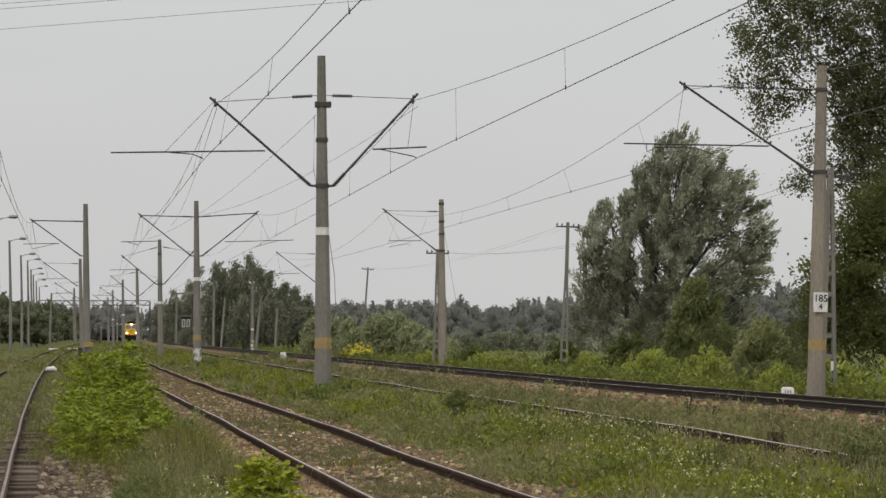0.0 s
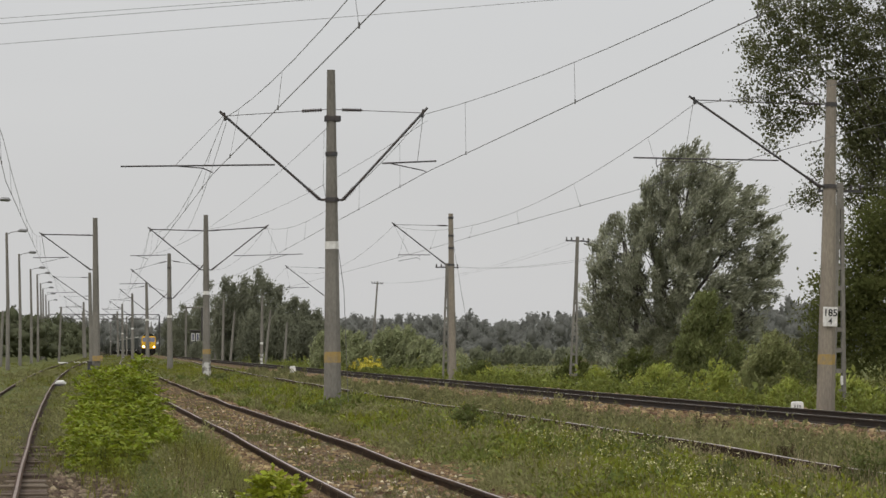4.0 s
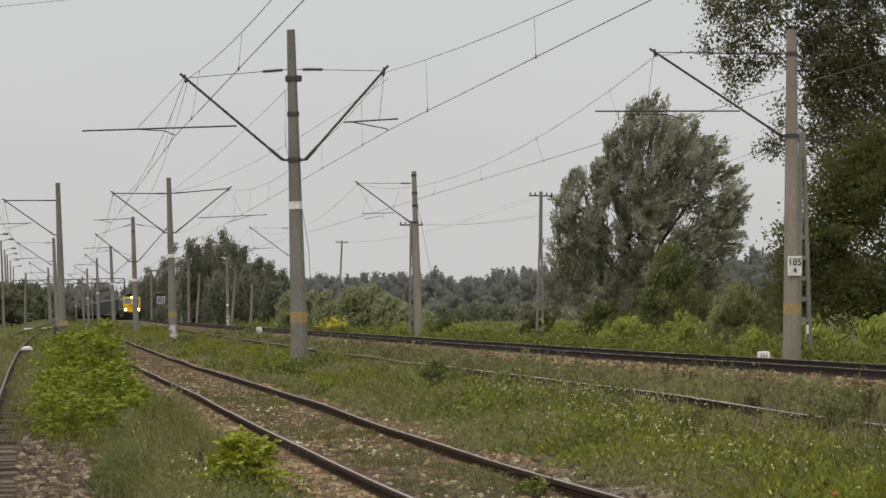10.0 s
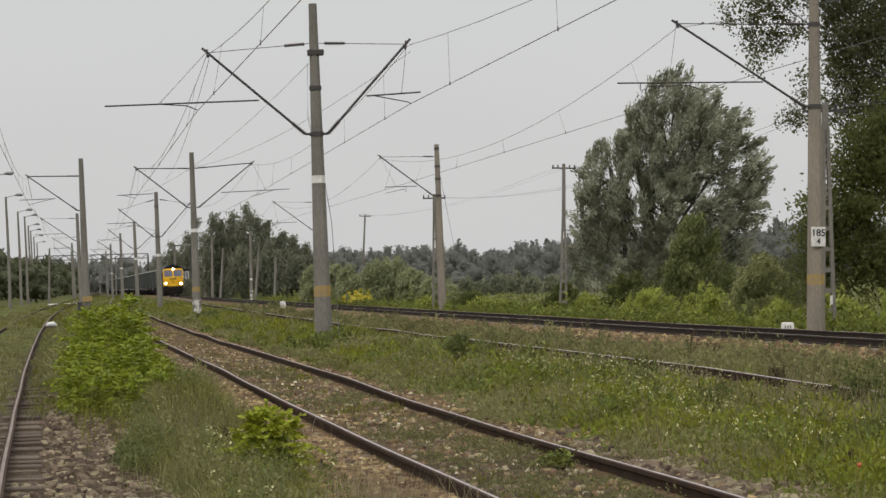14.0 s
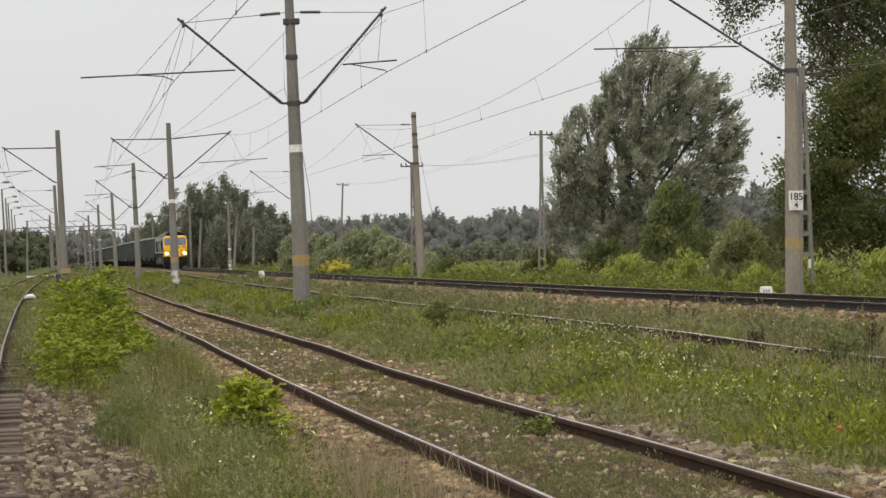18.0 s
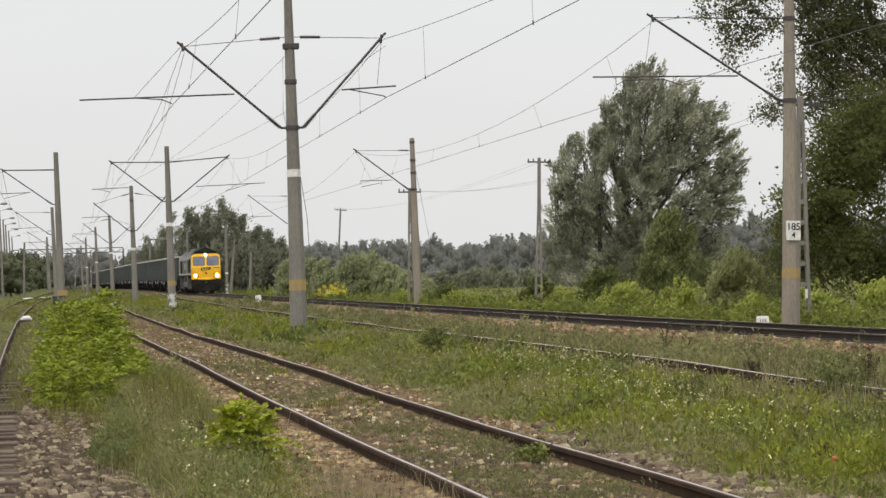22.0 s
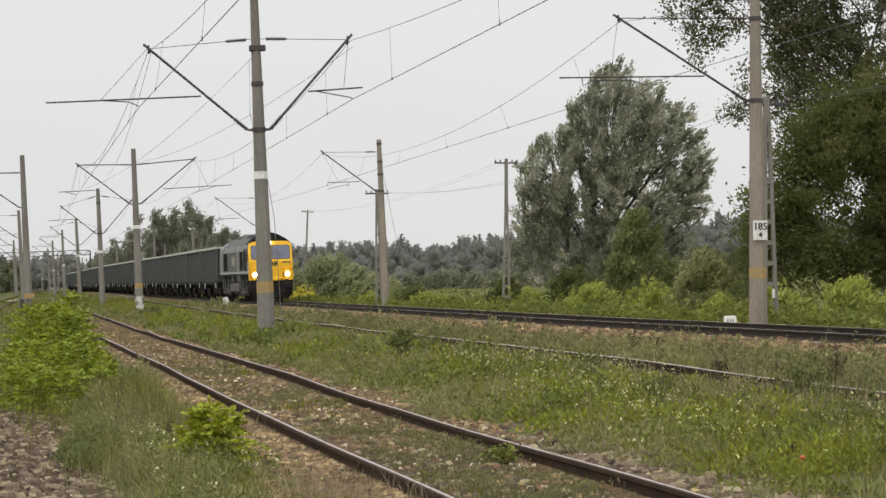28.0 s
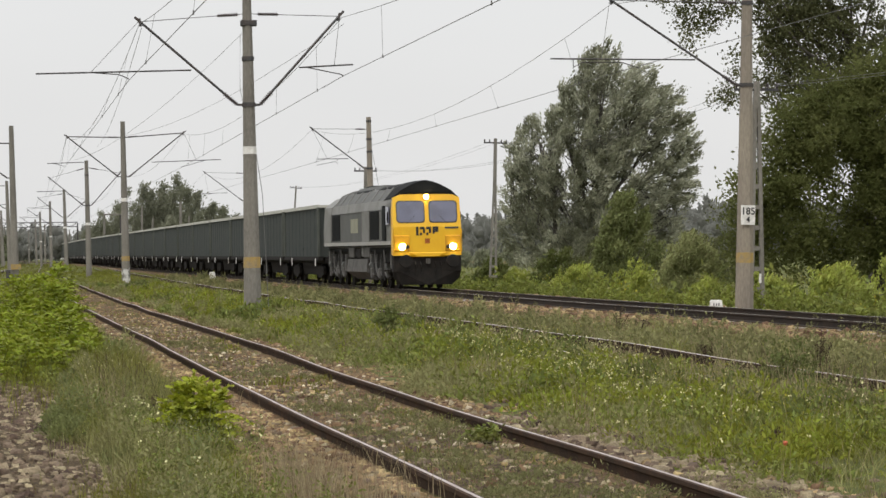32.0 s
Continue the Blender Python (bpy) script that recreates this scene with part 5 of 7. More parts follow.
tree("tree", "dense dark green tree with foliage down to the ground", 30.5, 90.5, [
    (-1.2, 0, 5.4, 1.7, 2, 1.5), (-2.6, 0, 4.0, 1.3, 1.8, 1.4), (0.6, 0, 6.1, 1.8, 2, 1.5), (1.0, -0.5, 4.0, 2.0, 2, 2.0), (-1.7, -0.6, 1.9, 1.9, 1.8, 1.5), (1.2, -0.6, 1.8, 2, 1.8, 1.5), (2.8, 0, 5.4, 1.8, 2, 1.9), (3.2, 0, 2.6, 2, 2, 2.0), (-3.2, 0, 2.2, 1.0, 1.4, 1.3), (-3.4, 0, 3.4, 0.7, 1.0, 0.8), (-0.4, 0, 7.0, 1.1, 1, 1.0), (1.6, 0, 7.6, 1.3, 1, 1.1), (-2.3, 0, 5.2, 1.0, 1, 1.0), (0.2, -0.6, 2.9, 1.8, 1.4, 1.6), (0.3, -0.4, 4.9, 1.6, 1.4, 1.5), (-2.6, 0, 6.0, 0.9, 1, 0.9), (-3.3, 0, 5.0, 0.9, 1, 0.9), (-1.7, 0, 6.6, 1.0, 1, 1.0), (-3.5, 0, 3.8, 0.9, 1, 0.9), (-4.4, 0, 2.6, 0.8, 1, 1.1), (-4.5, 0, 3.8, 0.55, 1, 0.7), (-4.4, 0, 1.3, 0.9, 1, 1.0), (2.6, 0, 7.6, 1.6, 1.5, 1.5), (0.5, 0, 7.4, 1.2, 1.2, 1.2), (4.6, 0, 6.6, 1.6, 1.6, 1.8)],
    125000, 0.072, LEAF_DEEP, 11, r=0.3, fork=1.5, twigs=8, per_blob=60, spread=0.28, hollow=0.12, boughs=7, z=-0.1, long=1.9)
plume_tree("light green young tree beside the dense dark one", 31.6, 84.0, dome(3.4, 2.2, 0.05), 80, 150, 0.06, LEAF_BUSH, 12, 0.9, 0.26, 0.12, 0.8, 20)
plume_tree("tall green conical shrub in the field", 27.4, 114.0, [(0.1, -1.7, 1.8), (1.0, -1.8, 1.9), (2.0, -1.5, 1.6), (3.0, -1.1, 1.2), (4.2, -0.4, 0.6)], 80, 170, 0.07, LEAF_SHRUB, 13, 0.9, 0.24, 0.08, 0.5, 14, name="shrub", cat="shrub")
plume_tree("round green bush behind the weeds", 25.5, 96.0, dome(2.35, 1.35, 0.04, 0, 0.5), 130, 120, 0.05, LEAF_ROUND, 14, 0.6, 0.16, 0.06, 0.3, 12, name="shrub", cat="shrub")
for k, (x, y, w, h, mt) in enumerate(((29.3, 136.0, 1.5, 1.9, LEAF), (31.6, 138.0, 1.7, 2.3, LEAF_DARK), (34.3, 140.0, 1.8, 2.4, LEAF_DARK), (30.4, 128.0, 1.1, 1.3, LEAF), (37.0, 139.0, 1.9, 2.8, LEAF_DARK), (39.3, 141.0, 1.9, 2.6, LEAF_DARK), (27.3, 143.0, 1.2, 1.5, LEAF), (32.8, 121.0, 1.0, 1.2, LEAF), (24.3, 155.0, 1.1, 1.1, LEAF), (28.4, 105.0, 0.9, 1.2, LEAF))):
    plume_tree("dark green bush at the edge of the field" if mt is LEAF_DARK else "green bush at the edge of the field", x, y, dome(h, w, 0.04), 50, 84, 0.075, mt, 30 + k, 0.7, 0.2, 0.06, 0.3, 8, name="shrub", group="field bushes", cat="shrub")
# leafy yellow-green clumps that stand out of the weeds along the far side of the main line
for k, (x, y, w, h) in enumerate(((24.6, 100.0, 0.8, 0.9), (25.2, 112.0, 1.0, 1.2), (24.2, 108.0, 0.9, 1.1), (23.6, 118.0, 0.8, 1.0), (26.4, 120.0, 1.0, 1.1), (22.6, 76.0, 0.7, 0.9), (23.5, 74.0, 0.9, 1.2), (24.6, 76.0, 1.0, 1.3), (25.6, 79.0, 0.9, 1.1), (21.9, 72.0, 0.5, 0.7), (23.9, 88.0, 0.6, 0.7), (22.0, 132.0, 0.9, 0.8), (23.4, 146.0, 1.0, 0.9), (22.6, 160.0, 1.0, 0.9), (24.9, 92.0, 0.6, 0.8), (26.6, 74.0, 0.9, 1.3), (25.9, 106.0, 1.1, 1.4), (27.6, 116.0, 1.1, 1.2), (24.4, 84.0, 0.8, 1.0), (27.6, 80.0, 1.0, 1.5))):
    plume_tree("leafy yellow-green weed clump beside the main line", x, y, dome(h, w, 0.03, 0, 0.5), 44, 60, 0.055, LEAF_BUSH, 400 + k, 0.42, 0.13, 0.03, 0.2, 8, name="weed_clump", group="weed clumps beside the line", cat="weeds", z=-0.1, upward=0.6)
# pale willows by the line
for k, (x, y, w, h) in enumerate(((21.4, 214.0, 1.1, 3.3), (22.6, 212.0, 1.3, 3.5), (23.6, 209.0, 1.2, 3.3), (25.4, 207.0, 1.6, 3.5), (26.8, 208.0, 1.8, 3.7), (28.0, 206.0, 1.5, 2.7), (29.2, 205.0, 1.3, 1.9), (31.2, 212.0, 1.3, 1.5))):
    plume_tree("pale silvery willow bush beside the line", x, y, dome(h, w, 0.04, 0, 0.5), 90, 80, 0.09, LEAF_WILLOW, 50 + k, 0.8, 0.22, 0.07, 0.3, 8, name="willow", group="willow bushes", cat="shrub", upward=0.35, wind=0.25, blow=0.4, long=2.6)
random.seed(5)
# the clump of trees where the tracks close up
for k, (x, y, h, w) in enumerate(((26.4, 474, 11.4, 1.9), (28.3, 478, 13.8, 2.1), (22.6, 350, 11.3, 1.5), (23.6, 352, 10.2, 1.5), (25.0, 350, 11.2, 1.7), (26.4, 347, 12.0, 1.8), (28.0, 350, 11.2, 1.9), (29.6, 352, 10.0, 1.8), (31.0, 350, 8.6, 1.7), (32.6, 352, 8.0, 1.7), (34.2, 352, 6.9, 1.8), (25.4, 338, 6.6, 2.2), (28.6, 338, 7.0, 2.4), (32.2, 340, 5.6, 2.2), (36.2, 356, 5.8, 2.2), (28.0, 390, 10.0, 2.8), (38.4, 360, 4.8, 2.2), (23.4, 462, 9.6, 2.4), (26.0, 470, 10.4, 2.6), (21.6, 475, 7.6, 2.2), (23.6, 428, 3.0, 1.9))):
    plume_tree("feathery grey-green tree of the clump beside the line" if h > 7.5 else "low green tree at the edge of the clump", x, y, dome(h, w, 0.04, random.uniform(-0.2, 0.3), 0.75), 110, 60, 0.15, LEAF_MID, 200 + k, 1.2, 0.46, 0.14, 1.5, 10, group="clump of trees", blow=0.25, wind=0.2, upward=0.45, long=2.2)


def lump_mesh(cx, cy, cz, rx, rz, r):
    """An uneven rounded leafy mass of eight by four faces."""
    a = np.linspace(0, 2 * math.pi, 8, endpoint=False)
    b = np.linspace(-1.2, 1.45, 5)
    k = 1 + 0.13 * r.normal(size=(5, 8))
    x = np.cos(b)[:, None] * np.cos(a)[None] * k * rx + cx
    y = np.cos(b)[:, None] * np.sin(a)[None] * k * rx + cy
    z = np.sin(b)[:, None] * k * rz + cz
    v = np.stack([x, y, z], -1).reshape(-1, 3)
    f = np.array([(i * 8 + j, i * 8 + (j + 1) % 8, (i + 1) * 8 + (j + 1) % 8, (i + 1) * 8 + j) for i in range(4) for j in range(8)])
    return v, f


def woods(label, trees, per, size, mat, seed, conifers=0.2):
    """A far wood as one mesh: every tree (x, y, height, width) is a heap of uneven masses fringed with leaves."""
    r = np.random.default_rng(seed)
    vs, fs, pts, n = [], [], [], 0
    for x, y, h, w in trees:
        z0 = land(x, y)
        cone = r.uniform() < conifers
        heaps = [(0, 0, 0.3 * h, 0.34 * w, 0.3 * h), (0, 0, 0.62 * h, 0.21 * w, 0.26 * h), (0, 0, 0.86 * h, 0.09 * w, 0.2 * h)] if cone else \
            [(r.normal() * 0.2 * w, r.normal() * 0.2 * w, q * h, w * (0.36 - 0.22 * q) * r.uniform(0.85, 1.25), h * 0.19) for q in (0.25, 0.42, 0.56, 0.68, 0.8)]
        for a, b, c, rx, rz in heaps:
            v, f = lump_mesh(x + a, y + b, z0 + c, rx * 0.7, rz * 0.76, r)
            vs.append(v)
            fs.append(f + n)
            n += len(v)
            d = r.normal(size=(per, 3))
            d /= np.linalg.norm(d, axis=1, keepdims=True)
            pts.append(np.array([x + a, y + b, z0 + c]) + d * np.array([rx, rx, rz]) * r.uniform(0.78, 1.1, (per, 1)))
    p = np.concatenate(pts)
    p[:, 2] = np.maximum(p[:, 2], 0.0)
    v, f = leaf_quads(p, size * 0.72, r, 1.4, 0.6)
    me = fast_mesh("woods", np.concatenate(vs + [v]), np.concatenate(fs + [f + n]), mat)
    me.polygons.foreach_set("use_smooth", [True] * len(me.polygons))
    ob = new("woods", me)
    return tagged(ob, label, "woods", kind="stuff")


def ring(n, a0, a1, d0, d1, h0, h1, w0, w1):
    out = []
    for i in range(n):
        a = radians(a0 + (a1 - a0) * (i + random.random()) / n)
        d = random.uniform(d0, d1)
        h = random.uniform(h0, h1) * (1 + 0.10 * math.sin(math.degrees(a) * 2.1))
        out.append((d * math.sin(a), d * math.cos(a), h, random.uniform(w0, w1)))
    return out


# woods along the horizon on both sides; the skyline rises and falls with the heading in degrees
SKYLINE = [(4.4, 11.5), (5.3, 13.4), (5.7, 10.6), (6.2, 11.6), (6.9, 10.2), (7.4, 12.3), (8.0, 10.9), (8.8, 11.9), (9.0, 9.2), (9.5, 10.1), (9.75, 9.4), (10.0, 11.6), (10.3, 12.6), (10.6, 11.8), (10.9, 12.7), (13.0, 13.0), (15.0, 13.2), (20.0, 12.5)]


def skyline(n, a0, a1, d0, d1, w0, w1, share):
    out = []
    for i in range(n):
        a = a0 + (a1 - a0) * (i + random.random()) / n
        d = random.uniform(d0, d1)
        h = np.interp(a, [q[0] for q in SKYLINE], [q[1] for q in SKYLINE]) * d / 690 * random.uniform(share, 1.0)
        out.append((d * math.sin(radians(a)), d * math.cos(radians(a)), h, random.uniform(w0, w1)))
    return out


woods("hazy dark green mixed wood along the horizon", skyline(230, 4.4, 19.8, 640, 740, 6.0, 9.0, 0.80), 62, 0.62, LEAF_HAZED, 91, 0.25)
woods("hazy wood on the far hill", ring(90, 12.5, 20.2, 1150, 1350, 12, 17, 10, 16), 50, 1.2, LEAF_HAZED, 92)
woods("lower grey-green edge of the wood", skyline(90, 5.0, 17.5, 560, 620, 5.0, 8.0, 0.34), 62, 0.5, LEAF_HAZED, 96, 0.0)
woods("dark green wood behind the yard lamps", [(track_x("yard", y) - 4.8 - random.random() ** 1.5 * 13, y, random.uniform(4.8, 6.8) * (0.75 + y / 1700), random.uniform(4.0, 5.6)) for y in [random.uniform(300, 690) for _ in range(100)]], 60, 0.42, LEAF_YARD, 94, 0.05)
woods("hazy wood behind the closing tracks", [(random.uniform(-20, 66), random.uniform(690, 800), random.uniform(7.5, 10.5), random.uniform(6.5, 9.5)) for _ in range(120)], 50, 0.62, LEAF_HAZED, 95)
# round bushes that stand apart in the far meadow
for k, (x, h, w) in enumerate(((48.6, 2.4, 2.0), (51.7, 2.5, 1.5), (53.2, 2.1, 1.2), (55.6, 3.0, 1.6), (57.2, 3.1, 1.4), (59.6, 2.6, 1.3), (61.4, 2.4, 1.5), (63.2, 2.6, 1.4), (45.6, 2.6, 2.2), (42.4, 2.9, 2.4), (39.4, 2.6, 2.2), (66.0, 3.2, 2.2), (69.5, 3.6, 2.4))):
    plume_tree("round grey-green bush in the far meadow", x, 330.0 + 5 * math.sin(3.1 * k), dome(h, w, 0.02, 0, 0.5), 46, 42, 0.17, LEAF_EDGE, 300 + k, 0.9, 0.28, 0.06, 0.4, 6, name="shrub", group="far meadow bushes", cat="shrub", z=-0.45)


# ---- weeds, grass, flowers and stones, scattered by the plan ----
def bends(y):
    y = np.maximum(y, 0)
    return 6.2e-5 * np.minimum(y, 250) ** 2 + 0.031 * np.maximum(0, y - 250)


def mains(y):
    return 16.9 + 1.0e-5 * np.minimum(np.maximum(y, 0), 520) ** 2


def lands(x, y):
    return np.array([land(float(a), float(b)) for a, b in zip(x, y)])


def patch(x, y, scale, seed):
    return np.array([noise.noise((a * scale, b * scale, seed)) for a, b in zip(x, y)])


def scatter(n, rng, y0, y1, x_of, power=1.0):
    """Points thinning out with distance; x_of gives the two edges of the strip."""
    q = rng.uniform(0, 1, n)
    y = np.exp(np.log(y0) + (np.log(y1) - np.log(y0)) * q ** power)
    lo, hi = x_of(y)
    return rng.uniform(lo, hi), y


def blades(name, label, x, y, z, h, width, mat, rng, lean=0.75, ang=None):
    """Bent two-piece blades of grass as one mesh."""
    n = len(x)
    ang = rng.uniform(0, 2 * math.pi, n) if ang is None else ang
    face = rng.uniform(0, 2 * math.pi, n)
    l = lean * h * rng.uniform(0.2, 1.3, n)
    dx, dy = np.cos(ang) * l, np.sin(ang) * l
    wx, wy = np.cos(face) * width * 0.5, np.sin(face) * width * 0.5
    p0 = np.stack([x - wx, y - wy, z - 0.03], 1)
    p1 = np.stack([x + wx, y + wy, z - 0.03], 1)
    m0 = np.stack([x - wx * 0.7 + dx * 0.35, y - wy * 0.7 + dy * 0.35, z + h * 0.55], 1)
    m1 = np.stack([x + wx * 0.7 + dx * 0.35, y + wy * 0.7 + dy * 0.35, z + h * 0.55], 1)
    tp = np.stack([x + dx, y + dy, z + h], 1)
    v = np.stack([p0, p1, m0, m1, tp], 1).reshape(-1, 3)
    b = np.arange(n)[:, None] * 5
    near = (np.hypot(x, y) < 55)[:, None]
    f = np.concatenate([(b + np.array([[0, 1, 3]]))[near[:, 0]], (b + np.array([[0, 3, 2]]))[near[:, 0]], (b + np.array([[2, 3, 4]]))[near[:, 0]], (b + np.array([[0, 1, 4]]))[~near[:, 0]]])
    ob = new(name, fast_mesh(name, v, f, mat))
    return tagged(ob, label, "grass", kind="stuff")


# ---- shrubs and weeds near the eye ----
def leafy_shrub(label, x, y, blobs, leaves, size, mat, seed, cat="shrub", twigs=30, spread=0.13, per_blob=22):
    return tree("shrub", label, x, y, blobs, leaves, size, mat, seed, r=0.016, fork=0.10, twigs=twigs, per_blob=per_blob, spread=spread, hollow=0.35, long=2.1, cat=cat)


def frond_shrub(label, x, y, lobes, stems, length, leaflet, pairs, mat, seed, gap=0.13):
    """A bushy seedling: upright stems that carry whorls of drooping feathered leaves, each with its pairs of leaflets. Lobes: x, y, top, half width, half depth."""
    r = np.random.default_rng(seed)
    t = thing("shrub", label, "shrub", at=pose(x, y, land(x, y)))
    roots, ways, lens = [], [], []
    for lx, ly, top, hw, hd in lobes:
        for _ in range(stems):
            a, q = r.uniform(0, 6.283), r.uniform(0, 1) ** 0.5 * 0.8
            sx, sy = lx + math.cos(a) * q * hw, ly + math.sin(a) * q * hd
            h = top * (1 - 0.45 * q * q) * r.uniform(0.72, 1.0)
            part("stem", tube([(sx * 0.85, sy * 0.95, -0.05), (sx, sy, h * 0.5), (sx + r.normal() * 0.03, sy, h)], [0.008, 0.006, 0.003], 5), LEAF, t)
            z, turn_ = h, r.uniform(0, 6.283)
            while z > 0.06:
                for k in range(4 if z > 0.3 * h else 3):
                    b = turn_ + k * 1.57 + r.normal() * 0.25
                    e = (1.0 if z > 0.9 * h else 0.55 if z > 0.6 * h else 0.2) + r.normal() * 0.22
                    roots.append((sx, sy, z))
                    ways.append((math.cos(b) * math.cos(e), math.sin(b) * math.cos(e), math.sin(e)))
                    lens.append(length * r.uniform(0.65, 1.15) * (0.85 if z > 0.93 * h else 1.0))
                turn_ += 1.0
                z -= gap * r.uniform(0.8, 1.3)
    roots, ways, lens = np.array(roots), np.array(ways), np.array(lens)
    n = len(roots)
    side = np.cross(ways, (0, 0, 1.0))
    side /= np.linalg.norm(side, axis=1, keepdims=True)
    cs, al, nm = [], [], []
    for k in range(pairs):
        q = 0.25 + 0.75 * (k + 0.5) / pairs
        c = roots + ways * (lens * q)[:, None]
        c[:, 2] -= 0.42 * lens * q * q
        for sgn in (-1, 1):
            d = side * sgn * 0.85 + ways * 0.5 + np.array([0, 0, -0.22]) + r.normal(size=(n, 3)) * 0.15
            d /= np.linalg.norm(d, axis=1, keepdims=True)
            cs.append(c + d * leaflet * 0.5)
            al.append(d)
    c, a = np.concatenate(cs), np.concatenate(al)
    c[:, 2] = np.maximum(c[:, 2], 0.01)
    up = np.array([0, -0.3, 0.8]) + r.normal(size=c.shape) * 0.75
    b = np.cross(up, a)
    b /= np.linalg.norm(b, axis=1, keepdims=True)
    w = leaflet * r.uniform(0.7, 1.2, (len(c), 1))
    v = np.stack([c - a * w * 0.5, c + b * w * 0.27, c + a * w * 0.5, c - b * w * 0.27], 1).reshape(-1, 3)
    part("crown", fast_mesh("crown", v, np.arange(len(v)).reshape(-1, 4), mat), None, t)


def mounds(label, x, y, radius, height, mat, seed, per, size):
    """Low bushy weeds as one mesh: each is a small dome of leaves that point up and outwards."""
    r = np.random.default_rng(seed)
    n = len(x)
    z = lands(x, y)
    rr, hh = radius * r.uniform(0.6, 1.4, n), height * r.uniform(0.3, 1.6, n)
    i = np.repeat(np.arange(n), per)
    m = len(i)
    a, q = r.uniform(0, 6.283, m), r.uniform(0, 1, m) ** 0.55
    lift = np.maximum(1 - q ** 2, 0.03) ** 0.6 * r.uniform(0.12, 1.0, m) ** 0.6
    c = np.stack([x[i] + np.cos(a) * q * rr[i], y[i] + np.sin(a) * q * rr[i] * 1.3, z[i] + hh[i] * lift], 1)
    c[:, :2] += r.normal(size=(m, 2)) * 0.02
    way = np.stack([np.cos(a) * q * 0.8, np.sin(a) * q * 0.8, 0.75 + 0 * a], 1) + r.normal(size=(m, 3)) * 0.45
    v, f = turned_leaves(c, way, size, r, 2.8)
    grow = np.repeat((np.hypot(x, y) / 26.0)[i] ** 0.55, 4)[:, None]
    mid = np.repeat(c, 4, axis=0)
    tagged(new("weeds", fast_mesh("weeds", mid + (v - mid) * grow, f, mat)), label, "weeds", kind="stuff")


frond_shrub("bright green bushy ash seedling shrub between the tracks", 1.30, 40.0, [(-0.42, -3.2, 0.46, 0.30, 1.0), (0.0, -3.6, 0.46, 0.30, 1.0), (-0.50, -0.8, 0.88, 0.30, 1.4), (0.02, -0.6, 1.0, 0.30, 1.4), (0.0, 2.4, 1.32, 0.32, 1.4), (-0.32, 3.6, 1.42, 0.32, 1.4), (0.12, 5.2, 1.70, 0.32, 1.4), (0.28, -1.8, 0.42, 0.26, 1.3), (0.26, 1.0, 0.8, 0.26, 1.4), (-0.42, 1.4, 1.12, 0.32, 1.5), (0.30, 3.8, 1.28, 0.32, 1.5), (-0.42, 5.0, 1.42, 0.34, 1.5), (-0.74, 2.6, 0.75, 0.24, 1.5), (0.42, -0.6, 0.52, 0.20, 0.9), (0.48, 2.6, 0.5, 0.20, 1.2), (-0.66, -2.2, 0.5, 0.16, 0.8)], 8, 0.36, 0.078, 7, LEAF_BRIGHT, 81, 0.13)
frond_shrub("small bright green seedling with feathery leaves", 1.9, 23.0, [(-0.17, 0, 0.54, 0.10, 0.2), (0.14, 0.05, 0.58, 0.10, 0.2), (0, 0, 0.68, 0.10, 0.2), (0.04, -0.15, 0.48, 0.14, 0.2), (-0.06, 0.1, 0.62, 0.10, 0.2)], 5, 0.25, 0.062, 6, LEAF_SEEDLING, 82, 0.11)
mounds("fluffy green weed tuft on the gravel", np.array([0.95, 1.08, 1.02, 0.88]), np.array([25.6, 25.9, 26.6, 26.3]), 0.21, 0.36, LEAF_SHRUB, 83, 1300, 0.013)
leafy_shrub("small green weed between the rails", 4.3, 23.0, [(0, 0, 0.08, 0.13, 0.2, 0.07)], 420, 0.03, LEAF_WEED, 84, twigs=0, spread=0.04)
leafy_shrub("dark green weed in the tall grass", 7.15, 47.0, [(0, 0, 0.24, 0.16, 0.4, 0.2), (0.06, 0, 0.46, 0.08, 0.2, 0.14), (-0.12, 0, 0.34, 0.08, 0.2, 0.14)], 700, 0.035, LEAF, 85, twigs=6, spread=0.06)
leafy_shrub("dark weed beside the overgrown rail", 8.6, 28.4, [(0, 0, 0.30, 0.16, 0.3, 0.26), (0.22, 0.3, 0.20, 0.16, 0.3, 0.18), (-0.18, 0.1, 0.2, 0.14, 0.3, 0.16)], 1300, 0.026, LEAF, 86, twigs=6, spread=0.07)
leafy_shrub("green weeds at the foot of a mast", 7.45, 120.0, [(0, 0, 0.2, 0.4, 0.7, 0.18)], 700, 0.07, LEAF, 87, twigs=0, spread=0.1)


rng = np.random.default_rng(21)
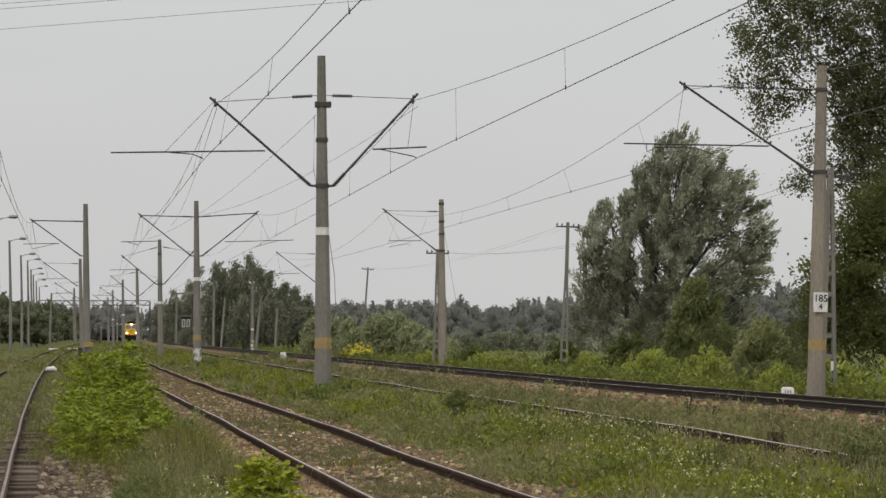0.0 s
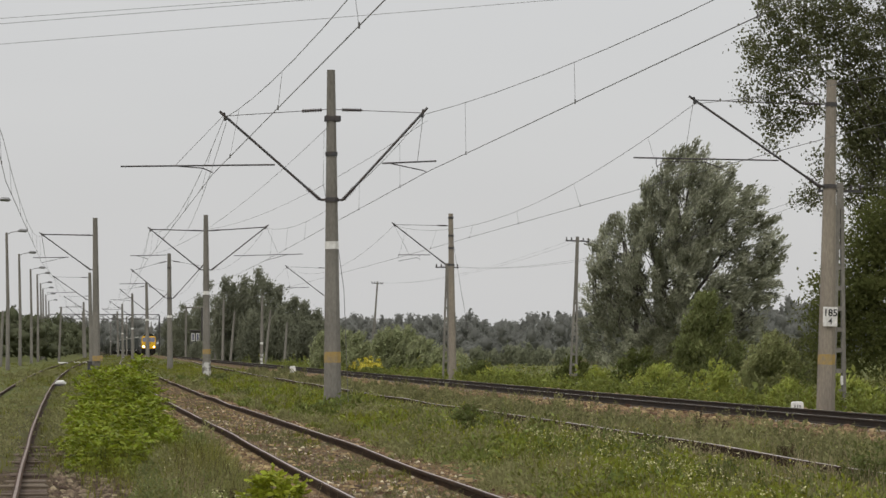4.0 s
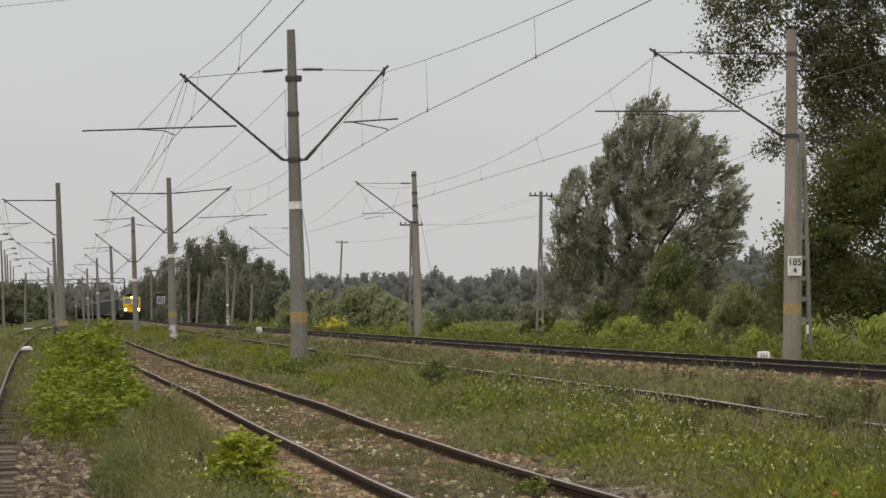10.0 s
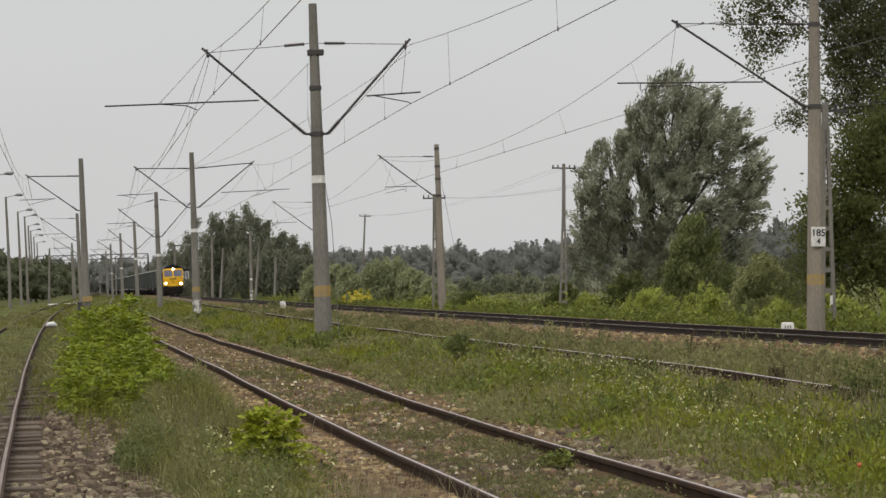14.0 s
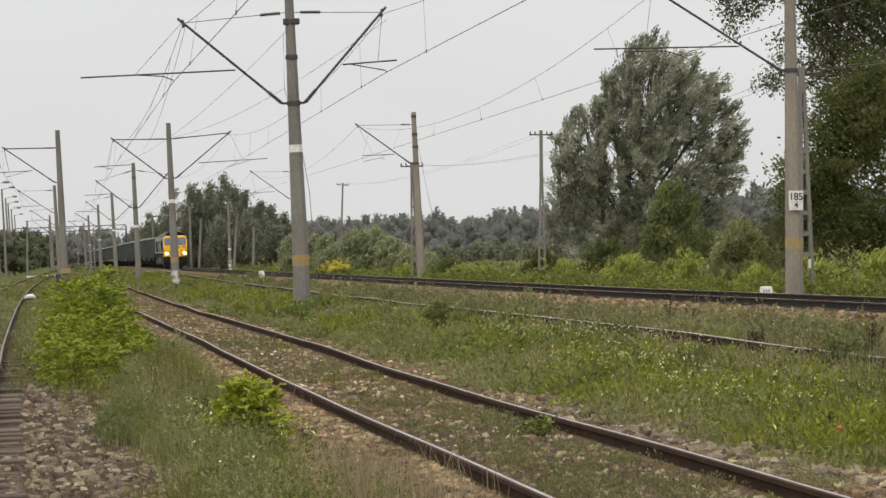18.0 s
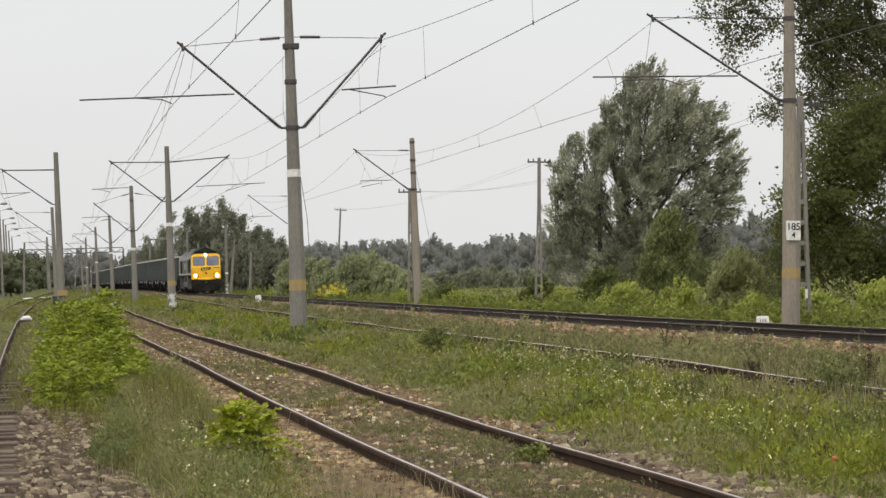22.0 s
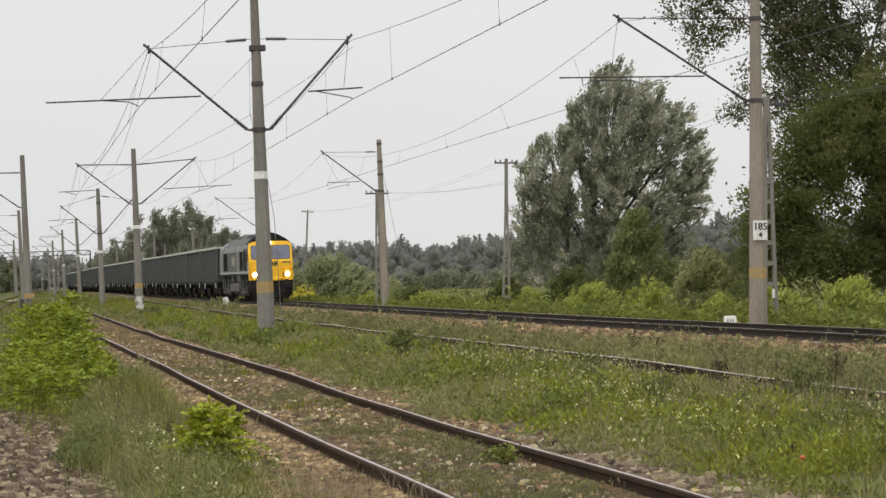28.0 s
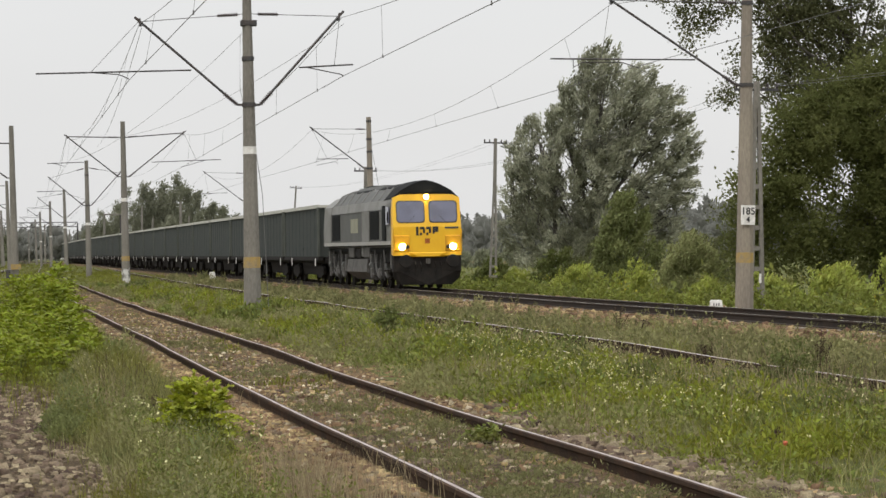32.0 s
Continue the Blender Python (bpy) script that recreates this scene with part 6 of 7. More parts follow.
# strips: name, count, near and far end, edges relative to the side tracks, tallest blade, material
STRIPS = [
    ("grass", "green grass between the yard track and the siding", 44000, 14, 200, 1.20, 2.25, 0.20, GRASS, 0.05),
    ("grass", "greyish grass between the yard track and the siding", 26000, 14, 130, 1.0, 2.3, 0.26, GRASS_GREY, 0.05),
    ("grass", "lush green grass between the siding and the loop track", 80000, 15, 240, 6.0, 8.8, 0.20, GRASS, 0.0),
    ("grass", "greyish tall grass between the siding and the loop track", 60000, 15, 190, 5.7, 9.6, 0.19, GRASS_GREY, 0.14),
    ("grass", "low grass over the near rail of the loop track", 46000, 18, 240, 7.9, 9.3, 0.22, GRASS, -0.3),
    ("grass", "greyish grass between the loop track and the main line", 60000, 24, 240, 10.25, 14.6, 0.24, GRASS_SAGE, 0.0),
    ("grass", "green grass between the loop track and the main line", 30000, 24, 240, 10.25, 14.3, 0.24, GRASS, 0.15),
    ("grass", "bright lush grass patches between the siding and the loop track", 90000, 15, 220, 6.05, 9.0, 0.22, LUSH, 0.22),
    ("grass", "bright lush grass patches between the yard track and the siding", 20000, 15, 150, 1.25, 2.15, 0.20, LUSH, 0.3),
    ("grass", "bright grass tufts beside the main line", 24000, 30, 220, 10.3, 13.6, 0.26, LUSH, 0.29),
    ("grass", "mossy tufts between the rails of the siding", 8000, 14, 150, 3.2, 4.45, 0.12, GRASS, 0.22),
    ("grass", "sparse weeds between the rails of the siding", 9000, 14, 170, 3.15, 4.5, 0.14, GRASS_SAGE, 0.20),
    ("grass", "grass on and beside the yard track", 46000, 16, 280, -7.5, -0.45, 0.17, GRASS, 0.0),
    ("grass", "grass beside the yard rail behind the shrub", 16000, 37, 200, -0.2, 1.25, 0.17, GRASS, 0.0),
    ("grass", "greyish weeds beside the yard rail", 8000, 35, 140, -0.2, 1.1, 0.20, GRASS_SAGE, 0.05),
    ("grass", "grass between the yard track rails in the distance", 16000, 64, 340, -2.0, 3.0, 0.22, GRASS_GREY, 0.0),
    ("grass", "far grass between the closing tracks", 30000, 115, 540, -2.0, 12.0, 0.4, GRASS, 0.0),
]
for no, (name, label, n, y0, y1, a, b, h, mat, gate) in enumerate(STRIPS):
    n = int(n * 0.45)
    x, y = scatter(n, rng, y0, y1, lambda yy: (a + bends(yy), b + bends(yy)))
    # two thirds of the blades stand in tufts and lean out of them
    heart = rng.integers(0, max(n // 22, 1), n)
    tuft = rng.uniform(0, 1, n) < 0.68
    turn_ = rng.uniform(0, 2 * math.pi, n)
    away = 0.10 * (y[heart] / 21) ** 0.5 * rng.uniform(0, 1, n) ** 0.6
    stature = rng.uniform(0.55, 1.35, n)[heart]
    x = np.where(tuft, x[heart] + np.cos(turn_) * away, x)
    y = np.where(tuft, y[heart] + np.sin(turn_) * away * 2.0, y)
    stature = np.where(tuft, stature, 0.7)
    out = x > mains(y) - 3.3 - rng.uniform(0, 1, n) * 0.7
    x, y, turn_, stature = x[~out], y[~out], turn_[~out], stature[~out]
    # lush, plain and greyish growth take turns over the ground
    zone = patch(x, y * 0.5, 0.5, 2.0) + 0.5 * patch(x, y * 0.5, 1.3, 6.0)
    side = {"lush_grass": 1.0, "greyish_grass": -1.0, "sage_green_weeds": -0.4}.get(mat.name, 0.7)
    thick = 1.4 * side * zone + 0.5 * patch(x, y * 0.5, 1.7, 8.0 + no)
    rails = np.min(np.abs((x - bends(y))[:, None] - np.array([-1.81, -0.31, 3.07, 4.57, 10.05])), axis=1)
    u = x - bends(y)
    bare = (u > 0.6) & (u < 2.9) & (y < 32) & ((u > 1.95 + 0.066 * (y - 20.0)) | (u < 1.02)) & (rng.uniform(0, 1, len(x)) < 0.85)
    bare |= (u > 8.8) & (u < 10.0) & (y < 50) & (rng.uniform(0, 1, len(x)) < 0.7)
    keep = (thick > -0.55 + gate * 2.2) & (rails > 0.13) & ~bare
    x, y, thick, turn_, stature = x[keep], y[keep], thick[keep], turn_[keep], stature[keep]
    dist = np.hypot(x, y)
    hh = h * stature * rng.uniform(0.45, 1.0, len(x)) * np.clip(0.75 + 0.6 * thick, 0.35, 1.35)
    blades(name, label, x, y, lands(x, y), hh, 0.0075 * (dist / 21) ** 0.75 * rng.uniform(0.7, 1.5, len(x)), mat, rng, 1.0, turn_ + rng.normal(size=len(x)) * 0.5)
# tall greyish grass behind and beside the bright shrub
for no, (gx, gy, sx, sy, gn, gh, gm) in enumerate(((1.95, 30.0, 0.22, 3.5, 6000, 0.46, GRASS_GREY), (1.75, 25.5, 0.26, 1.6, 3200, 0.30, GRASS_GREY), (1.35, 27.5, 0.2, 1.5, 2600, 0.26, GRASS), (2.0, 35.0, 0.25, 4.0, 4000, 0.5, GRASS), (1.0, 45.0, 0.5, 6.0, 5000, 0.42, GRASS), (1.2, 18.0, 0.25, 1.0, 2200, 0.18, GRASS), (2.0, 52.0, 0.3, 9.0, 4200, 0.30, GRASS_GREY), (2.2, 70.0, 0.4, 14.0, 5500, 0.28, GRASS), (1.5, 24.0, 0.25, 2.0, 2200, 0.34, GRASS_GREY))):
    x, y = gx + rng.normal(size=gn) * sx, gy + rng.normal(size=gn) * sy
    u = x - bends(y)
    inside = (u > 0.4) & (u < np.where(y > 60, 2.6, 2.1))
    x, y = x[inside], y[inside]
    blades("grass", "tall tufted grass between the yard track and the siding", x, y, lands(x, y), gh * rng.uniform(0.35, 1.1, len(x)), 0.006 * (y / 21) ** 0.75 * rng.uniform(0.6, 1.3, len(x)), gm, rng, 0.7)
# dry tufts
x0 = np.array([2.35, 2.2, 2.3, 1.55, 5.6, 8.8, 6.4, 11.4, 2.4, 7.7, 9.0, 2.3])
y0 = np.array([17.4, 18.6, 26.0, 31.0, 25.0, 27.0, 34.0, 42.0, 16.2, 26.5, 24.0, 16.8])
n = 110
x = (x0[:, None] + rng.normal(size=(12, n)) * 0.16).ravel()
y = (y0[:, None] + rng.normal(size=(12, n)) * 0.4).ravel()
blades("dry_grass", "dry straw coloured grass stalks", x, y, lands(x, y), 0.42 * rng.uniform(0.5, 1.2, len(x)), 0.005 * np.ones(len(x)), GRASS_DRY, rng, 0.3)
for gx, gy, sx, sy, gn, gh, gm in ((2.2, 17.8, 0.10, 0.5, 240, 0.44, GRASS_DRY), (2.3, 19.6, 0.08, 0.6, 160, 0.36, GRASS_DRY), (1.75, 30.0, 0.16, 2.2, 300, 0.62, DOCK), (1.45, 27.6, 0.10, 0.8, 160, 0.5, GRASS_DRY), (8.2, 28.6, 0.35, 1.6, 420, 0.55, GRASS_DRY), (9.6, 30.0, 0.4, 2.5, 260, 0.55, DOCK)):
    x, y = gx + rng.normal(size=gn) * sx, gy + rng.normal(size=gn) * sy
    blades("dry_grass", "tall thin withered stalks" if gm is DOCK else "straw coloured clump of withered stalks", x, y, lands(x, y), gh * rng.uniform(0.4, 1.1, gn), 0.006 * np.ones(gn), gm, rng, 0.35)
x, y = scatter(2600, rng, 18.0, 150, lambda yy: (5.4 + bends(yy), 12.4 + bends(yy)))
blades("dry_grass", "thin dry seed stalks standing in the grass", x, y, lands(x, y), 0.5 * rng.uniform(0.5, 1.1, len(x)), 0.0035 * (np.hypot(x, y) / 21) ** 0.8, GRASS_DRY, rng, 0.6)


def off_rails(x, y, gap=0.09):
    u = x - bends(y)
    return np.min(np.abs(u[:, None] - np.array([-1.81, -0.31, 3.07, 4.57])), axis=1) > gap


def weed_field(label, x, y, height, leaves, size, mat, seed, flower=None):
    """Many upright leafy stems as one mesh; the tops may flower."""
    r = np.random.default_rng(seed)
    n = len(x)
    z = lands(x, y)
    h = height * r.uniform(0.5, 1.1, n) * np.clip(0.85 + 1.3 * patch(x, y * 0.5, 0.35, 4.0), 0.3, 1.7)
    q = r.uniform(0.05, 1.0, (n, leaves))
    rad = 0.18 * height * (1.1 - q * 0.7)
    ang = r.uniform(0, 6.283, (n, leaves))
    sway = r.normal(size=(n, 2)) * 0.12 * height
    px = x[:, None] + np.cos(ang) * rad + sway[:, :1] * q
    py = y[:, None] + np.sin(ang) * rad + sway[:, 1:] * q
    pz = z[:, None] + h[:, None] * q
    v, f = leaf_quads(np.stack([px, py, pz], -1).reshape(-1, 3), size, r, 2.6, 0.3)
    tagged(new("weeds", fast_mesh("weeds", v, f, mat)), label, "weeds", kind="stuff")
    if flower:
        k = (r.uniform(0, 1, n) < flower[2]) & (patch(x, y * 0.5, 0.45, 17.0) > flower[5])
        m = flower[1]
        c = np.stack([x + sway[:, 0], y + sway[:, 1], z + h], 1)[k]
        c = (c[:, None, :] + r.normal(size=(len(c), m, 3)) * np.array([0.09, 0.09, 0.10]) * height).reshape(-1, 3)
        v, f = leaf_quads(c, flower[3], r, 1.1)
        tagged(new("flowers", fast_mesh("flowers", v, f, flower[0])), flower[4], "flowers", kind="stuff")


rw = np.random.default_rng(44)
x, y = scatter(5000, rw, 330.0, 470, lambda yy: (yy * 0.165, yy * 0.205))
blades("dry_grass", "pale strip of dry meadow in the field", x, y, lands(x, y), 0.5 * rw.uniform(0.5, 1.0, len(x)), 0.12 * np.ones(len(x)), GRASS_DRY, rw, 0.5)
x, y = scatter(2000, rw, 42.0, 280, lambda yy: (mains(yy) + 3.4, mains(yy) + 9.5))
weed_field("tall bright green weeds along the far side of the main line", x, y, 0.46, 20, 0.055, LEAF_VERGE, 5)
x, y = scatter(1500, rw, 44.0, 150, lambda yy: (mains(yy) + 2.9, mains(yy) + 6.0))
weed_field("bright green weeds beside the ballast", x, y, 0.46, 18, 0.055, LEAF_VERGE, 6)
x, y = scatter(2200, rw, 80.0, 520, lambda yy: (mains(yy) + 5.0, mains(yy) + 20 + yy * 0.14))
weed_field("rough green growth of the field", x, y, 0.32, 13, 0.11, LEAF_FIELD, 7)
x, y = scatter(46, rw, 172.0, 182, lambda yy: (mains(yy) + 2.5, mains(yy) + 3.9))
weed_field("flowering goldenrod beside the line", x, y, 0.75, 14, 0.10, LEAF_WEED, 8, (PETAL_YELLOW, 22, 0.95, 0.085, "yellow goldenrod flower heads", -1))
x, y = scatter(420, rw, 58.0, 320, lambda yy: (mains(yy) + 3.2, mains(yy) + 14))
weed_field("scattered goldenrod among the weeds", x, y, 0.9, 12, 0.09, LEAF_WEED, 9, (PETAL_YELLOW, 8, 0.3, 0.05, "a few yellow flower heads among weeds", 0.0))
x, y = scatter(1500, rw, 18.0, 110, lambda yy: (6.3 + bends(yy), 9.2 + bends(yy)))
weed_field("leafy meadow plants in the grass", x, y, 0.24, 16, 0.017, LUSH, 10, (PETAL_WHITE, 3, 0.3, 0.012, "tiny cream meadow flowers", -0.02))
x, y = scatter(800, rw, 19.0, 85, lambda yy: (5.9 + bends(yy), 12.2 + bends(yy)))
weed_field("low flowering plants in the grass", x, y, 0.30, 20, 0.014, LEAF_WEED, 11, (PETAL_YELLOW, 3, 0.4, 0.014, "tiny yellow meadow flowers", -0.1))
x, y = scatter(500, rw, 15.0, 65, lambda yy: (1.2 + bends(yy), 2.25 + bends(yy)))
weed_field("leafy weeds between the tracks", x, y, 0.30, 36, 0.012, LEAF_WEED, 12, (PETAL_WHITE, 3, 0.35, 0.014, "small cream flowers between the tracks", 0.05))
x, y = scatter(900, rw, 26.0, 130, lambda yy: (10.4 + bends(yy), 14.0 + bends(yy)))
weed_field("greyish green weeds beside the ballast slope", x, y, 0.42, 36, 0.019, GRASS_SAGE, 13)


# bushy weeds: strip by strip, each kind keeping to its own patches
rm = np.random.default_rng(61)
for no, (label, n, y0, y1, a, b, rad, hgt, mat, per, size, gate) in enumerate((
    ("grey-green bushy weeds between the yard track and the siding", 210, 16.5, 60, 1.15, 2.3, 0.22, 0.32, LEAF_GREYWEED, 150, 0.017, -0.25),
    ("green leafy weeds between the yard track and the siding", 110, 24, 70, 0.95, 2.2, 0.17, 0.24, LEAF_WEED, 130, 0.016, -0.2),
    ("green bushy weeds in the meadow between the tracks", 620, 19, 130, 5.7, 8.5, 0.30, 0.24, LUSH, 90, 0.023, 0.06),
    ("darker leafy weeds in the meadow between the tracks", 420, 19, 150, 5.1, 8.7, 0.28, 0.26, LEAF_WEED, 80, 0.025, 0.1),
    ("grey-green bushy weeds in the meadow between the tracks", 460, 18, 130, 4.95, 8.9, 0.26, 0.27, LEAF_GREYWEED, 90, 0.020, 0.08),
    ("dark sage weeds along the overgrown loop track", 380, 19, 140, 8.6, 9.75, 0.20, 0.10, GRASS_SAGE, 84, 0.0168, -0.3),
    ("grey-green bushy weeds along the foot of the ballast", 700, 26, 170, 10.25, 13.2, 0.26, 0.30, LEAF_GREYWEED, 78, 0.023, -0.15),
    ("sage green weeds along the foot of the ballast", 420, 26, 170, 10.25, 12.6, 0.26, 0.34, GRASS_SAGE, 78, 0.023, -0.05),
    ("dark green leafy weeds between the yard track and the siding", 70, 18, 45, 1.2, 2.2, 0.16, 0.28, LEAF_SHRUB, 110, 0.022, -0.1),
    ("dark green leafy weeds in the meadow by the loop track", 150, 22, 60, 7.2, 8.8, 0.22, 0.28, LEAF, 100, 0.020, -0.1),
    ("brown withered weeds by the loop track", 130, 21, 60, 7.4, 8.9, 0.18, 0.28, GRASS_DRY, 70, 0.010, 0.1),
    ("low dark weeds between the rails of the siding", 130, 14, 50, 3.25, 4.4, 0.18, 0.09, GRASS_SAGE, 80, 0.012, 0.02),
    ("dark olive weeds that cover the siding near its bend", 120, 14, 22, 3.3, 4.45, 0.20, 0.10, GRASS_SAGE, 90, 0.013, -0.4),
    ("low green weeds on the shoulder of the siding", 130, 15, 60, 4.75, 5.6, 0.14, 0.11, LEAF_GREYWEED, 80, 0.012, 0.05),
    ("green weeds around the yard track", 220, 40, 180, -3.4, 1.2, 0.3, 0.20, LEAF_GREYWEED, 80, 0.018, -0.1),
)):
    x, y = scatter(n * 2, rm, y0, y1, lambda yy: (a + bends(yy), b + bends(yy)))
    k = (patch(x, y * 0.45, 0.6, 30.0 + 5 * no) > gate) & (x < mains(y) - 3.6) & off_rails(x, y, 0.2)
    u = x - bends(y)
    k &= ~((u > 0.6) & (u < 2.9) & (y < 32) & (u > 1.8 + 0.066 * (y - 20.0)))
    x, y = x[k][:n], y[k][:n]
    mounds(label, x, y, rad, hgt * np.clip(0.9 + 0.9 * patch(x, y * 0.5, 0.7, 3.0), 0.4, 1.6), mat, 700 + no, int(per * 0.85), size * 1.07)
mounds("green weeds round the foot of the concrete mast", 6.84 + rm.normal(size=14) * 0.42, 65.0 + rm.normal(size=14) * 0.7, 0.24, np.full(14, 0.36), LEAF_WEED, 790, 110, 0.032)
# flowers in the meadow: loose drifts of small heads on the tops of the growth
for label, n, y0, y1, a, b, hgt, size, mat, gate in (
    ("loose small cream flowers in the meadow", 240, 23, 60, 6.2, 8.5, 0.27, 0.015, PETAL_WHITE, 0.15),
    ("small yellow flowers in the meadow", 220, 22, 80, 5.6, 9.6, 0.27, 0.014, PETAL_YELLOW, 0.05),
    ("white umbels among the weeds by the loop track", 36, 23, 28, 7.3, 8.6, 0.34, 0.020, PETAL_WHITE, -0.3),
    ("tiny cream flowers between the yard track and the siding", 260, 17, 46, 1.3, 2.3, 0.34, 0.015, PETAL_WHITE, -0.1),
    ("pale seed heads along the ballast foot", 160, 30, 90, 10.3, 13.2, 0.36, 0.018, PETAL_WHITE, 0.05),
):
    x, y = scatter(n * 2, rm, y0, y1, lambda yy: (a + bends(yy), b + bends(yy)))
    k = patch(x, y * 0.4, 0.8, 51.0) > gate
    x, y = x[k][:n], y[k][:n]
    c = np.stack([x, y, lands(x, y) + hgt * rm.uniform(0.45, 1.15, len(x))], 1)
    c = np.repeat(c, 3, axis=0) + rm.normal(size=(3 * len(c), 3)) * size * 0.5
    v, f = leaf_quads(c, size, rm, 1.2)
    tagged(new("flowers", fast_mesh("flowers", v, f, mat)), label, "flowers", kind="stuff")


for label, fx, fy, sx, sy, fn in (("drift of cream flowers in the tall meadow grass", 8.0, 40.0, 0.6, 3.8, 300), ("drift of cream flowers near the siding", 6.9, 31.5, 0.45, 2.6, 190), ("few cream flowers at the edge of the gravel", 6.2, 24.5, 0.4, 2.0, 50)):
    x, y = fx + rm.normal(size=fn) * sx, fy + rm.normal(size=fn) * sy
    c = np.stack([x, y, lands(x, y) + 0.30 * rm.uniform(0.5, 1.1, fn)], 1)
    v, f = leaf_quads(np.repeat(c, 3, axis=0) + rm.normal(size=(3 * fn, 3)) * 0.009, 0.018, rm, 1.2)
    tagged(new("flowers", fast_mesh("flowers", v, f, PETAL_WHITE)), label, "flowers", kind="stuff")


def stones(label, x, y, size, mat, seed, sink=0.3):
    """Angular stones as one mesh, each a skewed octahedron."""
    r = np.random.default_rng(seed)
    n = len(x)
    z = lands(x, y)
    base = np.array([[1, 0.1, -0.3], [0, 1, -0.3], [-1, 0, -0.3], [-0.1, -1, -0.3], [0.55, 0.45, 0.55], [-0.5, 0.5, 0.6], [-0.5, -0.5, 0.5], [0.5, -0.55, 0.6]], float)
    s = size * np.clip(np.exp(r.normal(size=(n, 1, 1)) * 0.42), 0.45, 2.2) * 0.95
    v = base[None] * s * (1 + 0.3 * r.normal(size=(n, 8, 3)))
    a = r.uniform(0, 6.283, n)
    c, d = np.cos(a)[:, None], np.sin(a)[:, None]
    v = np.stack([v[..., 0] * c - v[..., 1] * d, v[..., 0] * d + v[..., 1] * c, v[..., 2] * 0.85], -1)
    v += np.stack([x, y, z + size * (0.4 - sink)], 1)[:, None, :]
    t = np.array([[0, 1, 4], [1, 5, 4], [1, 2, 5], [2, 6, 5], [2, 3, 6], [3, 7, 6], [3, 0, 7], [0, 4, 7], [4, 5, 6], [4, 6, 7]])
    f = (np.arange(n)[:, None, None] * 8 + t[None]).reshape(-1, 3)
    tagged(new("gravel", fast_mesh("gravel", v.reshape(-1, 3), f, mat)), label, "gravel", kind="stuff")


x, y = scatter(10500, rw, 13.0, 46, lambda yy: (-2.6 + bends(yy), 1.75 + bends(yy)))
k = off_rails(x, y) & ((y < 24) | (x - bends(y) > 0.03))
stones("loose grey ballast stones beside the yard track", x[k], y[k], 0.031, STONE, 3)
x, y = scatter(12000, rw, 13.0, 110, lambda yy: (2.1 + bends(yy), 5.9 + bends(yy)))
k = off_rails(x, y) & ((np.abs(x - bends(y) - 3.82) > 0.66) | (rw.uniform(0, 1, len(x)) < np.where(y > 25, 0.9, 0.35)))
stones("rust-brown ballast stones in the siding", x[k], y[k], 0.025, STONE_RED, 4)
x, y = scatter(2600, rw, 13.0, 60, lambda yy: (2.2 + bends(yy), 4.5 + bends(yy)))
k = off_rails(x, y)
stones("greyish stones among the rusty ballast", x[k], y[k], 0.026, STONE, 14)
x, y = scatter(7000, rw, 13.0, 45, lambda yy: (2.05 + bends(yy), 3.0 + bends(yy)))
stones("reddish gravel on the shoulder of the siding", x, y, 0.024, STONE_RED, 15)
x, y = scatter(700, rw, 22.0, 75, lambda yy: (1.9 + bends(yy), 5.2 + bends(yy)))
k = off_rails(x, y)
stones("pale pebbles scattered over the brown gravel", x[k], y[k], 0.021, STONE_PALE, 16, 0.1)
x, y = scatter(800, rw, 13.0, 30, lambda yy: (4.75 + bends(yy), 6.3 + bends(yy)))
stones("grey ballast stones beside the siding", x, y, 0.032, STONE, 5)
x, y = scatter(900, rw, 17.5, 26.0, lambda yy: (4.8 + bends(yy), 5.75 + bends(yy)))
stones("heap of coarse ballast stones beside the siding", x, y, 0.040, STONE, 25, 0.1)
x, y = scatter(8000, rw, 38.0, 200, lambda yy: (mains(yy) - 4.0, mains(yy) + 2.6))
k = np.min(np.abs((x - mains(y))[:, None] - np.array([-0.7535, 0.7535])), axis=1) > 0.11
stones("reddish ballast of the main line", x[k], y[k], 0.05, STONE_RED, 6)
# tall withered dock plants
for k, (x, y, h) in enumerate(((12.43, 52.3, 0.62), (12.8, 52.0, 0.36), (11.0, 35.0, 0.55), (10.4, 38.3, 0.34), (1.72, 26.2, 0.40), (2.02, 25.0, 0.34), (6.35, 21.2, 0.26))):
    r = np.random.default_rng(600 + k)
    dock = thing("dock_plant", "withered brown dock plant with a dark seed head", "plant", "withered dock plants", pose(x, y, land(x, y)))
    tops = []
    for j in range(4):
        a, b = r.normal(size=2) * 0.06
        tip = (a * 1.6, b * 1.6, h * r.uniform(0.7, 1.0))
        part("stem", tube([(0, 0, -0.03), (a * 0.6, b * 0.6, tip[2] * 0.5), tip], [0.006, 0.005, 0.003], 5), DOCK, dock)
        tops.append(np.array(tip) * r.uniform(0.45, 1.0, (90, 1)) + r.normal(size=(90, 3)) * 0.018)
    for top in tops:
        v, f = leaf_quads(top, 0.014, r, 1.5)
        tagged(part("seed_head", fast_mesh("seed_head", v, f, DOCK), None, dock), kind="stuff")
    c = np.stack([r.normal(size=160) * 0.07, r.normal(size=160) * 0.07, np.abs(r.normal(size=160)) * h * 0.22 + 0.02], 1)
    v, f = leaf_quads(c, 0.03, r, 2.2)
    part("leaves", fast_mesh("leaves", v, f, GRASS_SAGE), None, dock)
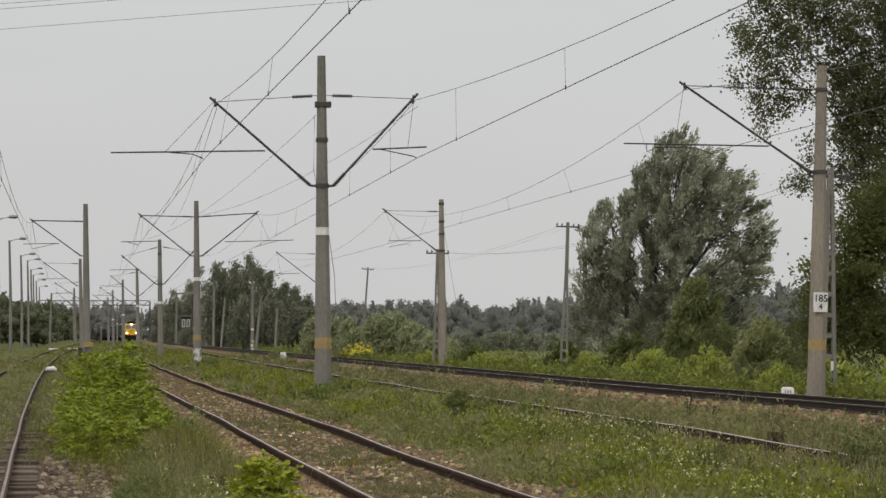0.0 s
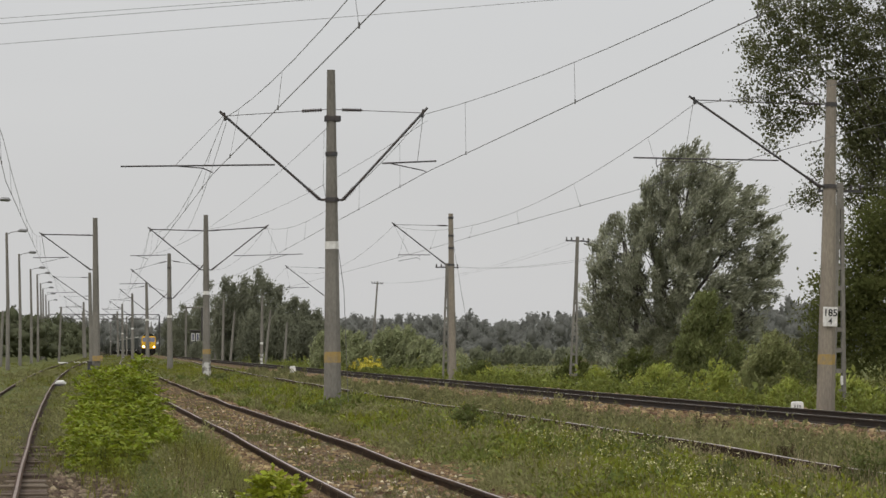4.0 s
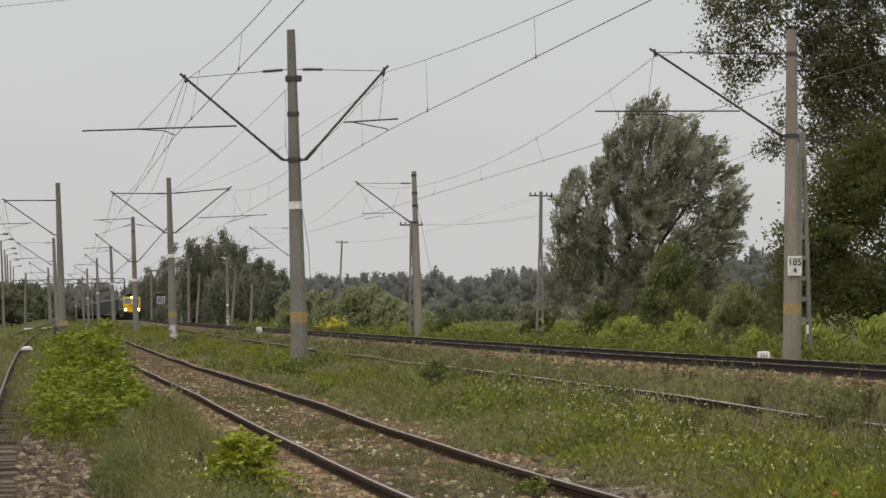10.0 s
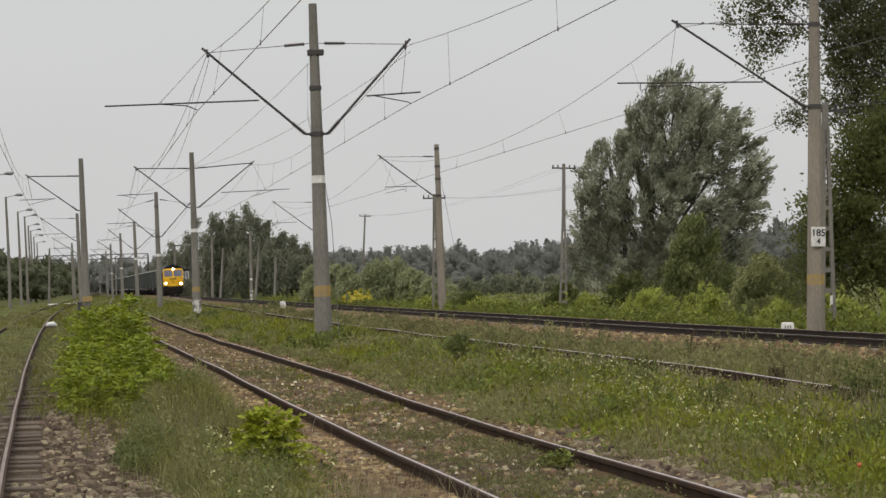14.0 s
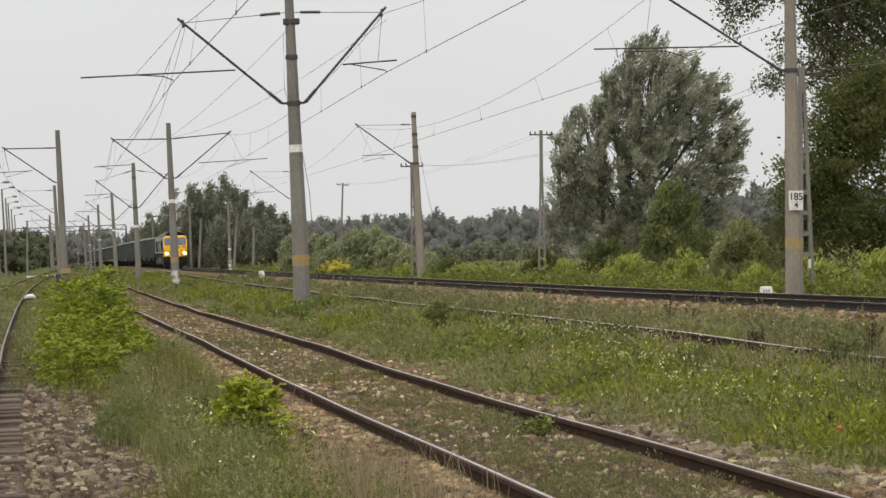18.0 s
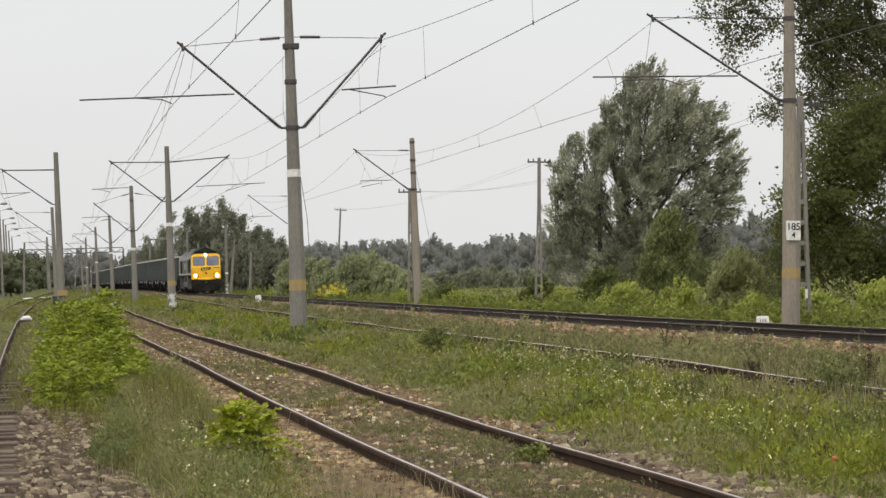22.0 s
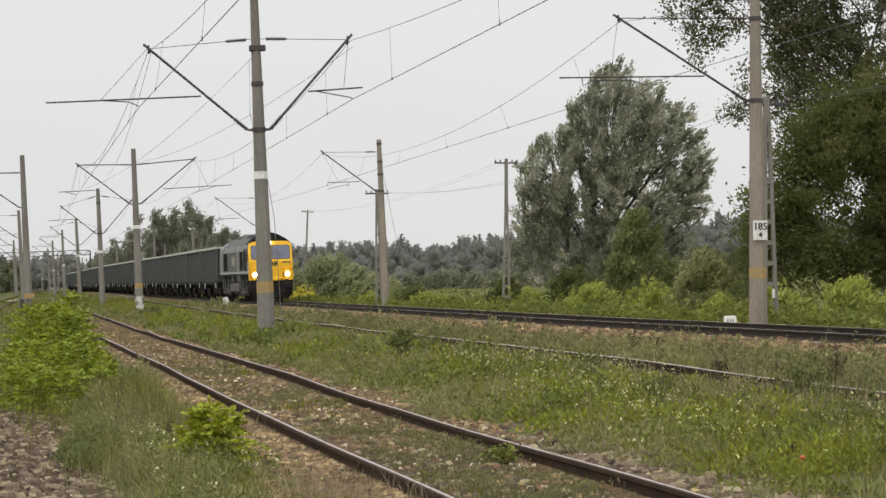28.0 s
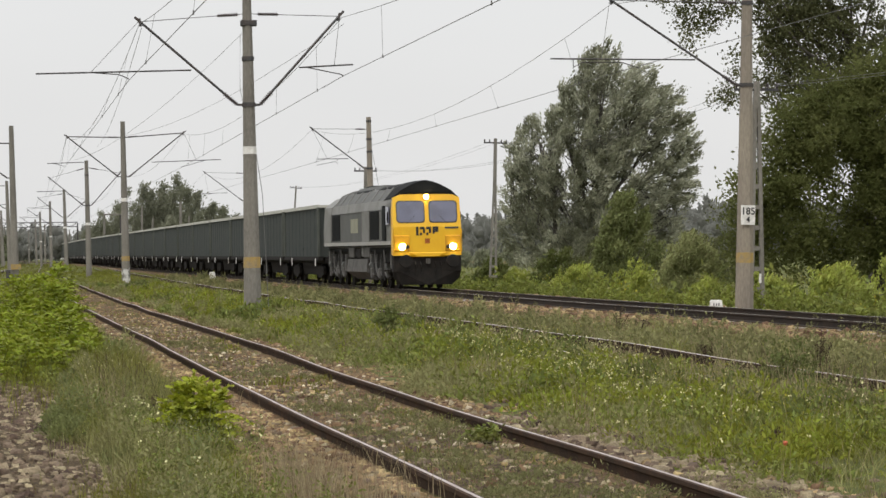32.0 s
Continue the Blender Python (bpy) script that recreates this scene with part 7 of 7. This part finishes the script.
# one red poppy in the grass
poppy = thing("poppy", "single orange-red poppy flower in the grass", "flower", at=pose(5.90, 19.7, land(5.90, 19.7)))
part("stem", tube([(0, 0, 0), (0.02, 0, 0.12), (0.03, 0.01, 0.22)], 0.004, 5), GRASS, poppy)
part("petals", tube([(0.03, 0.01, 0.21), (0.03, 0.01, 0.23), (0.03, 0.01, 0.245)], [0.006, 0.02, 0.017], 8), PETAL_RED, poppy)


# ---- lamp posts along the yard ----
def lamp_post(x, y, h):
    p = thing("lamp_post", "grey concrete yard lamp post with a curved arm", "lamp post", "yard lamp posts", pose(x, y, land(x, y)))
    part("post", tube([(0.02, 0, -0.3), (0.0, 0, h * 0.5), (-0.12, 0, h)], [0.15, 0.12, 0.085], 8), CONCRETE, p)
    arm = part("arm", tube([(-0.12, 0, h - 0.15), (0.2, 0, h + 0.02), (0.75, 0, h + 0.12)], 0.035, 6), GREYSTEEL, p)
    part("lamp_head", tube([(0.65, 0, h + 0.10), (0.85, 0, h + 0.15), (1.2, 0, h + 0.13), (1.3, 0, h + 0.1)], [0.05, 0.12, 0.12, 0.04], 8), GREYSTEEL, arm)
    return p


for x, y, h in ((-3.05, 158.0, 9.75), (-2.3, 196.0, 9.55), (-1.75, 236.0, 9.35), (-0.95, 275.0, 9.2), (-0.35, 302.0, 9.4), (0.0, 343.0, 9.3), (0.3, 374.0, 9.3), (0.75, 415.0, 9.3), (1.3, 460.0, 9.2)):
    lamp_post(x, y, h)
for x, y, h in ((1.9, 303.0, 5.9), (-3.2, 226.0, 4.5)):
    p = thing("concrete_post", "plain leaning concrete post in the yard", "post", at=pose(x, y, land(x, y), 0, 2))
    part("post", tube([(0, 0, -0.2), (0, 0, h)], [0.13, 0.1], 8), CONCRETE, p)


# ---- telegraph poles: slim ladder-like concrete poles with crossarms ----
def ladder_pole(x, y, z0, z1, lean, arms=1, w=0.3, split=0.62, label="slim concrete telegraph pole with ladder-like openings"):
    p = thing("telegraph_pole", label, "telegraph pole", "telegraph poles", pose(x, y, z0, 0, lean))
    h = z1 - z0
    for s in (-1, 1):
        part("leg", hull([(s * w * 0.5 + d, e, -0.2) for d in (-0.05, 0.05) for e in (-0.07, 0.07)] + [(s * 0.05 + d, e, h * split) for d in (-0.045, 0.045) for e in (-0.06, 0.06)]), CONCRETE, p)
    part("upper_pole", hull([(d, e, h * split - 0.1) for d in (-0.09, 0.09) for e in (-0.06, 0.06)] + [(d, e, h) for d in (-0.075, 0.075) for e in (-0.055, 0.055)]), CONCRETE, p)
    n = int(h * split / 0.5)
    for k in range(1, n):
        q = k / n
        ww = w * 0.5 * (1 - q) + 0.05 * q
        part("rung", box(-ww, -0.05, h * split * q - 0.06, ww, 0.05, h * split * q + 0.06), CONCRETE, p)
    for k in range(arms):
        z = h - 0.22 - k * 0.3
        arm = part("crossarm", box(-0.6, -0.04, z - 0.035, 0.6, 0.04, z + 0.035), STEEL, p)
        for xx in (-0.55, -0.3, 0.3, 0.55):
            part("insulator", tube([(xx, 0, z + 0.03), (xx, 0, z + 0.1), (xx, 0, z + 0.17)], [0.02, 0.04, 0.025], 6), INSUL, arm)
    return p


ladder_pole(26.4, 138.0, -0.1, 7.35, 1.8, 1, 0.34)
ladder_pole(32.8, 279.0, -0.2, 8.6, 4.0, 1, 0.4)
ladder_pole(20.75, 143.5, 0.0, 6.15, 0.6, 1, 0.3, 0.8)
pole = ladder_pole(20.78, 71.5, 0.0, 6.05, 0.7, 1, 0.32, 0.9)
part("white_plate", box(0.03, -0.095, 0.72, 0.10, -0.08, 0.96), WHITE, pole, "small white plate")
for a, b in (((26.4, 138.0, 7.2), (32.7, 279.0, 8.5)), ((26.9, 138.0, 7.2), (33.2, 279.0, 8.5)), ((20.6, 143.5, 6.0), (20.6, 71.5, 5.9)), ((21.1, 143.5, 6.0), (21.1, 71.5, 5.9)), ((21.1, 71.5, 5.9), (20.8, -10, 6.0)), ((20.5, 71.5, 5.9), (20.2, -10, 6.0))):
    w = thing("telegraph_wire", "thin slack telegraph wire", "telegraph wire", "telegraph wires")
    part("wire", tube(bow(a, b, 0.8), 0.0045, 4), WIRE, w)

# ---- kilometre stones, lever and box ----
def km_stone(x, y, w, h, label, lean=0.0, bars=True):
    s = thing("kilometre_stone", label, "kilometre stone", "kilometre stones", pose(x, y, land(x, y), 0, lean, -8))
    part("stone", hull([(a * w / 2, b * 0.1, 0) for a in (-1, 1) for b in (-1, 1)] + [(a * w * 0.46, b * 0.085, h * 0.86) for a in (-1, 1) for b in (-1, 1)] + [(a * w * 0.36, b * 0.07, h) for a in (-1, 1) for b in (-1, 1)]), WHITE, s)
    if bars:
        for k in range(3):
            part("figure_bar", box(-w * 0.26 + k * w * 0.2, -0.1, h * 0.42, -w * 0.26 + k * w * 0.2 + w * 0.1, -0.092, h * 0.68), GREYSTEEL, s)


km_stone(18.87, 68.6, 0.32, 0.26, "whitewashed concrete kilometre stone beside the main line")
km_stone(14.85, 166.0, 0.36, 0.46, "whitewashed leaning stone marker at the foot of the ballast", -8, False)
lever = thing("point_lever", "points lever with a white painted weight beside the yard rail", "points lever", at=pose(0.77, 115.0, land(0.77, 115.0)))
part("base", box(-0.2, -0.2, -0.05, 0.2, 0.2, 0.12, 0.02), STEEL, lever)
part("bar", tube([(0, 0, 0.1), (0.12, 0, 0.28)], 0.02, 6), STEEL, lever)
part("weight", tube([(-0.22, 0, 0.10), (-0.1, 0, 0.18), (0.12, 0, 0.19), (0.24, 0, 0.13)], [0.03, 0.09, 0.1, 0.05], 10), WHITE, lever, "white painted lever weight")
cabinet = thing("relay_box", "dark trackside box at the foot of a mast", "relay box", at=pose(2.53, 147.6, land(2.53, 147.6)))
part("body", box(-0.12, -0.14, 0.0, 0.12, 0.14, 0.85, 0.03), STEEL, cabinet)
part("lid", box(-0.14, -0.16, 0.85, 0.14, 0.16, 0.9, 0.02), STEEL, cabinet)
part("yellow_plate", box(-0.25, -0.3, 1.0, 0.25, -0.285, 1.28), YELLOWBAND, P1, "yellow plate on the mast").matrix_basis = pose(0.05, 0, 0.05)
for x, y, w in ((2.0, 260.0, 0.9), (3.4, 266.0, 0.6), (4.2, 272.0, 0.4)):
    s = thing("white_slab", "whitewashed low slab among the far tracks", "slab", "far white slabs", pose(x, y, land(x, y)))
    part("slab", box(-w / 2, -0.3, 0, w / 2, 0.3, 0.13, 0.03), WHITE, s)

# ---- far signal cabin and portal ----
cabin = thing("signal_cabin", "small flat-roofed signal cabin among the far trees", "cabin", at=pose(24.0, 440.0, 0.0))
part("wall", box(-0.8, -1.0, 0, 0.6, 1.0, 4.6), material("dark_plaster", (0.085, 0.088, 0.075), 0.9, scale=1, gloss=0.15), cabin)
part("roof", box(-1.0, -1.3, 4.6, 0.8, 1.2, 4.8, 0.05), STEEL, cabin, "dark flat roof")
for x, z in ((-0.72, 3.1), (0.0, 3.1)):
    win = part("window", box(x, -1.06, z, x + 0.5, -0.98, z + 1.2), WHITE, cabin)
    part("pane", box(x + 0.09, -1.09, z + 0.1, x + 0.41, -1.05, z + 1.1), GLASS, win)
part("canopy", box(-1.7, -1.4, 8.25, 1.2, 0.4, 8.45, 0.05), CONCRETE, cabin, "grey canopy on posts")
for x in (-1.55, 0.9):
    part("post", tube([(x, -1.25, 0), (x, -1.25, 8.25)], 0.12, 6), STEEL if x > 0 else CONCRETE, cabin)
portal = thing("catenary_portal", "dark lattice portal that spans the far tracks", "portal", at=pose(0, 625.0, 0.0))
for x in (1.5, 12.0, 26.0):
    part("leg", tube([(x, 0, -0.2), (x, 0, 9.4)], 0.16, 6), STEEL, portal)
for z in (8.6, 9.6):
    part("chord", tube([(1.5, 0, z), (26.0, 0, z)], 0.09, 5), STEEL, portal)
for k in range(16):
    x = 1.5 + k * 24.5 / 16
    part("brace", tube([(x, 0, 8.6 if k % 2 else 9.6), (x + 24.5 / 16, 0, 9.6 if k % 2 else 8.6)], 0.06, 4), STEEL, portal)

# ---- sleepers, last ----
random.seed(9)
for kind, y0, y1, gap, mat, top in (("yard", -12.0, 46.0, 0.62, WOOD, 0.0), ("siding", -12.0, 110.0, 0.62, WOOD, -0.015), ("main", 38.0, 190.0, 0.6, CONCSLEEP, 0.078)):
    long_ = 1.08 if kind == "yard" else 1.27
    bm = box(-long_, -0.115, -0.14, long_, 0.115, 0.0, 0.012)
    base = bpy.data.meshes.new("sleeper")
    bm.to_mesh(base)
    bm.free()
    base.materials.append(mat)
    y = y0
    while y < y1:
        ob = new("sleeper", base)
        ob.parent = TRACK_THING[kind]
        ob.matrix_basis = pose(track_x(kind, y) + random.uniform(-0.03, 0.03), y, top + grade(y) + (0.0 if kind == "main" else swell(TRACKS[kind], y)) + random.uniform(-0.025, 0.01), random.uniform(-1, 1), random.uniform(-0.5, 0.5), random.uniform(-1.5, 1.5) - math.degrees(0.000124 * y))
        y += gap


# ---- what moves ----
# seconds and how far ahead of the eye the front of the train is
FRONT = [(0, 572.0), (4, 517.0), (9, 440.0), (13, 377.0), (17, 318.0), (20, 274.0), (23, 234.0), (27.5, 169.6), (30, 132.2), (32, 101.6)]


def vehicle_pose(y_mid, half):
    ya, yb = y_mid - half, y_mid + half
    xa, xb = main_x(ya), main_x(yb)
    za, zb = grade(ya), grade(yb)
    return pose((xa + xb) / 2, y_mid, MAIN_TOP + (za + zb) / 2, math.degrees(math.atan2(zb - za, yb - ya)), 0, -math.degrees(math.atan2(xb - xa, yb - ya)))


def sway(limb, root, k):
    """A bough rocks slowly about its root in the gusts; they blow harder in the second half."""
    rows = []
    for j in range(41):
        t = 0.8 * j
        gust = 0.45 + 0.25 * math.sin(0.42 * t + 0.6) + 0.012 * t
        a = gust * (0.9 * math.sin(1.9 * t + 1.7 * k) + 0.5 * math.sin(3.1 * t + 2.9 * k))
        rows.append((t, pose(*root, 0.4 * gust * math.sin(1.4 * t + k), a + 0.3 * gust, 0)))
    walk(limb, rows)


def motions():
    for limb, root, k in SWAYING:
        sway(limb, root, k)
    for ob, behind, half in TRAIN:
        walk(ob, [(t, vehicle_pose(y + behind, half)) for t, y in FRONT])


motions()
